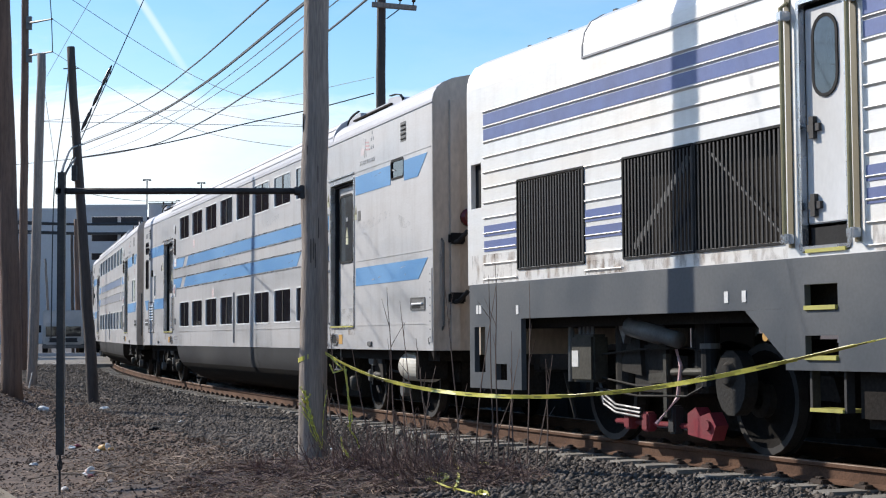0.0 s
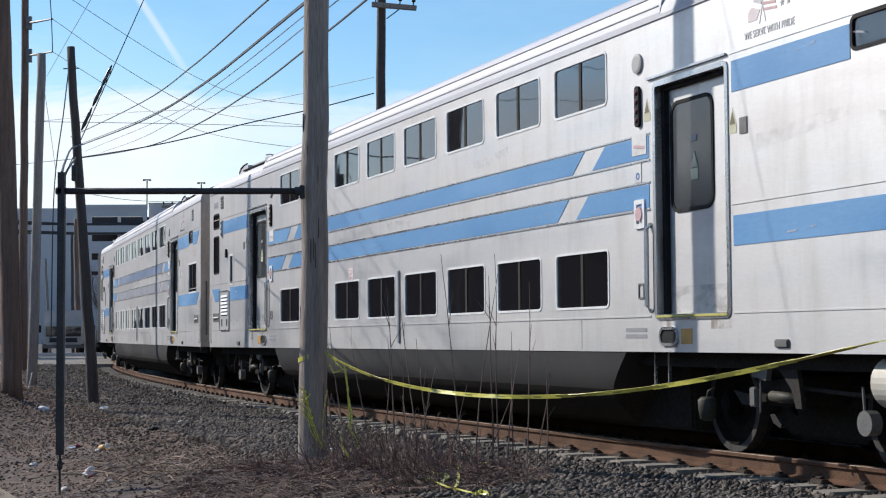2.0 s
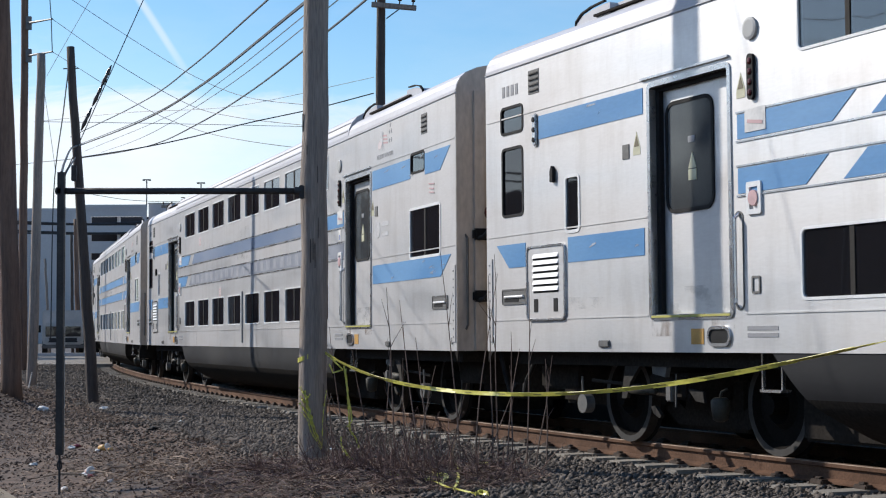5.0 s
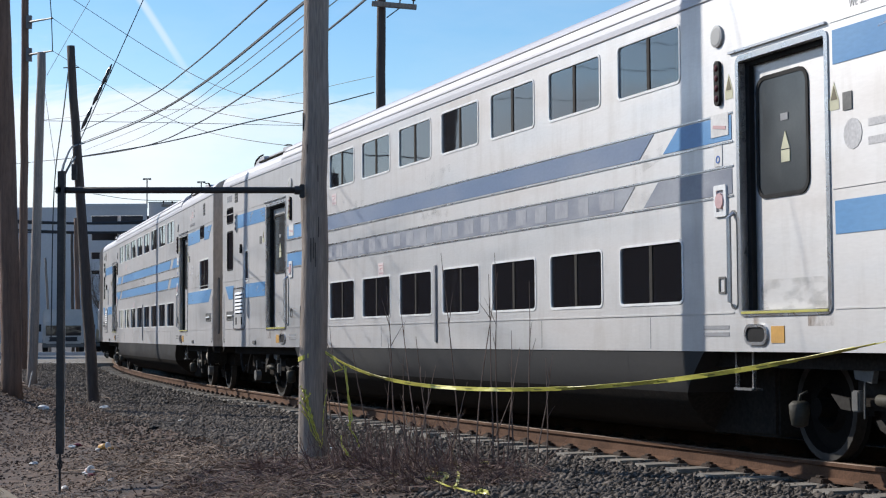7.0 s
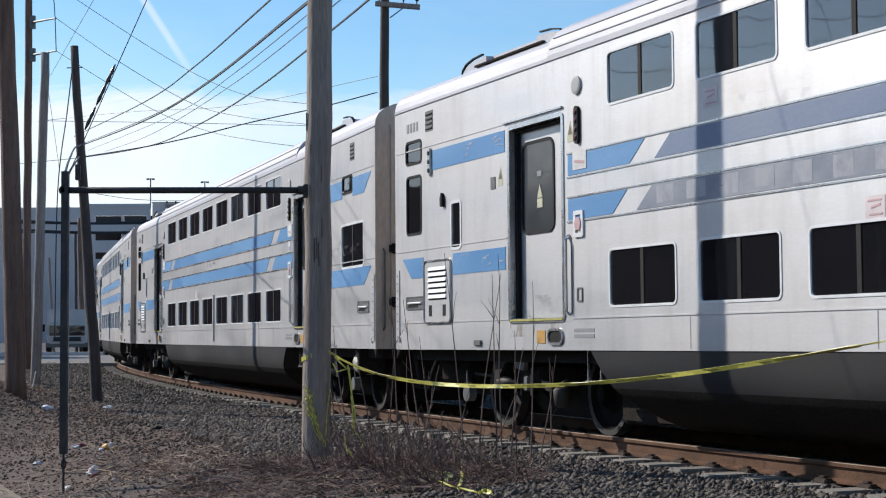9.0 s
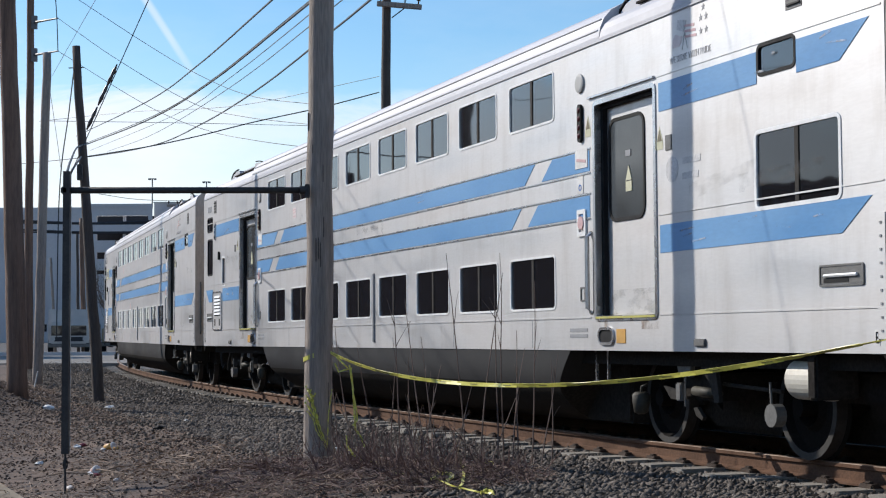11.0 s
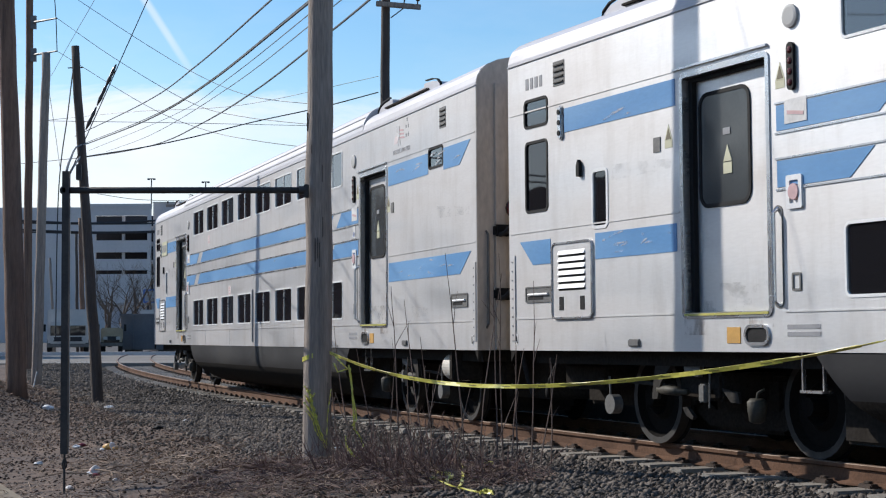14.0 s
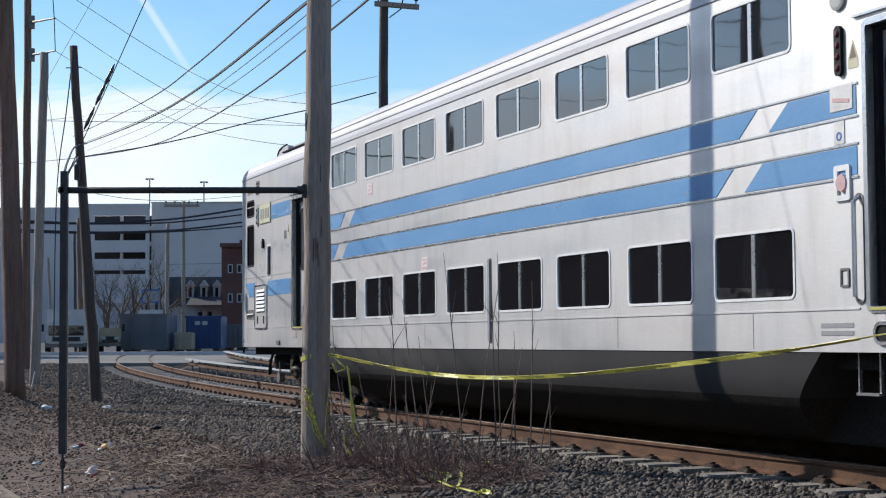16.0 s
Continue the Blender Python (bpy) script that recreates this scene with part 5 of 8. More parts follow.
def locomotive():
    """Origin at the rear coupling, x to the front."""
    lo = thing("diesel_locomotive", "white diesel locomotive with blue stripes and gray skirt", "locomotive")
    holes = [(2.22, 3.72, 1.86, 2.81), (4.54, 5.79, 1.86, 2.82), (5.84, 7.14, 1.86, 2.82), (7.40, 8.02, 1.75, 3.82), (0.98, 1.26, 2.6, 3.12)]
    part("side_wall", wall(B(), 0.88, 22.0, 1.71, 4.0, holes, -SIDE, -SIDE + 0.06), "loco_white", lo, "white ribbed side, rust-stained near the bottom")
    part("side_wall", box(B(), 1.0, 22.0, SIDE - 0.06, SIDE, 1.71, 4.0), "loco_white", lo)
    bm = B()
    for a, b, z0, z1 in ((1.34, 7.18, 2.85, 3.85), (1.34, 2.18, 1.72, 2.85), (3.76, 4.50, 1.72, 2.85), (8.24, 22.0, 1.72, 3.85)):
        ribs(bm, a, b, z0, z1)
    part("ribbing", bm, "loco_white", lo)
    for a, b in ((1.34, 7.18), (8.24, 22.0)):
        for z in (3.545, 3.37):
            part("stripe", box(B(), a, b, -1.507, -1.49, z, z + 0.125), "loco_blue", lo)
    for a, b in ((1.34, 2.18), (3.76, 4.50), (8.24, 22.0)):
        for z in (2.255, 2.08):
            part("stripe", box(B(), a, b, -1.507, -1.49, z, z + 0.125), "loco_blue", lo)
    for a, b, z0, z1 in ((1.0, 2.2, 1.72, 2.05), (3.74, 4.52, 1.72, 1.95), (2.2, 7.2, 1.72, 1.86), (8.3, 14.0, 1.72, 1.95)):
        part("rust_stain", box(B(), a, b, -1.5035, -1.4995, z0, z1), "rust", lo)
    arch = [(-SIDE, 3.98), (-1.495, 4.07), (-1.465, 4.18), (-1.39, 4.29), (-1.25, 4.37), (-1.0, 4.43), (-0.5, 4.47), (0, 4.48)]
    arch += [(-a, b) for a, b in arch[-2::-1]]
    part("roof", prism(B(), arch, "x", 0.88, 22.0), "loco_white", lo, "pale rounded roof")
    big = [(-1.51, 3.95), (-1.507, 4.08), (-1.48, 4.205), (-1.405, 4.32), (-1.26, 4.405), (-1.0, 4.465), (-0.5, 4.51), (0, 4.525)]
    big += [(-a, b) for a, b in big[-2::-1]]
    hood = part("roof_hatch", prism(B(), big, "x", 3.75, 20.0), "loco_white", lo)
    part("hatch_seam", prism(B(), [(a * 1.004, b + 0.006) for a, b in big], "x", 3.732, 3.762), "decal", hood)
    part("hatch_edge", box(B(), 3.73, 20.0, -1.517, -1.49, 3.935, 3.955), "decal", hood)
    for k in range(14):
        part("lifting_eye", box(B(), 1.5 + 0.5 * k, 1.56 + 0.5 * k, -1.0, -0.95, 4.38, 4.485 if k < 4 else 4.53), "dark_iron", lo)
    # cooling grilles with upright bars
    for a, b, brace in ((2.22, 3.72, 0), (4.54, 5.79, 1), (5.84, 7.14, -1)):
        g = part("grille", ring(B(), b - a + 0.04, 1.0, 0.02, 0.022, -1.515, -1.45, (a + b) / 2, 2.335), "black", lo, "dark cooling grille with upright bars")
        n = int((b - a) / 0.062)
        fin = kit("grille_bar", lambda bm: box(bm, -0.012, 0.012, -0.005, 0.005, -0.47, 0.47), "dark_iron")
        for k in range(n):
            shared("bar", fin, g, m=pose(a + (k + 0.5) * (b - a) / n, -1.50, 2.335))
        part("grille_back", box(B(), a - 0.05, b + 0.05, -1.34, -1.30, 1.8, 2.88), "under", g)
        if brace:
            x0, x1 = (a + 0.1, b - 0.15) if brace > 0 else (b - 0.1, a + 0.15)
            part("brace", slant(B(), [(x0, 1.95), (x0 + 0.08, 1.92), (x1 + 0.08, 2.71), (x1, 2.74)], -1.479, -1.465), "iron", g)
    part("side_opening", box(B(), 0.96, 1.28, -1.44, -1.40, 2.55, 3.15), "black", lo)
    # crew door with oval window, handrails at both sides
    d = part("door", box(B(), 7.42, 8.0, -SIDE + 0.05, -SIDE + 0.09, 1.98, 3.74, 0.01), "door", lo, "narrow white crew door with an oval window")
    part("door_frame", ring(B(), 0.66, 2.06, 0.04, 0.04, -1.512, -1.45, 7.71, 2.79), "steel", lo)
    part("door_window", ring(B(), 0.34, 0.68, 0.165, 0.03, -1.462, -1.44, 7.69, 3.33), "black", d)
    part("pane", pane(B(), 0.30, 0.64, 0.145, -1.458, -1.452, 7.69, 3.33, 6), "glass_pale", d)
    part("pane_backing", pane(B(), 0.31, 0.65, 0.145, -1.452, -1.449, 7.69, 3.33, 6), "dullgray", d)
    for z in (2.76, 2.13):
        part("door_handle", box(box(B(), 7.50, 7.56, -1.49, -1.44, z - 0.09, z + 0.09), 7.46, 7.62, -1.48, -1.44, z - 0.03, z + 0.03), "dark_iron", d)
    for x in (7.27, 8.13):
        h = part("handrail_recess", box(B(), x - 0.04, x + 0.03, -1.512, -1.46, 1.80, 3.86), "olive", lo)
        part("handrail", tube(B(), [(x, -1.51, 1.84), (x, -1.575, 1.88), (x, -1.575, 3.78), (x, -1.51, 3.82)], 0.02, 8), "brass", h, "yellow-brown handrail")
        for z in (1.86, 3.70):
            part("bracket", box(B(), x - 0.035, x + 0.035, -1.60, -1.50, z - 0.03, z + 0.05, 0.008), "steel", h)
    st = part("step_well", box(B(), 7.46, 7.98, -1.45, -1.30, 1.76, 1.95), "black", lo)
    part("step", box(B(), 7.46, 7.98, -1.52, -1.40, 1.745, 1.775), "yellow", st)
    # gray skirt, cut away over the bogie
    for y0, y1 in ((-1.54, -1.48), (1.48, 1.54)):
        near = y0 < 0
        sk2 = part("skirt", wall(B(), 1.0, 2.34, 0.52, 1.71, [(1.13, 1.42, 0.70, 1.22), (1.70, 1.98, 0.62, 0.80)] if near else [], y0, y1), "loco_gray", lo, "dark gray rear skirt with a step well")
        part("valance", wall(B(), 2.34, 7.2, 1.30, 1.71, [], y0, y1), "loco_gray", lo, "dark gray valance over the bogie")
        bm = wall(B(), 7.2, 15.5, 0.80, 1.71, [(7.47, 7.90, 1.28, 1.49), (7.47, 7.90, 0.88, 1.08)] if near else [], y0, y1)
        mid = part("skirt", bm, "loco_gray", lo, "dark gray middle skirt with yellow steps")
        part("gusset", prism(B(), [(6.62, 1.299), (7.199, 1.299), (7.199, 0.88)], "y", y0, y1), "loco_gray", lo)
        part("valance", wall(B(), 15.5, 22.0, 1.30, 1.71, [], y0, y1), "loco_gray", lo)
        sk = mid if near else sk
    part("fuel_tank", box(B(), 7.9, 15.2, -1.40, 1.40, 0.35, 0.9, 0.08), "under", lo)
    for z in (1.285, 0.885):
        part("step", box(B(), 7.48, 7.89, -1.56, -1.38, z, z + 0.035), "yellow", sk)
    part("step", box(B(), 7.46, 7.88, -1.50, -1.28, 0.47, 0.50), "yellow", sk)
    for u in (7.44, 7.88):
        part("step_hanger", box(B(), u, u + 0.03, -1.48, -1.4, 0.47, 0.85), "dark_iron", sk)
    for x, z in ((1.22, 1.42), (1.30, 1.42), (2.26, 1.40), (6.35, 1.42), (6.62, 1.42)):
        part("label_plate", box(B(), x - 0.03, x + 0.03, -1.546, -1.53, z - 0.05, z + 0.05), "paper", sk)
    part("amber_lamp", tube(B(), [(6.86, -1.46, 1.08), (6.86, -1.50, 1.08)], 0.045, 10), "orange", lo)
    bm = box(B(), 1.2, 21.5, -1.3, 1.3, 1.2, 1.7)
    part("underframe", bm, "under", lo)
    end = part("end_wall", box(B(), 0.98, 1.06, -1.43, 1.43, 0.9, 4.05), "endwall", lo)
    part("gangway", box(B(), 0.62, 0.98, -0.6, 0.6, 1.1, 3.7, 0.05), "black", end)
    part("marker_lamp", tube(B(), [(0.98, -1.05, 2.62), (0.90, -1.05, 2.62)], 0.12, 14), "lensred", end)
    part("coupler", box(B(), 0.01, 1.2, -0.14, 0.14, 0.70, 0.98, 0.03), "truck", end)
    for z in (2.28, 1.52):
        part("jumper_cable", tube(B(), [(1.0, -1.25, z), (0.85, -1.28, z - 0.1), (0.7, -1.25, z - 0.06), (0.45, -1.2, z + 0.1)], 0.035, 8), "dullgray", end)
    for cx in (4.45, 18.45):
        bm = B()
        for s in (-1, 1):
            prism(bm, [(cx - 2.3, 0.50), (cx - 2.2, 0.72), (cx - 0.9, 0.80), (cx - 0.6, 0.62), (cx + 0.6, 0.62), (cx + 0.9, 0.80), (cx + 2.2, 0.72), (cx + 2.3, 0.50), (cx + 1.0, 0.55), (cx + 0.6, 0.40), (cx - 0.6, 0.40), (cx - 1.0, 0.55)], "y", s * 0.58 - 0.07, s * 0.58 + 0.07)
        box(bm, cx - 0.4, cx + 0.4, -1.0, 1.0, 0.5, 0.9)
        bg = part("bogie", bm, "under", lo, "dark locomotive bogie")
        # solid box, which also keeps the view under the bogie dark
        part("traction_motor", box(B(), cx - 2.0, cx + 2.0, -0.5, 0.5, 0.16, 0.95, 0.06), "under", bg)
        for dx in (-1.4, 1.4):
            wheelset(bg, cx + dx, 0.508)
        for s in (-1, 1):
            for dx in (-1.4, 1.4):
                part("axle_cap", tube(B(), [(cx + dx, s * 0.80, 0.508), (cx + dx, s * 0.88, 0.508), (cx + dx, s * 0.90, 0.508)], [0.17, 0.17, 0.10], 14), "truck", bg)
            for dx in (-0.75, 0.75):
                part("coil_spring", tube(B(), [(cx + dx, s * 1.0, 0.55), (cx + dx, s * 1.0, 1.2)], 0.12, 12), "truck", bg)
            part("damper", tube(B(), [(cx - 0.22, s * 1.26, 1.19), (cx + 0.30, s * 1.26, 1.11), (cx + 0.32, s * 1.26, 1.11), (cx + 0.66, s * 1.26, 1.05)], [0.10, 0.10, 0.08, 0.08], 16), "dullgray", bg, smooth=True)
            part("brake_cylinder", box(B(), cx - 1.50, cx - 1.02, s * 1.16 - 0.1, s * 1.16 + 0.1, 0.62, 1.12, 0.03), "olive_iron", bg)
            part("label_plate", box(B(), cx - 1.46, cx - 1.32, *sorted((s * 1.261, s * 1.266)), 0.78, 0.95), "paper", bg)
            part("bracket", prism(B(), [(cx - 0.75, 0.75), (cx - 0.45, 1.22), (cx - 0.35, 1.22), (cx - 0.3, 0.7)], "y", s * 1.05 - 0.05, s * 1.05 + 0.05), "truck", bg)
            part("tie_beam", prism(B(), [(cx - 0.2, 0.72), (cx + 0.75, 0.78), (cx + 0.95, 1.0), (cx + 0.5, 0.66), (cx - 0.2, 0.62)], "y", s * 1.02 - 0.06, s * 1.02 + 0.06), "olive_iron", bg)
            part("cable", tube(B(), [(cx + 0.35, s * 1.12, 1.05), (cx + 0.5, s * 1.14, 0.8), (cx + 0.42, s * 1.13, 0.5), (cx + 0.3, s * 1.3, 0.25)], 0.02, 6), "pinkmark", bg)
            part("shoe_beam", box(B(), cx - 0.95, cx + 0.95, s * 1.0 - 0.05, s * 1.0 + 0.05, 0.20, 0.25, 0.015), "red", bg, "red-painted third-rail shoe beam")
            part("upright_damper", tube(B(), [(cx + 0.98, s * 1.12, 0.62), (cx + 0.98, s * 1.12, 0.98), (cx + 0.98, s * 1.12, 0.985), (cx + 0.98, s * 1.12, 1.30)], [0.085, 0.085, 0.055, 0.055], 12), "black", bg)
            shield = [(cx + 1.38 + 0.24 * math.cos(a), 0.66 + 0.30 * math.sin(a)) for a in np.linspace(0, 2 * math.pi, 15)[:-1]]
            part("brake_shield", prism(B(), shield, "y", s * 1.10 - 0.07, s * 1.10 + 0.07), "truck", bg, "rounded dark brake housing")
            part("shield_cap", tube(B(), [(cx + 1.36, s * 1.17, 0.74), (cx + 1.36, s * 1.21, 0.74)], [0.12, 0.09], 12), "truck", bg)
            part("cross_rod", tube(B(), [(cx + 0.30, s * 1.10, 0.74), (cx + 1.16, s * 1.10, 0.76)], 0.04, 10), "olive_iron", bg)
            part("hanging_plate", box(B(), cx + 0.18, cx + 0.26, s * 1.12 - 0.03, s * 1.12 + 0.03, 0.30, 0.92, 0.01), "olive_iron", bg)
            part("gear_case", box(B(), cx - 0.55, cx + 0.12, s * 0.98 - 0.07, s * 0.98 + 0.07, 0.50, 1.05, 0.04), "truck", bg)
            for k in range(3):
                part("air_pipe", tube(B(), [(cx - 1.2 + 0.04 * k, s * 1.12, 0.72 - 0.05 * k), (cx - 1.0, s * 1.14, 0.50 - 0.05 * k), (cx - 0.75, s * 1.14, 0.40 - 0.04 * k), (cx - 0.3, s * 1.12, 0.37 - 0.04 * k)], 0.014, 6), "iron", bg)
            part("collar", tube(B(), [(cx + 0.98, s * 1.12, 0.97), (cx + 0.98, s * 1.12, 1.02)], 0.095, 12), "dullgray", bg)
            part("hanger", prism(B(), [(cx - 0.62, 1.34), (cx - 0.38, 1.34), (cx - 0.42, 1.16), (cx - 0.48, 1.02), (cx - 0.56, 1.16)], "y", s * 1.16 - 0.04, s * 1.16 + 0.04), "iron", bg)
            for k in range(4):
                part("valve", tube(B(), [(cx - 1.42 + 0.09 * k, s * 1.18, 1.12), (cx - 1.42 + 0.09 * k, s * 1.18, 1.24)], 0.022, 8), "iron", bg)
            for k, (z0, z1) in enumerate(((0.68, 0.60), (0.56, 0.50), (0.90, 0.96))):
                part("pipe", tube(B(), [(cx - 1.15, s * 1.14, z0), (cx - 0.3, s * 1.15, z1), (cx + 0.6, s * 1.14, z1 + 0.02), (cx + 0.85, s * 1.12, z0 + 0.05)], 0.012, 6), "truck", bg)
            part("side_rod", tube(B(), [(cx - 1.62, s * 1.18, 1.20), (cx - 1.64, s * 1.18, 0.62)], 0.035, 8), "dullgray", bg)
            for dx in (-0.6, -0.25, 0.25, 0.7):
                part("shoe_gear", box(B(), cx + dx - 0.065, cx + dx + 0.065, s * 1.05 - 0.06, s * 1.05 + 0.06, 0.14 + 0.03 * abs(dx), 0.34 if dx != 0.25 else 0.42, 0.02), "red" if dx != 0.25 else "dark_iron", bg)
            part("shoe_block", prism(B(), [(cx + 0.62, 0.16), (cx + 1.02, 0.12), (cx + 1.10, 0.26), (cx + 1.00, 0.38), (cx + 0.84, 0.34), (cx + 0.76, 0.42), (cx + 0.62, 0.36)], "y", s * 1.08 - 0.07, s * 1.08 + 0.07), "red", bg)
            part("shoe_bolt", tube(B(), [(cx + 0.98, s * 1.14, 0.26), (cx + 0.98, s * 1.18, 0.26)], 0.05, 8), "red", bg)
            part("sand_pipe", tube(B(), [(cx - 2.3, s * 0.9, 0.7), (cx - 2.15, s * 0.85, 0.2)], 0.025, 6), "truck", bg)
    return lo


loco = locomotive()
coaches = [
    coach("dull white bilevel passenger coach with blue stripes", seed=1, big_tank=True),
    coach("dull white bilevel coach with faded gray and blue stripes", "faded", True, 2),
    coach("white bilevel passenger coach with blue stripes and a large end window", "blue", True, 3),
    coach("white bilevel cab coach with blue stripes, last of the train", "blue", False, 4, "bright"),
]

# how far the train has come, every half second
REACH = (-6.84, -4.21, -1.56, 1.08, 3.71, 6.35, 9.0, 11.7, 14.42, 17.16, 19.91, 22.68, 25.47, 28.28, 31.07, 33.86, 36.69, 39.56, 42.44,
         45.35, 48.27, 51.21, 54.17, 57.17, 60.16, 63.15, 66.16, 69.18, 72.25, 75.36, 78.45, 81.52, 84.61)


def reach(t):
    i = min(max(int(t * 2), 0), 31)
    f = t * 2 - i
    p1, p2 = REACH[i], REACH[i + 1]
    p0 = REACH[i - 1] if i else 2 * p1 - p2
    p3 = REACH[i + 2] if i < 31 else 2 * p2 - p1
    return p1 + 0.5 * f * (p2 - p0 + f * (2 * p0 - 5 * p1 + 4 * p2 - p3 + f * (3 * (p1 - p2) + p3 - p0)))


def train_motion():
    half = [i * 0.25 for i in range(65)]
    walk(loco, [(t, chord_pose(reach(t) + 18.45, reach(t) + 4.45, 18.45)) for t in half])
    for k, car in enumerate(coaches):
        walk(car, [(t, chord_pose(reach(t) - PITCH * k - 3.885, reach(t) - PITCH * k - 22.025, TRUCK)) for t in half])
    for ws, x, r in WHEELS:
        start = reach(0)
        walk(ws, [(i * 0.1, pose(x, 0, r, 0, math.degrees((reach(i * 0.1) - start) / r), 0)) for i in range(161)])


# ---- the gravel bed under the stones, its colour darkened for shade ----
def strip(name, s0, s1, lats, zs, mat, label, category, ds=1.0):
    """A sheet along the track; zs above the ground."""
    rows, verts, faces = np.arange(s0, s1 + 0.01, ds), [], []
    for s in rows:
        for lat in lats:
            p = on_line(s, lat)
            verts.append((p.x, p.y, gz(p.x, p.y) + zs))
    n = len(lats)
    for i in range(len(rows) - 1):
        for j in range(n - 1):
            a = i * n + j
            faces.append((a, a + n, a + n + 1, a + 1))
    me = bpy.data.meshes.new(name)
    me.from_pydata(verts, [], faces)
    me.materials.append(M[mat])
    me.polygons.foreach_set("use_smooth", [True] * len(me.polygons))
    return tagged(new(name, me), label, category, kind="structure")


# Gravel colour taken near black to hold the shade under the train.
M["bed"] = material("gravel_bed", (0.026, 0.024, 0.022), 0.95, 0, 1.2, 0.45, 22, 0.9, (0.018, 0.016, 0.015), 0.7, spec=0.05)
M["asphalt"] = material("dark_asphalt", (0.06, 0.06, 0.062), 0.9, 0, 0.2, 0.15, 3, 0.1, (0.085, 0.08, 0.078), 0.7)
M["leaf"] = material("dead_leaf", (0.145, 0.082, 0.054), 0.9, 0, 6, 0.2, 30, 0.0, (0.22, 0.165, 0.13), 0.8, per=0.95)
strip("gravel_bed", -64, 40, (-3.7, -3.2, -2.6, -2.0, -1.4, -0.7, 0, 0.7, 1.4, 2.0, 3.0, 4.5, 6.0, 8.0, 11.0), 0.012, "bed", "gravel bed under the ties, darkened for the shade there", "gravel")
stones("ballast", 6000, -48, -18, 1.0, 4.2, 0.05, "dark crushed stone behind the track", 5)
stones("ballast", 2500, -24, 4, -5.4, -4.2, 0.026, "scattered stones in the dirt", 6)
M["soil"] = material("brown_soil", (0.098, 0.064, 0.047), 0.95, 0, 2.0, 0.35, 25, 0.6, (0.14, 0.105, 0.083), 0.7, per=0.8)
stones("clods", 16000, -22, 4, -9.5, -4.0, 0.019, "small brown clods and pebbles in the dirt", 7, "soil")
stones("clods", 12000, -40, -14, -10.5, -4.2, 0.030, "brown clods and pebbles on the bank", 8, "soil")

# ---- the road over the crossing, the lot beyond it ----
tagged(part("road", box(B(), -90, 60, 68.5, 88, -0.55, -0.285), "road"), "pale concrete street crossing the track", "road", kind="structure")
tagged(part("parking_lot", box(B(), -140, 110, 90, 168, -0.6, -0.30), "asphalt"), "dark asphalt lot behind the street", "ground", kind="structure")
tagged(part("lot_kerb", box(B(), -110, 90, 88.3, 88.7, -0.5, -0.10), "concrete"), "low concrete kerb of the lot", "kerb", kind="structure")

# ---- third rails with pale cover boards on short posts ----
def third_rail(lat, s0, s1):
    tr_ = thing("third_rail", "power rail under a pale cover board on short posts", "third rail", group="third rails")
    bm, cv = B(), B()
    for bmx, prof in ((bm, [(-0.04, 0.06), (0.04, 0.06), (0.04, 0.16), (-0.04, 0.16)]), (cv, [(-0.16, 0.25), (0.10, 0.25), (0.10, 0.285), (-0.16, 0.285)])):
        rows = [[bmx.verts.new(on_line(s, lat + a, b)) for a, b in prof] for s in np.arange(s0, s1 + 0.1, 1.5)]
        for r0, r1 in zip(rows, rows[1:]):
            for i in range(4):
                bmx.faces.new((r0[i], r1[i], r1[(i + 1) % 4], r0[(i + 1) % 4]))
        bmx.faces.new(rows[0])
    part("power_rail", bm, "rail_side", tr_)
    part("cover_board", cv, "trim", tr_, "pale weathered cover board")
    post = kit("third_rail_post", lambda b: box(b, -0.03, 0.03, 0.0, 0.06, -0.3, 0.25), "dullgray")
    for s in np.arange(s0 + 0.3, s1, 2.4):
        shared("post", post, tr_, m=line_pose(s, lat + 0.05))


third_rail(1.55, -48, -22)
third_rail(4.5, -68, -40)


# ---- poles ----
def pole(name, base, top, r0, r1, mat, label, group="utility poles", sink=0.6, bow=0.0):
    b, t = Vector(base), Vector(top)
    down = (b - t).normalized()
    n = 14
    pts = [b + down * sink] + [b.lerp(t, k / n) for k in range(n + 1)]
    rng = random.Random(int(abs(b.x) * 100))
    pts = [p + Vector((rng.uniform(-1, 1), rng.uniform(-1, 1), 0)) * 0.012 for p in pts]
    pts = [p - Vector((bow * max(0, p.z - 4.8) / 4.8, 0, 0)) for p in pts]
    rad = [r0] + [r0 + (r1 - r0) * k / n for k in range(n + 1)]
    rad = [q * rng.uniform(0.985, 1.015) for q in rad]
    me = tube(B(), pts, rad, 18)
    th = thing(name, label, "utility pole", group=group)
    part("shaft", me, mat, th, smooth=True)
    return th


main_base, main_top = Vector((-1.36, 17.05, -0.15)), Vector((-1.29, 17.05, 9.65))
main = pole("utility_pole", main_base, main_top, 0.150, 0.110, "wood_gray", "weathered gray wooden utility pole wrapped in yellow tape", bow=0.06)
rng = random.Random(11)
for k in range(16):     # cracks and knots in the shaft
    z = 0.3 + rng.random() * 4.0
    a = rng.uniform(math.pi * 1.05, math.pi * 1.95)
    rr_ = 0.148 - 0.005 * z
    c = main_base.lerp(main_top, z / (main_top.z - main_base.z))
    part("crack", box(B(), -0.004, 0.004, -0.006, 0.006, -0.08 - 0.1 * rng.random(), 0.08), "wood_dark", main, m=pose(c.x + rr_ * math.cos(a), c.y + rr_ * math.sin(a), c.z, 0, 0, math.degrees(a) + 90))
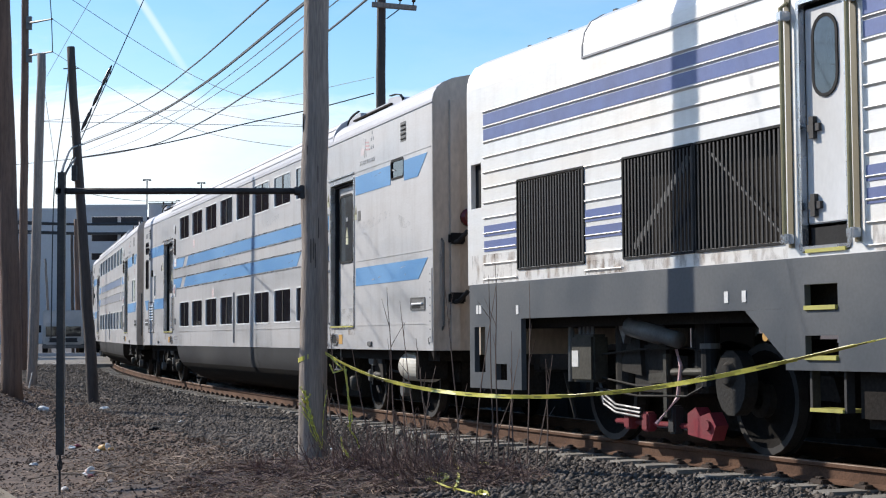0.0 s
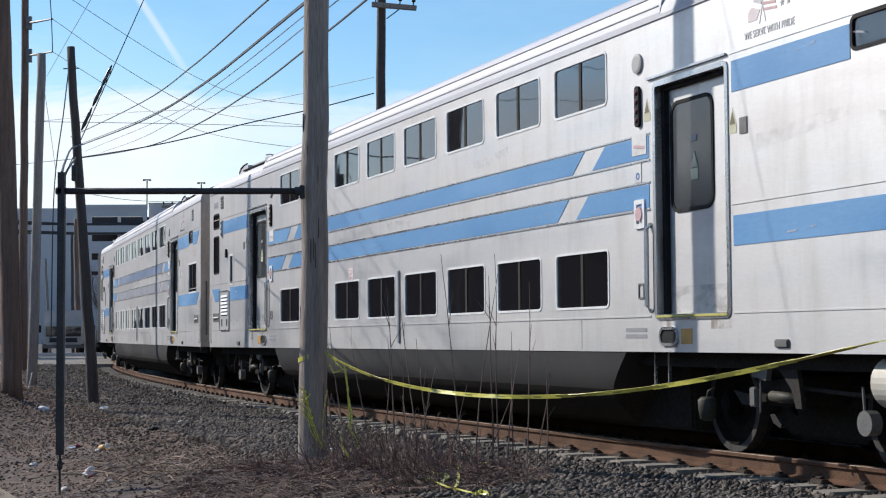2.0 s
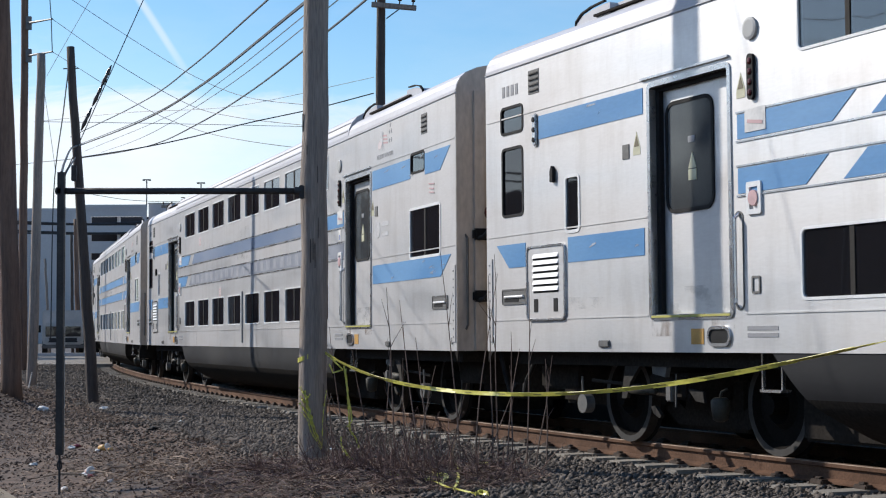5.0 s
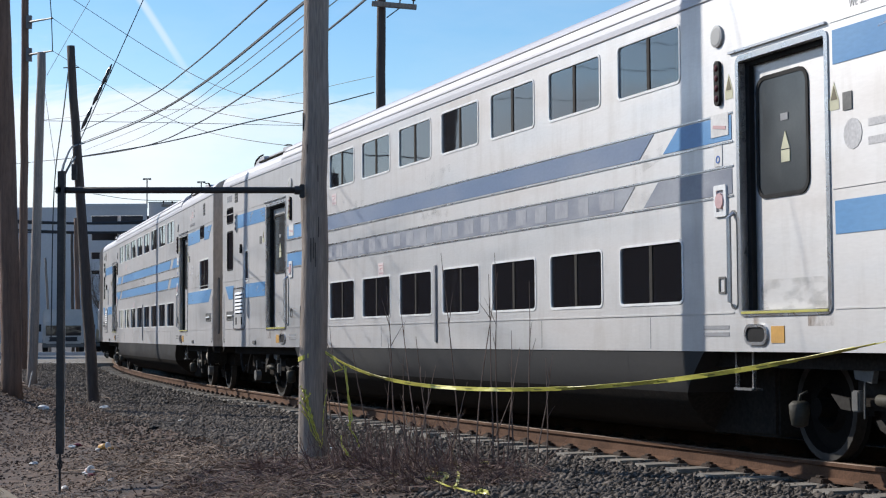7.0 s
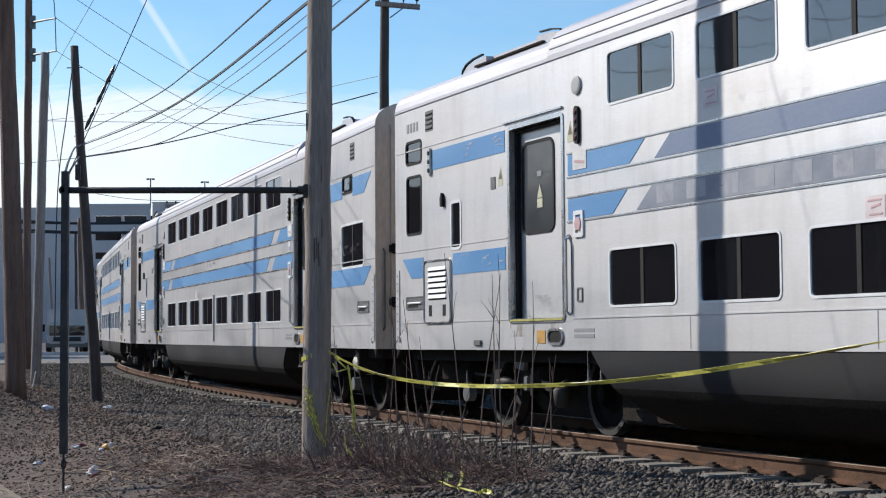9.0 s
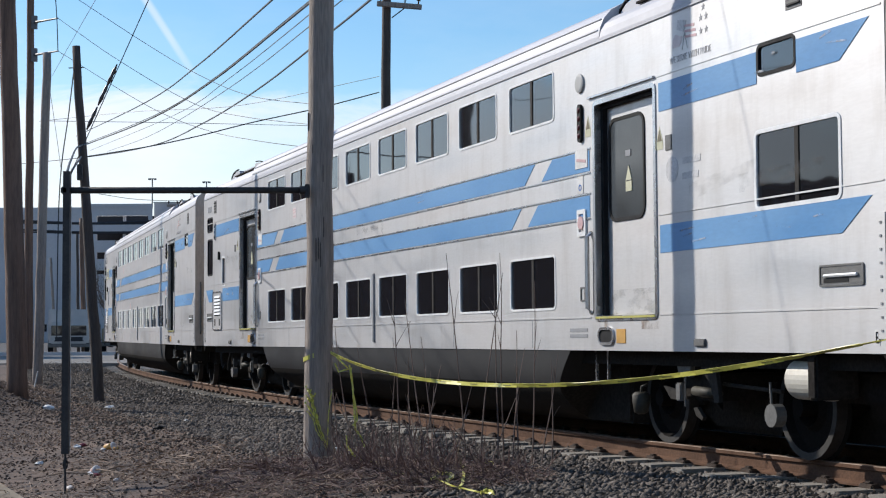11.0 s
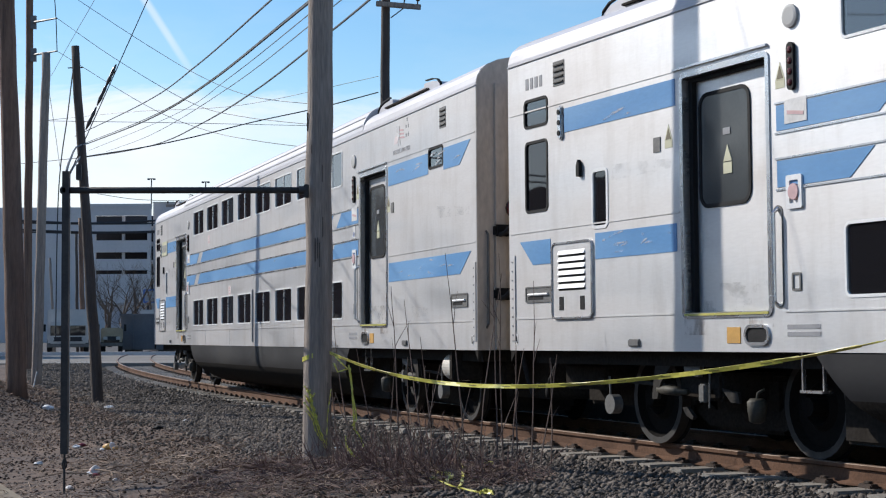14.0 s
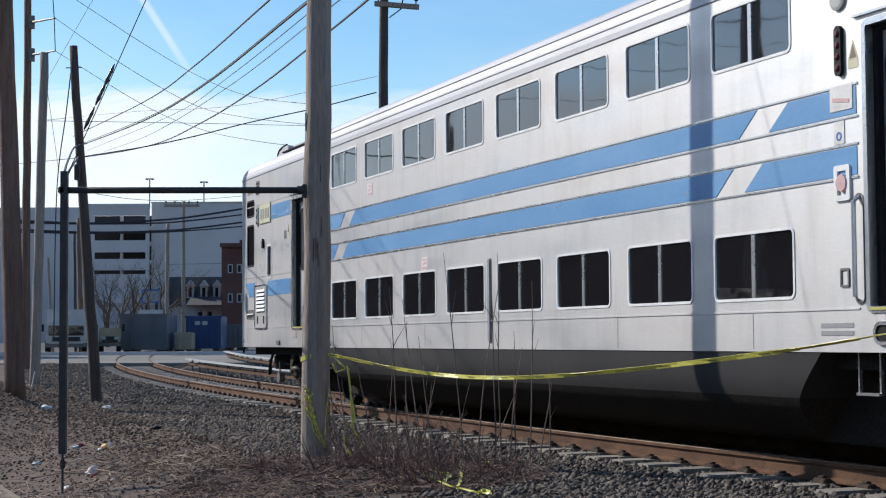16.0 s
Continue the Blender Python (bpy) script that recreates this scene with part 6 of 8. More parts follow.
pole("utility_pole", (-7.89, 30.00, 0.30), (-8.21, 30.00, 8.94), 0.19, 0.145, "wood_brown", "thick brown wooden utility pole on the dirt bank")
p2 = pole("utility_pole", (-15.91, 62.00, -0.17), (-15.93, 62.00, 15.06), 0.17, 0.13, "wood_brown", "tall brown wooden utility pole with standoff arms")
p3 = pole("utility_pole", (-11.28, 45.00, -0.05), (-11.09, 45.00, 8.80), 0.14, 0.115, "wood_gray", "short gray wooden pole leaning slightly")
lean = pole("utility_pole", (-7.07, 33.20, -0.46), (-7.60, 33.20, 6.93), 0.122, 0.08, "wood_dark", "dark leaning wooden pole beside the ballast")
back_pole = pole("utility_pole", (-1.98, 50.00, 0.15), (-1.85, 50.00, 12.50), 0.17, 0.13, "wood_dark", "dark wooden utility pole with a crossarm behind the train")
pole("utility_pole", (-20.02, 125.00, -0.10), (-20.07, 125.00, 10.87), 0.16, 0.12, "wood_gray", "distant gray utility pole with a crossarm")
pole("utility_pole", (-20.12, 118.00, -0.02), (-20.08, 118.00, 8.70), 0.16, 0.13, "wood_gray", "distant bare gray pole")
pole("utility_pole", (-21.14, 95.00, -0.04), (-21.36, 95.00, 7.58), 0.16, 0.12, "wood_brown", "distant brown pole beyond the street")
pole("utility_pole", (-22.60, 100.00, -0.10), (-22.72, 100.00, 6.98), 0.10, 0.08, "wood_dark", "distant thin dark pole beyond the street")
pole("utility_pole", (-24.02, 100.00, 0.18), (-24.33, 100.00, 5.50), 0.09, 0.07, "wood_gray", "distant thin pole beyond the street")


def crossarm(owner, a, b, r, ins, brace=None):
    a, b = Vector(a), Vector(b)
    d = (b - a)
    arm = part("crossarm", box(B(), 0, d.length, -r, r, -r, r, 0.01), "wood_gray", owner, m=Matrix.Translation(a) @ d.to_track_quat("X", "Z").to_matrix().to_4x4())
    for u in ins:
        shared("insulator", kit("insulator", lambda bm: tube(bm, [(0, 0, 0), (0, 0, 0.10), (0, 0, 0.11), (0, 0, 0.16), (0, 0, 0.17), (0, 0, 0.24), (0, 0, 0.27)], [0.02, 0.02, 0.06, 0.055, 0.07, 0.06, 0.02], 10), "porcelain", True), arm, m=pose(d.length * u, 0, r))
    if brace:
        part("brace", tube(B(), brace, 0.018, 6), "dark_iron", owner)


crossarm(back_pole, (-2.15, 49.70, 11.07), (-0.78, 49.70, 10.95), 0.075, (0.08, 0.62, 0.92), ((-1.70, 49.75, 10.64), (-1.32, 49.65, 10.90)))
far = [o for o in scene.objects if o.name.startswith("utility_pole") and "crossarm" in o.get("label", "") and "distant" in o.get("label", "")][0]
crossarm(far, (-21.48, 124.70, 10.51), (-18.81, 124.70, 10.50), 0.10, (0.05, 0.3, 0.7, 0.95))
for py, qy in ((41, 34), (99, 92)):
    for own, a, b in ((p2, ((-15.73, 61.80, 12.82), (-15.72, 61.80, 11.57))[py > 50], ((-14.40, 60.00, 12.63), (-14.39, 60.00, 11.41))[py > 50]),):
        part("standoff_arm", tube(B(), [a, b], [0.05, 0.03], 8), "iron", own)
        part("base_plate", box(B(), -0.10, 0.10, -0.06, 0.10, -0.25, 0.25), "iron", own, m=pose(*a))
part("step_bolt", tube(B(), [(-7.74, 33.20, 6.48), (-7.42, 33.20, 6.49)], 0.012, 6), "dark_iron", lean)
part("cutout_box", box(B(), -0.05, 0.05, -0.06, 0.06, -0.16, 0.16, 0.01), "dark_iron", lean, m=pose(*(-7.45, 32.99, 4.32)))

# ---- sidewalk guy: strut from the pole to the guarded guy wire, anchor rod ----
post_top, post_low, anchor = Vector((-3.83, 16.40, 2.74)), Vector((-3.83, 16.40, -0.09)), Vector((-3.83, 16.40, -0.41))
guy = thing("guy_guard", "dark steel channel guarding a guy wire over its anchor rod", "guy guard")
bm = prism(B(), [(-0.035, 0.03), (-0.035, -0.035), (0.035, -0.035), (0.035, 0.03), (0.028, 0.03), (0.028, -0.028), (-0.028, -0.028), (-0.028, 0.03)], "z", 0, (post_top - post_low).length)
part("channel", bm, "dark_iron", guy, m=Matrix.Translation(post_low) @ (post_top - post_low).to_track_quat("Z", "Y").to_matrix().to_4x4() @ pose(0, 0, 0, 0, 0, 180))
# white strip that paints the sunlit edge of the channel
part("edge_strip", box(B(), -0.038, -0.026, -0.039, -0.034, 0.02, (post_top - post_low).length - 0.35), "paper", guy, "pale strip painted as the sunlit edge", m=Matrix.Translation(post_low) @ (post_top - post_low).to_track_quat("Z", "Y").to_matrix().to_4x4())
part("anchor_rod", tube(B(), [post_low + Vector((0, 0, 0.35)), post_low - Vector((0, 0, 0.02)), anchor - Vector((0, 0, 0.3))], 0.012, 8), "dark_iron", guy)
part("anchor_eye", tube(B(), [post_low + Vector((0.022 * math.cos(a), 0, -0.10 + 0.05 * math.sin(a))) for a in np.linspace(0, 6.283, 13)], 0.008, 6), "dark_iron", guy)
strut = thing("guy_strut", "dark horizontal steel pipe between pole and guy wire", "strut")
sa, sb = Vector((-3.86, 16.40, 2.55)), Vector((-1.46, 16.87, 2.58))
part("pipe", tube(B(), [sa, sb], 0.033, 12), "dark_iron", strut, smooth=True)
part("collar", tube(B(), [sa.lerp(sb, 0.97), sb], 0.045, 12), "dark_iron", strut)
part("pole_plate", box(B(), -0.02, 0.03, -0.04, 0.04, -0.08, 0.06, 0.008), "dark_iron", strut, m=pose(*sb))
part("wire_clamp", box(B(), -0.03, 0.04, -0.035, 0.035, -0.035, 0.035, 0.01), "dark_iron", strut, m=pose(*sa))


# ---- wires ----
def wire(pts, r, label, mat="wire", n=18, category="wire", group="overhead wires"):
    """A wire through three or more points, smoothly bent."""
    pts = [Vector(p) for p in pts]
    out = []
    for i in range(len(pts) - 1):
        p1, p2_ = pts[i], pts[i + 1]
        p0 = pts[i - 1] if i else p1 * 2 - p2_
        p3_ = pts[i + 2] if i + 2 < len(pts) else p2_ * 2 - p1
        for k in range(n):
            f = k / n
            out.append(p1 + 0.5 * f * (p2_ - p0 + f * (2 * p0 - 5 * p1 + 4 * p2_ - p3_ + f * (3 * (p1 - p2_) + p3_ - p0))))
    out.append(pts[-1])
    return tagged(part("wire", tube(B(), out, r, 5), mat), label, category, group)


guy_hi = main_base.lerp(main_top, 0.90)
gw = wire([post_top - Vector((0, 0, 0.1)), post_top.lerp(guy_hi, 0.5), guy_hi], 0.005, "steel guy wire with strain insulators", n=6)
gd = (guy_hi - post_top)
for u in (0.092, 0.134, 0.166):
    c = post_top + gd * u
    shared("strain_insulator", kit("strain_insulator", lambda bm: tube(bm, [(0, 0, -0.13), (0, 0, -0.09), (0, 0, -0.05), (0, 0, 0), (0, 0, 0.05), (0, 0, 0.09), (0, 0, 0.13)], [0.006, 0.014, 0.022, 0.016, 0.020, 0.013, 0.006], 10), "porcelain", True), gw, m=Matrix.Translation(c) @ gd.to_track_quat("Z", "Y").to_matrix().to_4x4())
wire([(-4.42, 42.00, 9.74), (-9.70, 63.00, 11.32), (-15.55, 84.00, 12.84), (-28.77, 126.00, 16.03)], 0.029, "thin black overhead cable between poles", n=10)
wire([(-3.18, 38.43, 8.91), (-8.64, 58.80, 9.99), (-13.99, 75.60, 10.80), (-24.93, 109.20, 13.24)], 0.034, "thick black overhead cable", n=10)
wire([(-3.02, 39.06, 9.26), (-8.75, 59.85, 10.23), (-14.24, 77.70, 11.21), (-25.89, 113.40, 13.79)], 0.018, "thin overhead cable beside a thick one", n=10)
wire([(-2.29, 36.00, 8.72), (-7.54, 56.70, 9.91), (-13.38, 79.80, 11.61), (-27.67, 126.00, 14.92)], 0.014, "pale thin overhead wire", "wire_thin", n=10)
wire([(-2.10, 36.00, 8.60), (-7.54, 56.70, 9.57), (-15.25, 84.00, 11.14), (-26.36, 126.00, 14.83)], 0.014, "pale thin overhead wire", "wire_thin", n=10)
wire([(-1.40, 31.50, 7.59), (-2.66, 37.80, 8.07), (-5.83, 50.40, 8.58), (-9.47, 63.00, 9.08), (-14.43, 79.80, 10.12), (-23.05, 105.00, 12.23), (-38.64, 147.00, 16.02)], 0.026, "black overhead cable sagging to the far poles", n=8)
wire([(-2.10, 50.00, 8.38), (-3.87, 50.00, 7.92), (-5.83, 49.00, 7.35), (-7.38, 48.00, 6.81), (-8.69, 47.00, 6.39), (-10.19, 45.00, 5.87)], 0.018, "overhead cable sagging to the pole behind the train", n=8)
wire([(-14.05, 60.00, 13.59), (-10.74, 58.00, 11.30), (-8.42, 56.00, 9.80), (-6.43, 54.00, 8.83), (-3.95, 51.00, 8.13)], 0.011, "pale thin overhead conductor wire", "wire_thin", n=8)
wire([(-14.40, 60.00, 12.63), (-11.75, 58.00, 10.73), (-8.81, 56.00, 8.92), (-6.81, 54.00, 8.17), (-3.95, 51.00, 7.48)], 0.011, "pale thin overhead conductor wire", "wire_thin", n=8)
wire([(-14.39, 60.00, 11.41), (-10.55, 57.00, 8.97), (-8.27, 55.00, 7.88), (-6.31, 53.00, 7.26), (-3.95, 51.00, 6.74)], 0.011, "pale thin overhead conductor wire", "wire_thin", n=8)
wire([(-14.51, 60.00, 13.55), (-14.44, 60.00, 12.63), (-14.39, 60.00, 11.41)], 0.018, "vertical jumper wire between standoff arms", n=4)
wire([(-10.75, 50.00, 11.45), (-12.68, 55.00, 10.97), (-14.83, 61.00, 10.66)], 0.009, "pale thin overhead wire", "wire_thin", n=6)
wire([(-11.01, 45.00, 6.90), (-8.05, 48.00, 7.21), (-3.95, 51.00, 7.47)], 0.008, "pale thin level wire overhead", "wire_thin", n=8)
wire([(-15.56, 62.00, 9.06), (-11.13, 58.00, 8.88), (-6.81, 54.00, 8.55), (-2.10, 50.00, 8.87)], 0.009, "pale thin level wire overhead", "wire_thin", n=8)
wire([(-7.63, 33.20, 6.48), (-7.73, 33.20, 5.57), (-7.91, 33.20, 3.96), (-7.95, 33.20, 0.97)], 0.012, "loose wire hanging by the leaning pole", n=8)
wire([(-11.08, 45.00, 8.25), (-11.06, 46.00, 6.64), (-11.16, 47.00, 5.77)], 0.007, "loose wire by the short pole", "wire_thin", n=6)
wire([(-3.83, 16.40, 2.74), (-4.63, 20.00, 3.22), (-6.36, 28.00, 4.28), (-7.47, 34.00, 5.03)], 0.014, "cable looping from the guard to the leaning pole", n=6)
wire([(-3.84, 16.50, 2.68), (-4.37, 19.00, 3.02), (-6.08, 27.00, 4.00)], 0.014, "cable looping to the leaning pole", n=6)
wire([(-19.28, 90.00, 8.58), (-17.88, 95.00, 8.65), (-17.28, 110.00, 9.78), (-12.81, 118.00, 10.84)], 0.017, "distant thin sagging wire", "wire_thin", n=8)
wire([(-24.31, 92.00, 7.26), (-21.05, 96.00, 7.34), (-17.78, 100.00, 7.76), (-15.79, 104.00, 8.30), (-11.56, 110.00, 9.53)], 0.065, "thick distant cable over the street", n=8)
wire([(-24.31, 92.00, 7.13), (-21.05, 96.00, 7.31), (-17.78, 100.00, 7.59), (-15.79, 104.00, 8.05), (-11.56, 110.00, 9.04)], 0.05, "thick distant cable over the street", n=8)
wire([(-24.31, 92.00, 6.75), (-21.05, 96.00, 6.81), (-17.78, 100.00, 7.10), (-15.79, 104.00, 7.54), (-11.56, 110.00, 8.54)], 0.06, "thick distant cable over the street", n=8)
wire([(-24.31, 92.00, 6.62), (-21.05, 96.00, 6.75), (-17.77, 100.00, 7.03), (-15.79, 104.00, 7.40), (-11.56, 110.00, 8.16)], 0.045, "thick distant cable over the street", n=8)
wire([(-20.11, 118.00, 5.76), (-19.64, 128.00, 6.18), (-18.58, 140.00, 6.69)], 0.017, "distant thin wire between poles", "wire_thin", n=6)
wire([(-11.03, 44.00, 0.01), (-9.13, 36.00, -0.28), (-8.42, 33.00, -0.34)], 0.02, "guy rod of the short pole", n=4)

for z, r in ((8.5, 0.009), (8.1, 0.009), (7.7, 0.007), (7.3, 0.011), (6.85, 0.007), (6.4, 0.008), (5.8, 0.006)):     # the lines that run on along the street
    wire([(-8.02 - 0.037 * z, 30.0, z), (-12.0, 22.5, z - 0.35), (-15.0, 11.0, z - 0.45), (-19.0, -12.0, z)], r, "overhead line running along the street", n=8)


# ---- buildings beyond the lot ----
def garage():
    g = thing("parking_garage", "pale gray concrete parking garage with dark open slots", "building")
    y = 175.0
    k = y / 2896
    xx = lambda px: (px - 784) * k
    zz = lambda py: 1.16 + (581 - py) * k
    slots = [(xx(160), xx(252), zz(b), zz(a)) for a, b in ((381, 397), (412, 425), (446, 458), (478, 485))]
    slots += [(xx(-40), xx(40), zz(b), zz(a)) for a, b in ((389, 394), (405, 413), (422, 432), (453, 460), (483, 490))]
    part("front_wall", wall(B(), xx(-60), xx(258), -0.5, zz(366), slots, y, y + 0.5), "concrete", g)
    part("parapet", box(B(), xx(150), xx(258), y - 0.1, y + 0.4, zz(366), zz(360)), "concrete", g)
    # upright near-black sheet that stands for the shade inside the slots
    part("deck", box(B(), xx(-60), xx(258), y + 6, y + 6.3, -0.5, zz(375)), "slot", g)
    part("blank_wall", box(B(), xx(258), xx(560), y + 1.5, y + 2.5, -0.5, zz(357)), "concrete", g, "plain pale gray wall of the garage")
    part("coping", box(B(), xx(257), xx(560), y + 1.4, y + 2.6, zz(357), zz(355)), "trim", g)
    part("stair_tower", box(B(), xx(-60), xx(30), y - 1, y + 1, -0.5, zz(374)), "concrete", g)
    for a, b in ((381, 397), (412, 425), (446, 458), (478, 485)):
        part("floor_slab", box(B(), xx(160), xx(252), y + 0.5, y + 6, zz(b) - 0.35, zz(b)), "concrete", g)
        part("column", box(B(), xx(205), xx(209), y + 0.6, y + 1.2, zz(b), zz(a)), "concrete", g)
    for px, py in ((250, 312), (348, 318)):
        lamp = thing("lamp_post", "twin-headed lamp post on the garage roof", "lamp post", group="roof lamps")
        part("mast", tube(B(), [(xx(px), y + 3, zz(365)), (xx(px), y + 3, zz(py))], 0.07, 6), "iron", lamp)
        part("arm", box(B(), xx(px - 6), xx(px + 6), y + 2.9, y + 3.1, zz(py), zz(py - 1.5)), "iron", lamp)
        part("lamp_head", box(B(), xx(px - 7), xx(px - 3), y + 2.8, y + 3.2, zz(py + 1.2), zz(py - 1.5)), "iron", lamp)
        part("lamp_head", box(B(), xx(px + 3), xx(px + 7), y + 2.8, y + 3.2, zz(py + 1.2), zz(py - 1.5)), "iron", lamp)


def mansard_house():
    h = thing("row_house", "low building with a slate mansard roof and white dormers", "building")
    y = 150.0
    k = y / 2896
    xx = lambda px: (px - 784) * k
    zz = lambda py: 1.16 + (581 - py) * k
    part("wall", wall(B(), xx(180), xx(470), -0.4, zz(540), [(xx(a), xx(a + 8), zz(570), zz(552)) for a in (345, 362, 395, 410)], y, y + 8), "concrete", h)
    part("roof", prism(B(), [(y - 0.4, zz(541)), (y + 0.8, zz(490)), (y + 7.5, zz(490)), (y + 8.4, zz(541))], "x", xx(292), xx(470)), "slate", h, "dark slate mansard roof")
    part("porch_roof", prism(B(), [(y - 3.5, zz(541)), (y - 0.4, zz(525)), (y, zz(541))], "x", xx(335), xx(470)), "slate", h)
    part("low_roof", box(B(), xx(180), xx(292), y - 0.3, y + 8.3, zz(541), zz(536)), "trim", h)
    for px in (333, 357, 380, 280):
        d = part("dormer", wall(B(), xx(px - 6), xx(px + 6), zz(528), zz(506), [(xx(px - 3), xx(px + 3), zz(526), zz(510))], y - 0.55, y + 0.3), "trim", h, "white dormer window")
        part("dormer_gable", prism(B(), [(xx(px - 8), zz(507)), (xx(px + 8), zz(507)), (xx(px), zz(496))], "y", y - 0.7, y + 0.5), "trim", d)
        part("pane", box(B(), xx(px - 3), xx(px + 3), y - 0.2, y - 0.1, zz(526), zz(510)), "slot", d)


def brick_house():
    h = thing("brick_building", "dark red brick building with tall windows", "building")
    y = 140.0
    k = y / 2896
    xx = lambda px: (px - 784) * k
    zz = lambda py: 1.16 + (581 - py) * k
    wins_ = [(xx(a), xx(a + 9), zz(b + 16), zz(b)) for a in (398, 414, 440, 460) for b in (468, 520)]
    part("wall", wall(B(), xx(387), xx(520), -0.4, zz(436), wins_, y, y + 0.5), "brick", h)
    part("side_wall", box(B(), xx(387), xx(388) + 0.3, y + 0.5, y + 9, -0.4, zz(436)), "brick", h)
    part("cornice", box(B(), xx(385), xx(521), y - 0.4, y + 0.6, zz(438), zz(431)), "brick", h)
    part("chimney", box(B(), xx(416), xx(421), y + 1, y + 2, zz(436), zz(424)), "brick", h)
    for a, b, c, d in wins_:
        w = part("window_frame", ring(B(), b - a, d - c, 0.03, 0.09, y - 0.03, y + 0.1, (a + b) / 2, (c + d) / 2), "trim", h)
        part("pane", box(B(), a, b, y + 0.2, y + 0.25, c, d), "slot", w)


garage()
mansard_house()
brick_house()


# ---- things on the lot ----
def boxy(name, label, category, px0, px1, py0, py1, y, depth, mat, ribs_=0):
    k = y / 2896
    x0, x1, z1 = (px0 - 784) * k, (px1 - 784) * k, 1.16 + (581 - py0) * k
    t = thing(name, label, category)
    part("body", box(B(), x0, x1, y, y + depth, -0.15, z1, 0.05), mat, t)
    for i in range(ribs_):
        xr = x0 + (i + 0.5) * (x1 - x0) / ribs_
        part("rib", box(B(), xr - 0.06, xr + 0.06, y - 0.08, y + 0.01, -0.1, z1 - 0.1), mat, t)
    part("top_rim", box(B(), x0 - 0.06, x1 + 0.06, y - 0.07, y + 0.05, z1 - 0.12, z1 + 0.03), mat, t)
    for u in (0.15, 0.85):
        part("skid", box(B(), x0 + (x1 - x0) * u - 0.2, x0 + (x1 - x0) * u + 0.2, y + 0.1, y + depth - 0.1, -0.30, -0.15), "dark_iron", t)
    return t


boxy("storage_container", "dark gray steel container on the lot", "container", 206, 290, 556, 606, 100, 4, "steelgray", 2)
d = boxy("dumpster", "dark blue steel dumpster with pale marks", "dumpster", 324, 386, 560, 603, 104, 3, "dumpblue", 6)
for px in (345, 358):
    part("mark", pane(B(), 0.35, 0.25, 0.08, 103.9, 103.93, (px - 784) * 104 / 2896, 1.16 + (581 - 572) * 104 / 2896), "trim", d)
boxy("crate", "tan crate standing by the dumpster", "crate", 305, 334, 589, 607, 101, 1.5, "cardboard", 2)
boxy("storage_container", "dark gray container beside the brick building", "container", 389, 425, 575, 603, 108, 3, "steelgray", 4)
sg = thing("billboard", "pale blue-white sign board on two legs", "sign")
sy = 135.0
part("board", box(B(), (248 - 784) * sy / 2896, (276 - 784) * sy / 2896, sy, sy + 0.2, 1.16 + (581 - 534) * sy / 2896, 1.16 + (581 - 514) * sy / 2896), "trim", sg)
part("board_frame", ring(B(), 33 * sy / 2896, 24 * sy / 2896, 0.05, 0.12, sy - 0.06, sy + 0.2, (262 - 784) * sy / 2896, 1.16 + (581 - 524) * sy / 2896), "signblue", sg)
for px in (253, 271):
    part("leg", box(B(), (px - 784) * sy / 2896 - 0.1, (px - 784) * sy / 2896 + 0.1, sy + 0.2, sy + 0.4, -0.4, 4.0), "dark_iron", sg)


def truck(name, label, x, y, z, w, length, h, mat, cab_first, turn):
    """A plain delivery truck: box body, cab with windows, bumper, lamps and wheels; x across, y along."""
    t = thing(name, label, "truck", pose(x, y, z, 0, 0, turn))
    part("body", box(B(), -w / 2, w / 2, 0.3 * length, length, 0.7, h, 0.06), mat, t)
    part("cab", box(B(), -w / 2 + 0.05, w / 2 - 0.05, 0.0, 0.29 * length, 0.5, h * 0.72, 0.15), mat, t)
    part("windscreen", box(B(), -w / 2 + 0.2, w / 2 - 0.2, -0.02, 0.02, h * 0.42, h * 0.64), "glass_dark", t)
    part("grille", box(B(), -w / 2 + 0.35, w / 2 - 0.35, -0.03, 0.02, 0.75, 1.0), "slot", t)
    part("bumper", box(B(), -w / 2, w / 2, -0.15, 0.05, 0.42, 0.62, 0.04), "dullgray", t)
    for s in (-1, 1):
        part("headlamp", box(B(), s * (w / 2 - 0.28) - 0.12, s * (w / 2 - 0.28) + 0.12, -0.04, 0.02, 0.8, 0.98), "trim", t)
        part("mirror", box(B(), s * (w / 2 + 0.12) - 0.07, s * (w / 2 + 0.12) + 0.07, 0.2, 0.28, 1.3, 1.7), "black", t)
        for q in (0.17, 0.8):
            wh = part("wheel", tube(B(), [(s * (w / 2 - 0.28), q * length, 0.42), (s * (w / 2 - 0.02), q * length, 0.42)], 0.42, 16), "black", t)
            part("hub", tube(B(), [(s * (w / 2 - 0.02), q * length, 0.42), (s * (w / 2), q * length, 0.42)], 0.2, 10), "dullgray", wh)


k90 = 90 / 2896
truck("box_truck", "dull white box truck parked beyond the street", (105 - 784) * k90, 91.0, -0.30, 2.3, 6.0, 2.55, "truckwhite", True, 13)
truck("flatbed_truck", "old tan and dark truck parked by the container", (190 - 784) * 96 / 2896, 96.0, -0.30, 1.3, 4.0, 1.5, "cardboard", True, 11.5)
truck("parked_van", "white van parked behind the dark containers", (262 - 784) * 112 / 2896, 112.0, -0.30, 1.7, 4.5, 2.75, "truckwhite", True, 10)
truck("dark_truck", "dark truck parked at the far street corner", -27.5, 88.6, -0.30, 2.4, 5.0, 2.0, "steelgray", True, 20)


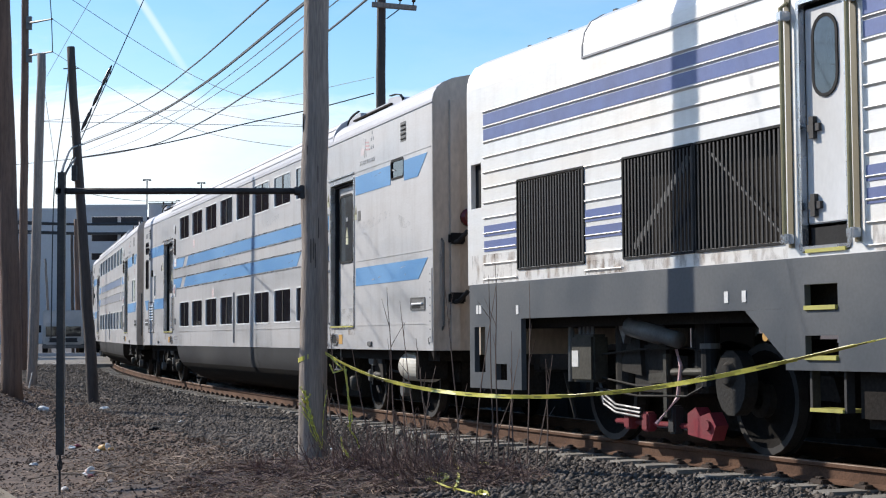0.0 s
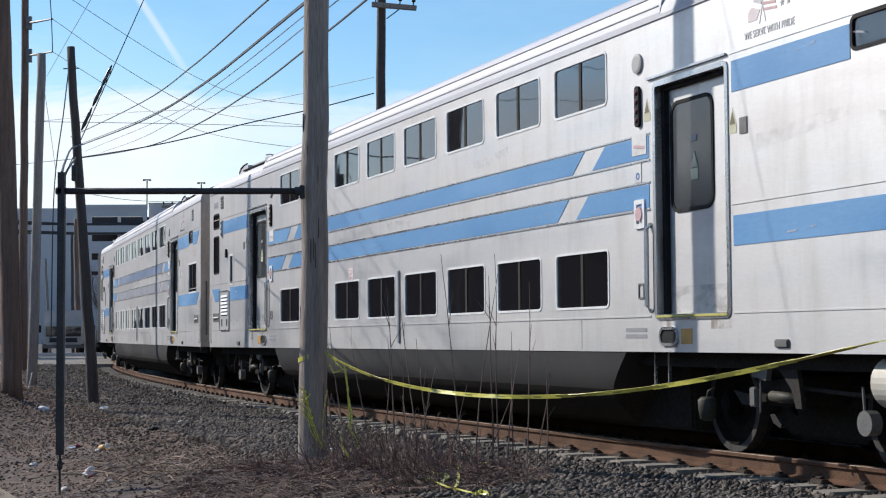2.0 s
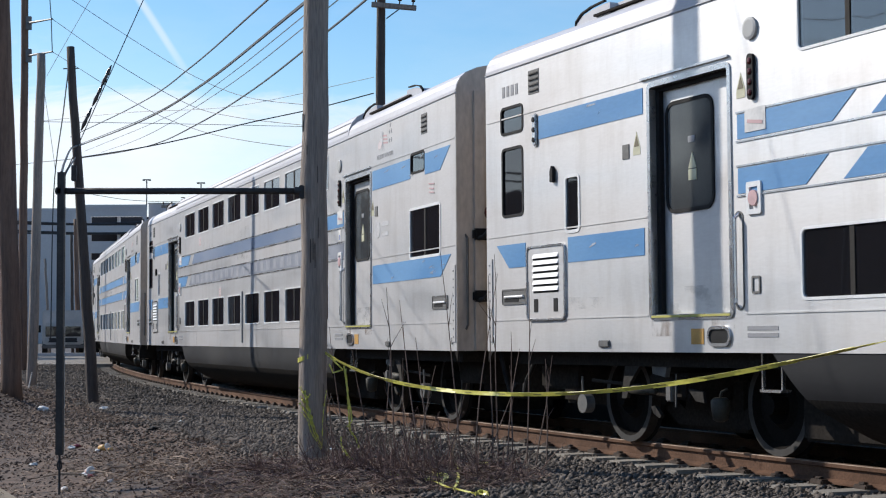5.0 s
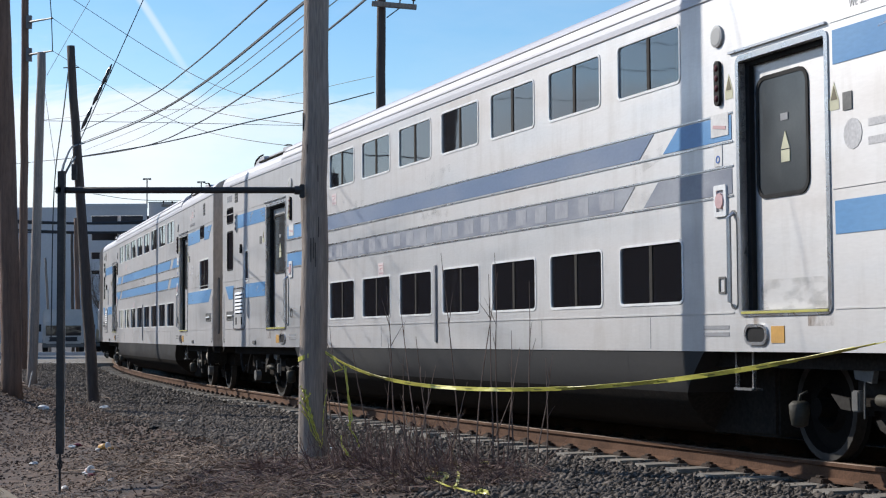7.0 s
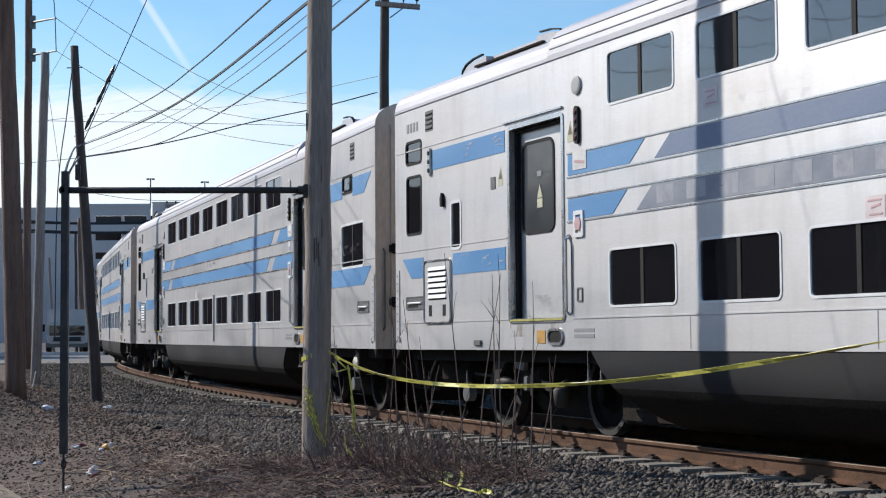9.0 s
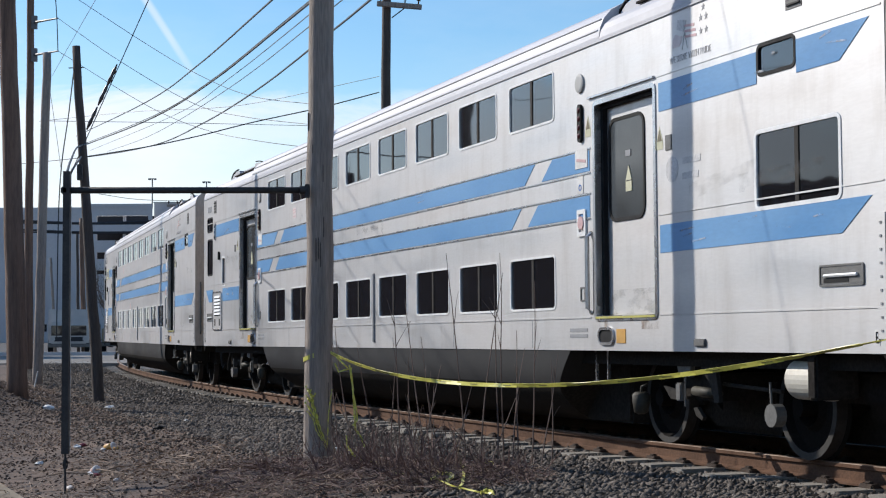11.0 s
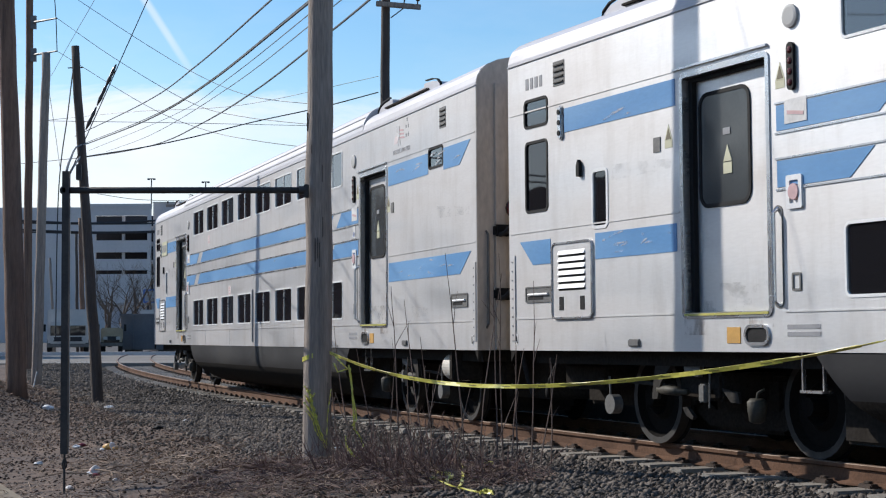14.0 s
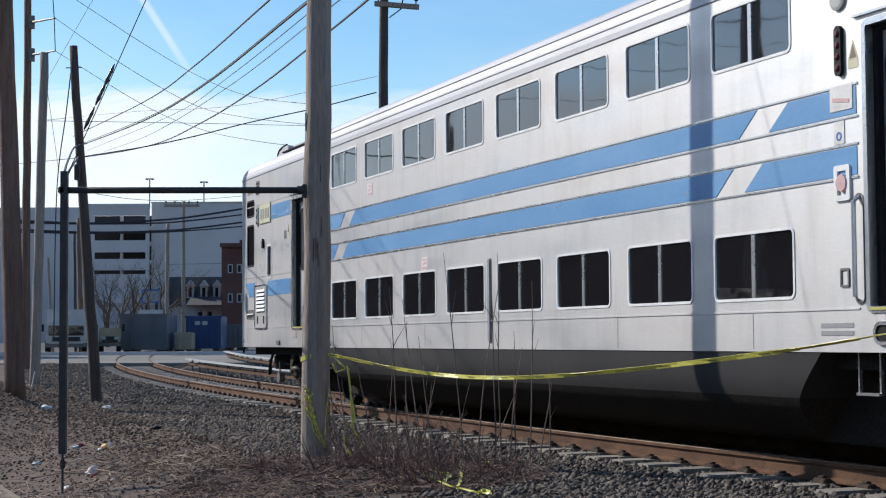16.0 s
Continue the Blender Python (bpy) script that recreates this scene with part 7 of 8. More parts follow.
# ---- bare trees ----
def tree(base, height, seed, label):
    rng = random.Random(seed)
    t = thing("bare_tree", label, "tree", pose(*base), group="bare winter trees")
    trunk, crown = B(), B()
    def grow(bm, p, d, length, r, depth):
        pts, rad = [p], [r]
        for i in range(3):
            d = (d + Vector((rng.gauss(0, 0.12), rng.gauss(0, 0.12), rng.gauss(0.05, 0.06)))).normalized()
            p = p + d * length / 3
            pts.append(p)
            rad.append(r * (1 - 0.14 * (i + 1)))
        tube(bm, pts, rad, 6 if depth < 2 else 3, cap=False)
        if depth >= 5:
            return
        for k in range(3):
            a, tilt = rng.random() * 6.283, rng.uniform(0.3, 0.75)
            side = d.orthogonal().normalized()
            side.rotate(Matrix.Rotation(a, 3, d))
            start = pts[-1] if k == 0 else pts[rng.choice((1, 2, 3))]
            grow(crown if depth >= 0 else bm, start, (d * math.cos(tilt) + side * math.sin(tilt)).normalized(), length * rng.uniform(0.6, 0.82), rad[-1] * 0.78, depth + 1)
    grow(trunk, Vector((0, 0, -0.2)), Vector((0, 0, 1)), height * 0.30, height * 0.024, 0)
    part("trunk", trunk, "bark", t)
    part("crown", crown, "bark", t, "bare twigs")


for i, (px, yy, hh) in enumerate(((185, 128, 9.0), (205, 122, 8.0), (228, 126, 9.5), (250, 124, 8.5), (268, 130, 10.0), (215, 134, 8.8), (176, 122, 6.5))):
    tree(((px - 784) * yy / 2896, yy, -0.3), hh, 20 + i, "bare winter street tree with gray-brown twigs")


# ---- low black wall added past the far rail to darken the under-train gaps ----
def shade_wall():
    w = thing("shade_wall", "added low black wall that darkens the view under the train", "wall", kind="structure")
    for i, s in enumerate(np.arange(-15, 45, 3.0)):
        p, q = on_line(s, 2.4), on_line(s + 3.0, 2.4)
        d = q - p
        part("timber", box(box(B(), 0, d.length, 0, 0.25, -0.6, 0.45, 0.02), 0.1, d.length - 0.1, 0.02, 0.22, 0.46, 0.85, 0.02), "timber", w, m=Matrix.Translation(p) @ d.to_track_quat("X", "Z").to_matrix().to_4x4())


shade_wall()


# ---- unseen brick row past the camera's left shoulder, added for dark window reflections ----
def unseen_row():
    r = thing("reflected_row", "unseen plain brick buildings added to darken reflections", "building", kind="structure")
    for i, (y0, y1, h) in enumerate(((-40, -12, 8.0), (-12, 14, 9.0), (14, 40, 7.5), (40, 66, 8.5), (66, 100, 8.0), (100, 150, 9.0))):
        holes = [(y0 + 2 + 4 * k, y0 + 3.4 + 4 * k, z, z + 1.6) for k in range(int((y1 - y0 - 3) / 4)) for z in (1.0, 4.6)]
        w = part("wall", wall(B(), y0, y1, -0.6, h, holes, 0, 0.4), "brick", r, m=pose(-52, 0, 0, 0, 0, 90))
        part("backing", box(B(), -58, -53, y0, y1, -0.6, h - 0.3), "slot", r)


unseen_row()


# ---- unseen brick wall beyond the poles, added so far coaches reflect something dark ----
def reflected_wall(a, b, h, thick, label):
    d = Vector((b[0] - a[0], b[1] - a[1], 0))
    m = pose(a[0], a[1], -0.5, 0, 0, math.degrees(math.atan2(d.y, d.x)))
    tagged(part("wall_west", box(B(), 0, d.length, 0, thick, 0, h + 0.5), "brick", m=m), label, "wall", kind="structure")


reflected_wall((-62, 62), (-29, 88), 9.0, 6.0, "unseen dark brick wall added for the coaches to reflect")


# ---- yellow tape from the pole: short stiff lengths that swing together ----
TAPE_A, TAPE_B = Vector((-1.20, 16.87, 0)), Vector((2.76, 10.10, 0))
TAPE_U = (0.008, 0.101, 0.272, 0.477, 0.647, 0.814, 0.921, 0.995)
TAPE_Z = {0.0: (0.86, 0.69, 0.55, 0.54, 0.64, 0.82, 0.97, 1.08), 3.5: (0.87, 0.70, 0.55, 0.53, 0.63, 0.82, 0.96, 1.07), 7.0: (0.86, 0.69, 0.59, 0.59, 0.68, 0.83, 0.95, 1.06),
          9.0: (0.86, 0.70, 0.61, 0.63, 0.72, 0.86, 0.97, 1.06), 12.5: (0.86, 0.75, 0.64, 0.64, 0.72, 0.87, 0.98, 1.08), 14.5: (0.86, 0.73, 0.61, 0.63, 0.72, 0.85, 0.96, 1.06), 16.0: (0.86, 0.79, 0.70, 0.70, 0.81, 0.93, 1.03, 1.11)}
TAPE_N = 48


def tape_level(u, t):
    times = sorted(TAPE_Z)
    z = [np.interp(t, times, [TAPE_Z[q][i] for q in times]) for i in range(8)]
    c = np.polyfit(TAPE_U, z, 5)
    return 1.16 + (float(np.polyval(c, u)) - 1.16) * 0.927 + 0.004 * math.sin(7 * u + 2.3 * t)


def tape_node(i, t):
    u = i / TAPE_N * 1.12
    return TAPE_A.lerp(TAPE_B, u) + Vector((0, 0, tape_level(min(u, 1.03), t) + max(0, u - 1.03) * 1.1))


def tape_pose(i, t):
    a, b = tape_node(i, t), tape_node(i + 1, t)
    d = (b - a).normalized()
    side = Vector((-d.y, d.x, 0)).normalized()
    twist = 12 + 26 * math.sin(i * 0.33) + 14 * math.sin(i * 1.37) + max(0, i - 22) * 2.9
    m = Matrix((d, side, d.cross(side))).transposed().to_4x4()
    return Matrix.Translation(a) @ m @ pose(0, 0, 0, twist, 0, 0)


tape_len = (tape_node(1, 0) - tape_node(0, 0)).length * 1.17
TAPE = []
for i in range(TAPE_N):
    ob = shared("tape", kit("tape_piece", lambda bm: box(bm, -0.035, tape_len, -0.0015, 0.0015, -0.017, 0.017), "tape"), m=tape_pose(i, 0))
    tagged(ob, "length of yellow plastic barrier tape with dark print", "barrier tape", "lengths of the barrier tape")
    for q in range(4):
        shared("print", kit("tape_print", lambda bm: box(bm, 0, tape_len * 0.12, -0.0028, 0.0028, -0.005, 0.005), "tapemark"), ob, m=pose(tape_len * (0.05 + 0.13 * q), 0, 0)) if i % 3 == 0 else None
    TAPE.append(ob)


def ribbon(pts, w, label, name="tape_end", turn=0.6):
    """A loose, twisting strip of tape."""
    bm = B()
    pts = [Vector(p) for p in pts]
    rows = []
    for i, p in enumerate(pts):
        d = (pts[min(i + 1, len(pts) - 1)] - pts[max(i - 1, 0)]).normalized()
        s = d.cross(Vector((0, 1, 0)))
        s = s.normalized() if s.length > 0.05 else Vector((1, 0, 0))
        s.rotate(Matrix.Rotation(turn * math.sin(i * 1.3), 3, d))
        rows.append([bm.verts.new(p + s * w / 2 * (0.6 + 0.4 * math.cos(i * 1.7))), bm.verts.new(p - s * w / 2), bm.verts.new(p - s * w / 2 + Vector((0, 0.002, 0))), bm.verts.new(p + s * w / 2 + Vector((0, 0.002, 0)))])
    for r0, r1 in zip(rows, rows[1:]):
        for k in range(4):
            bm.faces.new((r0[k], r0[(k + 1) % 4], r1[(k + 1) % 4], r1[k]))
    return tagged(part(name, bm, "tape"), label, "barrier tape")


rng = random.Random(5)
for z0 in (0.86,):     # turns round the pole
    pts = []
    for k in range(15):
        a = 2 * math.pi * k / 14
        pts.append((main_base.x + 0.152 * math.cos(a), main_base.y + 0.152 * math.sin(a), z0 + 0.03 * math.sin(a * 1.5)))
    bm = B()
    v = [[bm.verts.new((x, y, z - 0.025)), bm.verts.new((x, y, z + 0.022))] for x, y, z in pts]
    for a, b in zip(v, v[1:]):
        bm.faces.new((a[0], b[0], b[1], a[1]))
    tagged(part("tape_wrap", bm, "tape"), "yellow tape wound round the wooden pole", "barrier tape")


def spot(px, py, d):
    """The place at d metres on the line from the eye through a point of the level picture plane."""
    return Vector(((px - 784) * d / 2896, d, EYE[2] + (581 - py) * d / 2896))


def soft(pts, n=5):
    out = []
    for a, b in zip(pts, pts[1:]):
        out += [a.lerp(b, f / n) for f in range(n)]
    return out + [pts[-1]]


def on_ground(px, py, lift):
    """Where the line from the eye through a point of the level picture plane meets the ground."""
    d = 16.0
    for k in range(12):
        p = spot(px, py, d)
        d = (EYE[2] - gz(p.x, p.y) - lift) * 2896 / (py - 581)
    return spot(px, py, d)


for pts, w in ((((531, 684), (541, 700), (548, 725), (556, 755), (569, 795)), 0.034), (((540, 690), (543, 720), (552, 750), (560, 772), (570, 790)), 0.024), (((530, 712), (546, 735), (557, 765), (568, 785)), 0.03),
               (((532, 700), (539, 712), (543, 706), (549, 696)), 0.03), (((534, 728), (545, 742), (550, 762), (561, 780)), 0.018), (((578, 690), (574, 715), (571, 745), (570, 790)), 0.016)):
    ribbon(soft([spot(px, py, 16.885 + 0.0012 * abs(px - 553)) for px, py in pts]), w, "torn yellow tape bunched on the wooden pole", "tape_wrap", 1.4)
for d, w, pts in ((16.72, 0.026, ((611, 652), (615, 690), (617, 722), (619, 760), (630, 775), (635, 792))), (16.2, 0.04, ((604, 790), (614, 803), (622, 814), (633, 820)))):
    ribbon(soft([spot(px, py, d) for px, py in pts]), w, "loose scrap of yellow tape caught in the weeds", turn=1.1)
for w, pts in ((0.022, ((647, 817), (657, 820), (670, 824))), (0.03, ((690, 838), (697, 842), (703, 840))), (0.03, ((762, 818), (766, 835), (760, 846), (752, 848))), (0.045, ((773, 840), (782, 838), (790, 842), (781, 852))),
               (0.034, ((806, 820), (810, 840), (808, 853), (802, 864))), (0.016, ((757, 846), (790, 860), (836, 871), (862, 874))), (0.04, ((840, 872), (850, 868), (862, 872)))):
    ribbon(soft([on_ground(px, py, 0.07) for px, py in pts]), w, "loose scrap of yellow tape lying in the weeds", turn=1.1)
for pts in (
            ((-1.15, 16.78, 0.86), (-1.07, 16.69, 0.79), (-1.02, 16.69, 0.74), (-1.12, 16.69, 0.71), (-1.16, 16.69, 0.80)), ((-1.01, 16.69, 0.78), (-0.99, 16.69, 0.64), (-0.97, 16.69, 0.48), (-0.94, 16.69, 0.33), (-0.93, 16.69, 0.22), (-0.97, 16.59, 0.17)),
            ((-1.02, 16.32, 0.09), (-1.01, 16.32, -0.02), (-0.94, 16.22, -0.10), (-0.85, 16.13, -0.15)), ((-0.09, 16.60, -0.24), (0.03, 16.50, -0.29), (0.12, 16.50, -0.34), (0.15, 16.40, -0.42))):
    dense = []
    for a, b in zip(pts, pts[1:]):
        dense += [Vector(a).lerp(Vector(b), f / 4) for f in range(4)]
    dense.append(Vector(pts[-1]))
    ribbon(dense, 0.017, "loose end of yellow barrier tape tangled at the pole")


# ---- bare shrubs and dry stalks by the track ----
def stem(bm, p, d, length, r, rng, wob=0.06, n=5, droop=0.0):
    pts, rad = [p.copy()], [r]
    for i in range(n):
        d = (d + Vector((rng.gauss(0, wob), rng.gauss(0, wob), rng.gauss(0, wob) - droop))).normalized()
        p = p + d * length / n
        pts.append(p.copy())
        rad.append(max(0.0012, r * (1 - 0.75 * (i + 1) / n)))
    tube(bm, pts, rad, 4, cap=False)
    return pts, d


def shrub(x, y, n, h, spread, seed, label="bare red-brown shrub of thin tangled stems"):
    rng = random.Random(seed)
    z = gz(x, y) - 0.03
    th = thing("bare_shrub", label, "shrub", pose(x, y, z), group="bare shrubs by the track")
    bm = B()
    for i in range(int(n * 1.25)):
        a = rng.random() * 6.283
        lean_ = abs(rng.gauss(0, spread))
        p = Vector((rng.gauss(0, 0.10), rng.gauss(0, 0.10), 0))
        pts, d = stem(bm, p, Vector((math.sin(lean_) * math.cos(a) - 0.22, math.sin(lean_) * math.sin(a), math.cos(lean_))).normalized(), h * rng.uniform(0.35, 1.0), rng.uniform(0.004, 0.0075), rng, 0.08, 6, 0.01)
        for k in range(rng.randint(1, 3)):
            q = rng.choice(pts[1:5])
            dd = (d + Vector((rng.gauss(0, 0.7), rng.gauss(0, 0.7), rng.gauss(0.1, 0.4)))).normalized()
            stem(bm, q, dd, h * rng.uniform(0.15, 0.4), 0.004, rng, 0.12, 4)
    tagged(part("twig_tangle", bm, "twig", th), kind="stuff")


for i, (px, dd, n, h, sp) in enumerate(((600, 17.3, 26, 0.75, 0.45), (640, 16.9, 34, 0.8, 0.5), (690, 16.6, 36, 0.8, 0.55), (735, 16.8, 30, 0.85, 0.4), (560, 16.9, 24, 0.5, 0.6), (780, 16.3, 26, 0.6, 0.5),
                                       (660, 16.2, 34, 0.5, 0.7), (530, 16.5, 22, 0.35, 0.7), (840, 16.3, 18, 0.5, 0.5), (910, 16.4, 14, 0.45, 0.4), (480, 16.6, 14, 0.3, 0.7), (600, 16.1, 26, 0.4, 0.7), (735, 16.1, 26, 0.45, 0.6),
                                       (500, 15.0, 24, 0.35, 0.8), (570, 14.7, 30, 0.42, 0.8), (640, 14.8, 34, 0.5, 0.7), (700, 14.6, 34, 0.5, 0.7), (760, 14.8, 30, 0.55, 0.6), (820, 14.9, 22, 0.5, 0.6), (450, 15.3, 18, 0.3, 0.8), (600, 15.4, 30, 0.5, 0.7), (690, 15.5, 30, 0.6, 0.6), (880, 15.2, 14, 0.45, 0.5), (830, 14.3, 20, 0.42, 0.6), (760, 14.0, 22, 0.35, 0.7), (680, 13.9, 22, 0.32, 0.7), (900, 14.5, 14, 0.4, 0.6))):
    back = dd > 15.8
    shrub((px - (784 if back else 764)) * dd / 2896, dd, n // 4 if back else int(n * (0.95 if px < 690 else 0.5)), h * (0.75 if back else 1.35), sp, 40 + i)


def stalk(x, y, h, tilt, seed, mat="stalk"):
    rng = random.Random(seed)
    t = thing("dry_stalk", "tall thin dry weed stalk beside the track", "weed", pose(x, y, gz(x, y) - 0.03), group="dry stalks")
    bm = B()
    pts, d = stem(bm, Vector((0, 0, 0)), Vector((tilt, rng.gauss(0, 0.03), 1)).normalized(), h * 1.12, 0.0095, rng, 0.022, 9)
    part("stem", bm, mat, t)
    for k in range(rng.randint(1, 3)):
        bm = B()
        stem(bm, rng.choice(pts[4:8]), (d + Vector((rng.gauss(0, 0.4), rng.gauss(0, 0.3), 0.2))).normalized(), h * rng.uniform(0.08, 0.2), 0.0045, rng, 0.06, 4)
        part("side_shoot", bm, mat, t)


for i, (px, dd, h, tilt) in enumerate(((815, 16.4, 1.95, -0.06), (840, 16.5, 1.78, 0.0), (870, 16.4, 1.75, 0.01), (880, 16.6, 1.95, -0.03), (895, 16.5, 1.10, 0.10), (930, 16.6, 1.7, 0.04), (945, 16.5, 1.05, 0.12), (965, 16.7, 1.0, 0.05),
                                      (745, 16.9, 1.55, -0.14), (760, 17.0, 1.2, -0.12), (720, 17.0, 1.0, -0.10), (700, 16.8, 1.65, -0.05), (680, 17.0, 0.95, 0.02), (735, 16.7, 0.95, 0.15), (660, 17.2, 1.1, -0.16), (790, 16.6, 0.8, 0.25),
                                      (620, 17.4, 1.3, -0.20), (590, 17.4, 1.25, -0.08), (905, 16.5, 1.25, 0.02), (855, 16.4, 0.7, 0.3))):
    stalk((px - 784) * dd / 2896, dd, h, tilt, 70 + i)


for i, (px, dd, h, tilt) in enumerate(((742, 15.3, 0.55, -0.3), (752, 15.3, 0.42, 0.1), (765, 15.4, 0.5, -0.15), (790, 15.4, 0.46, 0.2), (735, 15.5, 0.7, -0.12), (812, 15.4, 0.5, -0.2), (775, 15.3, 0.4, 0.35), (798, 15.2, 0.36, -0.4), (720, 15.4, 0.5, 0.2), (700, 15.6, 0.55, -0.5), (628, 16.6, 0.6, -0.55), (640, 16.5, 0.75, -0.45), (604, 16.6, 0.5, -0.6))):
    stalk((px - 784) * dd / 2896, dd, h, tilt, 170 + i, "straw")


# ---- dead leaves, straw and twigs on the dirt ----
def scatter(name, count, x0, x1, y0, y1, kind, mat, label, seed, keep=None):
    rng = np.random.default_rng(seed)
    x, y = x0 + (x1 - x0) * rng.random(count), y0 + (y1 - y0) * rng.random(count)
    lat, _ = lateral(x, y)
    drift = np.sin(1.3 * x + 1.7 * np.sin(0.8 * y)) * np.sin(1.0 * y + 0.9 * np.sin(1.6 * x)) + 0.5 * np.sin(3.1 * x + 2.0 * y) * np.sin(2.7 * y - 1.1 * x)
    ok = (lat > 3.0 + 1.2 * rng.random(count)) & (rng.random(count) < 0.45 + 0.6 * drift) if keep is None else np.hypot((x + 0.85) / 1.75, (y - 15.2) / 1.75) < 1.05
    x, y = x[ok], y[ok]
    n = len(x)
    z = ground_z(x, y)
    a = rng.random(n) * 6.283
    if kind == "leaf":
        l, w = 0.006 + 0.017 * rng.random(n) ** 2.5, 0.004 + 0.008 * rng.random(n) ** 1.5
    else:
        l, w = 0.05 + 0.16 * rng.random(n) ** 2, np.full(n, 0.0026)
    u = np.stack([np.cos(a), np.sin(a), rng.normal(0, 0.25, n)], -1) * l[:, None]
    v = np.stack([-np.sin(a), np.cos(a), rng.normal(0, 0.5, n)], -1) * w[:, None]
    rise = 0 if keep is None else keep * np.clip(1 - ((x + 0.85) / 1.75) ** 2 - ((y - 15.2) / 1.75) ** 2, 0, 1)
    c = np.stack([x, y, z + rise + 0.012 + 0.02 * rng.random(n)], -1)
    bend = np.stack([np.zeros(n), np.zeros(n), 0.35 * l * rng.random(n)], -1)
    V = np.stack([c - u - v, c - u + v, c + v + bend, c - v + bend, c + u + v, c + u - v], 1).reshape(-1, 3)
    b = 6 * np.arange(n)
    F = np.concatenate([np.stack([b, b + 1, b + 2, b + 3], -1), np.stack([b + 3, b + 2, b + 4, b + 5], -1)])
    me = bpy.data.meshes.new(name)
    me.from_pydata(V.tolist(), [], F.tolist())
    me.materials.append(M[mat])
    tagged(new(name, me), label, "ground litter", kind="stuff")


def dirt_mound(cx, cy, rx, ry, h, label):
    rings, seg = 14, 40
    bm = B()
    rows = []
    for i in range(rings + 1):
        f = i / rings
        row = []
        for k in range(seg):
            a = 2 * math.pi * k / seg
            e = 1 + 0.16 * math.sin(3 * a + 1) + 0.09 * math.sin(7 * a)
            x, y = cx + rx * f * e * math.cos(a), cy + ry * f * e * math.sin(a)
            row.append(bm.verts.new((x, y, gz(x, y) + h * (1 - f * f) - 0.012 * f + 0.008 * math.sin(x * 9) * math.sin(y * 11))))
        rows.append(row)
    for r0, r1 in zip(rows[1:], rows[2:]):
        for k in range(seg):
            bm.faces.new((r0[k], r1[k], r1[(k + 1) % seg], r0[(k + 1) % seg]))
    bm.faces.new(rows[1])
    ob = part("dirt_mound", bm, "mound", smooth=True)
    return tagged(ob, label, "ground", kind="structure")


M["mound"] = material("dark_humus", (0.064, 0.045, 0.035), 0.95, 0, 2.0, 0.45, 25, 0.8, (0.115, 0.085, 0.066), 0.8)
dirt_mound(-0.85, 15.2, 1.75, 1.75, 0.075, "low mound of brown soil under the shrubs")
scatter("dead_leaves", 7500, -2.7, 1.0, 13.2, 17.1, "leaf", "leaf", "brown dead leaves under the shrubs", 7, 0.065)
scatter("dead_straw", 2200, -2.7, 1.0, 13.2, 17.1, "straw", "straw", "dry twigs and straw under the shrubs", 8, 0.065)
scatter("fallen_twigs", 5200, -2.7, 1.0, 13.2, 17.1, "straw", "twig", "red-brown fallen twigs under the shrubs", 10, 0.085)
scatter("dead_leaves", 36000, -8, 2.5, 12.8, 24, "leaf", "leaf", "brown dead leaves strewn on the dirt", 1)
scatter("dead_leaves", 48000, -13, -2, 22, 44, "leaf", "leaf", "brown dead leaves on the dirt bank", 2)
scatter("dead_straw", 6500, -8, 2.5, 12.8, 25, "straw", "straw", "dry straw and twigs lying on the dirt", 3)
scatter("dead_straw", 3500, -4.9, -2.4, 14.5, 19.5, "straw", "straw", "pale straw and twigs strewn round the anchor rod", 9)
scatter("dead_straw", 15000, -13, -3, 24, 42, "straw", "straw", "dry grass on the bank", 4)


# ---- litter ----
def crumpled(name, p, size, mat, label, category, seed, flat=0.5):
    rng = random.Random(seed)
    bm = bmesh.new()
    bmesh.ops.create_icosphere(bm, subdivisions=2, radius=1.0)
    for v in bm.verts:
        f = rng.uniform(0.65, 1.15)
        v.co = Vector((v.co.x * size * f, v.co.y * size * 0.7 * f, v.co.z * size * flat * f))
    tagged(part(name, bm, mat, m=pose(p[0], p[1], gz(p[0], p[1]) + size * flat * 0.55, 0, 0, rng.uniform(0, 180))), label, category)


def cup(p, mat, label, turn):
    t = thing("paper_cup", label, "cup", pose(p[0], p[1], gz(p[0], p[1]) + 0.045, 80, 0, turn))
    part("body", tube(B(), [(0, 0, -0.07), (0, 0, 0.06)], [0.033, 0.045], 16), mat, t, smooth=True)
    part("lid", tube(B(), [(0, 0, 0.06), (0, 0, 0.066), (0, 0, 0.078)], [0.049, 0.049, 0.042], 16), "paper", t)


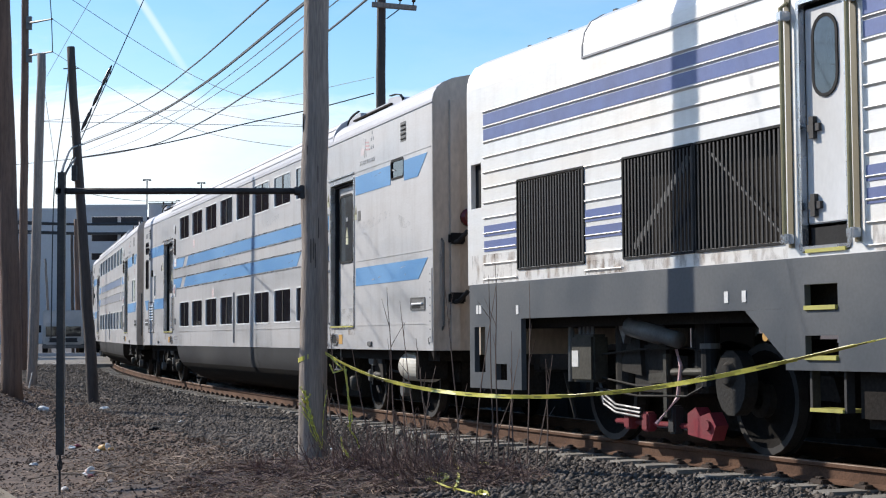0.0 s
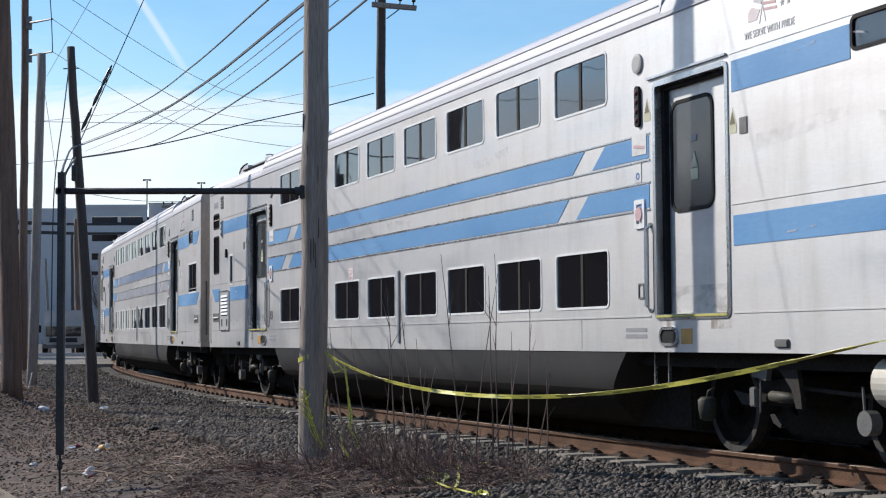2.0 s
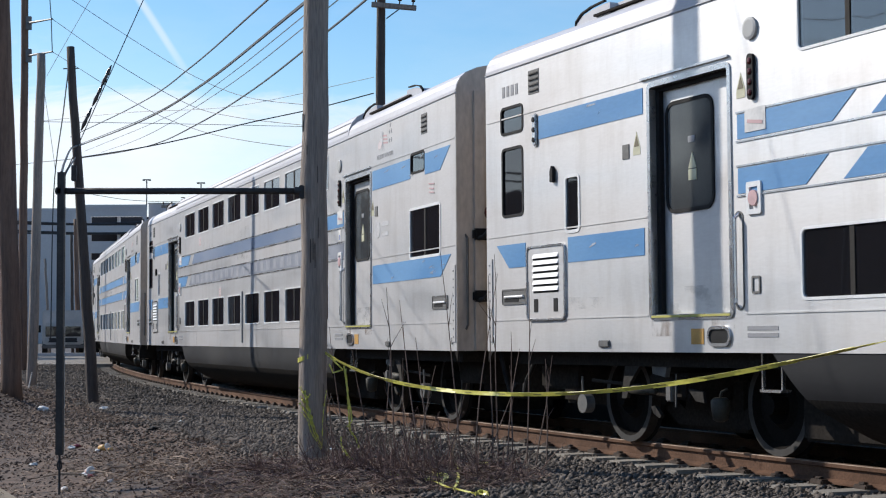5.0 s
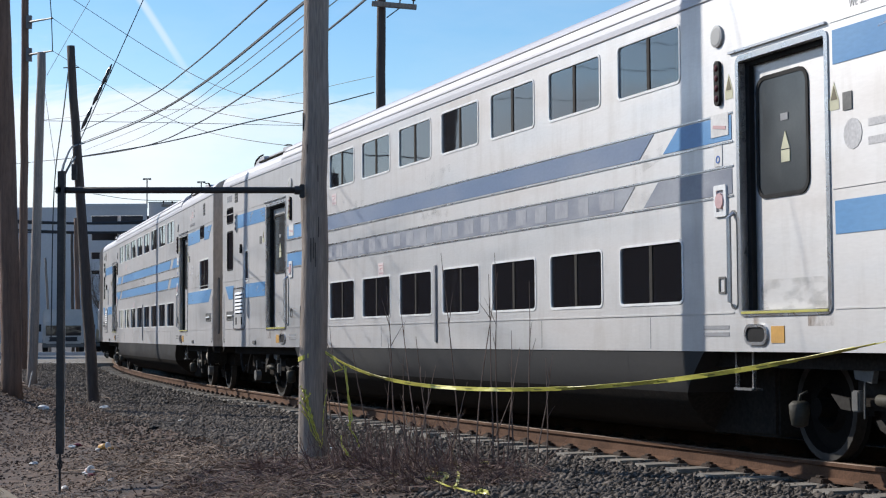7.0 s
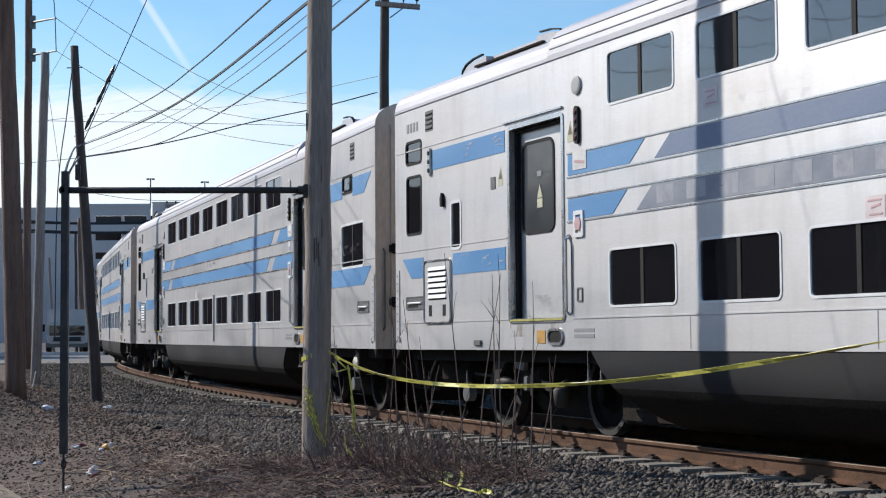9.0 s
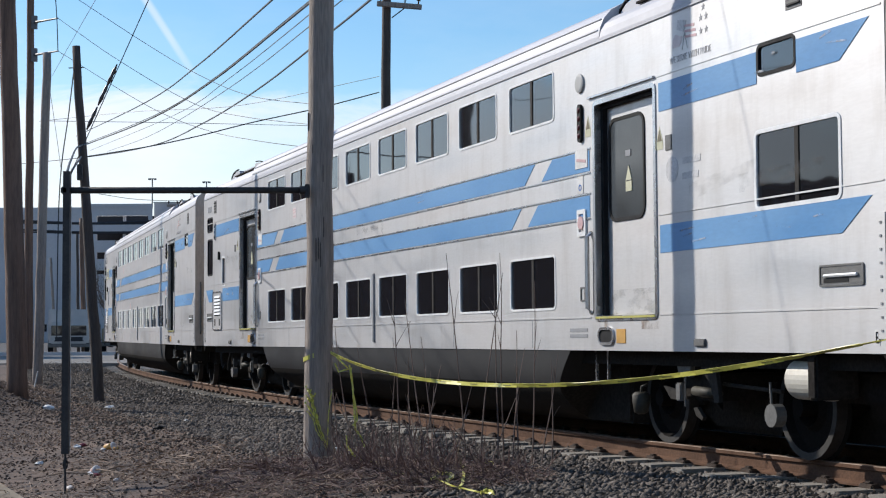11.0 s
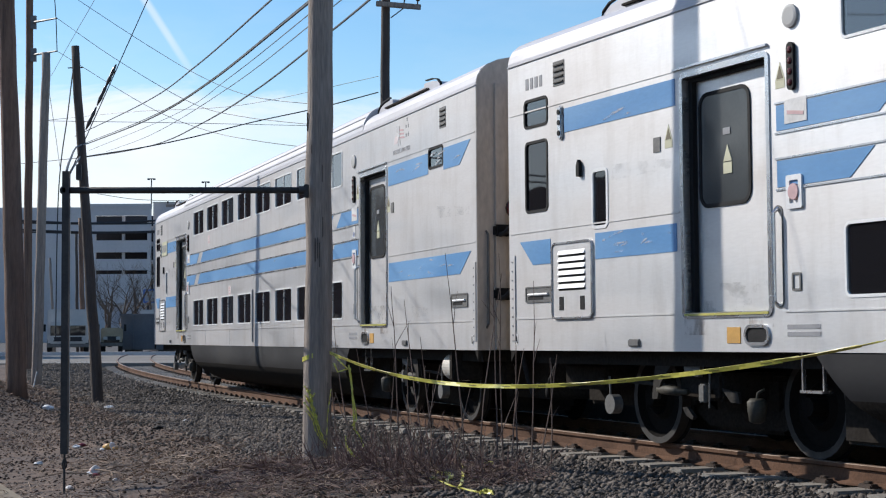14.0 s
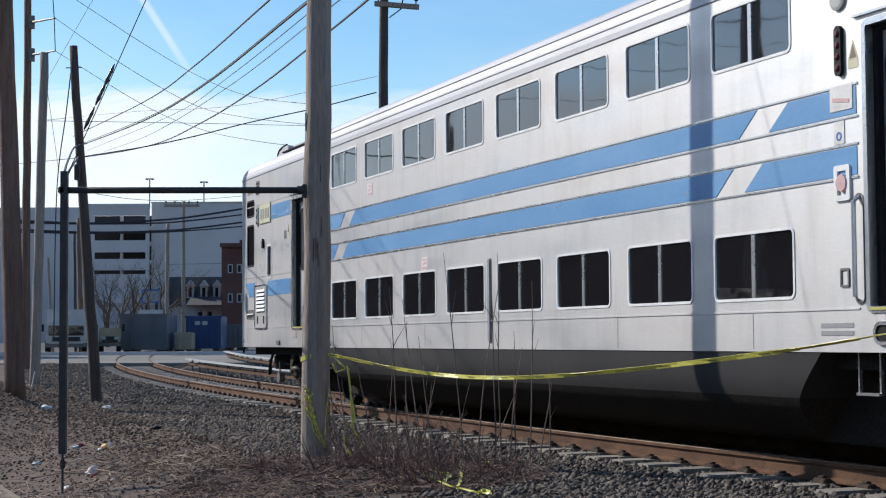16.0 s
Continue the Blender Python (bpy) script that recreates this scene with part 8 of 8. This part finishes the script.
cup((-3.86, 17.90, -0.43), "cup", "crushed pink and white paper cup lying on dirt", 30)
cup((-4.30, 20.80, -0.43), "orange", "orange drink cup lying on its side", 60)
for i, (p, s, mat, lab) in enumerate((((-3.89, 17.90, -0.40), 0.06, "paper", "crumpled white paper"), ((-3.80, 17.70, -0.43), 0.05, "red", "torn red wrapper"), ((-4.90, 22.00, -0.41), 0.07, "red", "torn red wrapper"), ((-4.93, 21.80, -0.42), 0.08, "paper", "crumpled white paper"),
                                      ((-4.38, 20.80, -0.44), 0.06, "paper", "white wrapper"), ((-4.17, 20.60, -0.41), 0.06, "orange", "orange snack wrapper"), ((-7.08, 29.00, -0.41), 0.14, "paper", "crumpled white paper on the bank"), ((-8.57, 33.00, -0.41), 0.14, "paper", "crumpled white paper on the bank"),
                                      ((-6.29, 30.50, -0.35), 0.11, "paper", "white paper at the leaning pole"), ((-1.28, 19.00, -0.23), 0.06, "paper", "white scrap by the pole"), ((-4.08, 25.50, -0.29), 0.075, "paper", "white scrap on the ballast"), ((-3.43, 17.00, -0.42), 0.05, "paper", "white scrap on dirt"),
                                      ((-3.89, 16.90, -0.42), 0.07, "truckwhite", "flat gray plastic scrap"), ((-4.86, 19.50, -0.43), 0.06, "paper", "white scrap"), ((-3.13, 22.00, -0.41), 0.035, "paper", "small white scrap on the ballast"), ((-4.14, 23.50, -0.39), 0.09, "black", "dark clod of tar"),
                                      ((2.42, 15.50, -0.08), 0.03, "paper", "small white scrap by the rail"), ((-0.73, 17.30, -0.27), 0.05, "paper", "white scrap in the shrub"), ((0.32, 16.30, -0.47), 0.04, "paper", "white scrap by the stalks"))):
    crumpled("litter", p, s * 0.95, mat, lab + ", lying on the ground", "litter", i, 0.45)
tp = (0.39, 16.20, -0.49)
yb = thing("tape_box", "small yellow carton lying in the weeds", "carton", pose(tp[0], tp[1], gz(tp[0], tp[1]) + 0.03, 0, 0, 12))
part("carton", box(B(), -0.06, 0.06, -0.04, 0.04, -0.03, 0.045, 0.006), "tape", yb)
part("label_bar", box(B(), -0.04, 0.03, -0.043, -0.039, 0.0, 0.015), "tapemark", yb)
for i, (p, q) in enumerate((((-0.54, 16.60, -0.28), (-0.27, 16.50, -0.36)), ((-0.17, 16.50, -0.32), (0.08, 16.40, -0.36)), ((-4.49, 18.00, -0.41), (-3.89, 17.80, -0.42)), ((-3.77, 17.70, -0.43), (-3.43, 18.00, -0.41)), ((-4.18, 18.30, -0.40), (-3.37, 17.20, -0.43)), ((-3.86, 21.00, -0.40), (-3.47, 20.80, -0.41)))):
    a, b = Vector(p), Vector(q)
    a.z, b.z = gz(a.x, a.y) + 0.03, gz(b.x, b.y) + 0.03
    tagged(part("fallen_stick", tube(B(), [a, a.lerp(b, 0.5) + Vector((0, 0, 0.03)), b], [0.008, 0.01, 0.005], 6), "straw"), "pale fallen stick lying on the ground", "stick", "fallen sticks")
# curled pale root in the weeds
tagged(part("bent_twig", tube(B(), [(0.19, 16.60, -0.17), (0.24, 16.60, -0.19), (0.28, 16.60, -0.26), (0.27, 16.60, -0.33), (0.18, 16.60, -0.35)], 0.006, 6), "paper"), "pale bent twig curling out of the weeds", "twig")
# kerb of the street corner by the camera
ka, kb = Vector((-4.65, 16.80, -0.29)), Vector((-3.89, 15.00, -0.49))
tagged(part("kerb", box(B(), -0.10, 0.22, -2, (kb - ka).length + 3, -0.25, 0.10, 0.02), "kerb", m=Matrix.Translation((ka.x, ka.y, gz(ka.x, ka.y))) @ pose(0, 0, 0, 0, 0, math.degrees(math.atan2((kb - ka).y, (kb - ka).x)) - 90)), "tan concrete kerb at the street", "kerb", kind="structure")


def motions():
    train_motion()
    for i, ob in enumerate(TAPE):
        walk(ob, [(t, tape_pose(i, t)) for t in np.arange(0, 16.01, 0.5)])


motions()
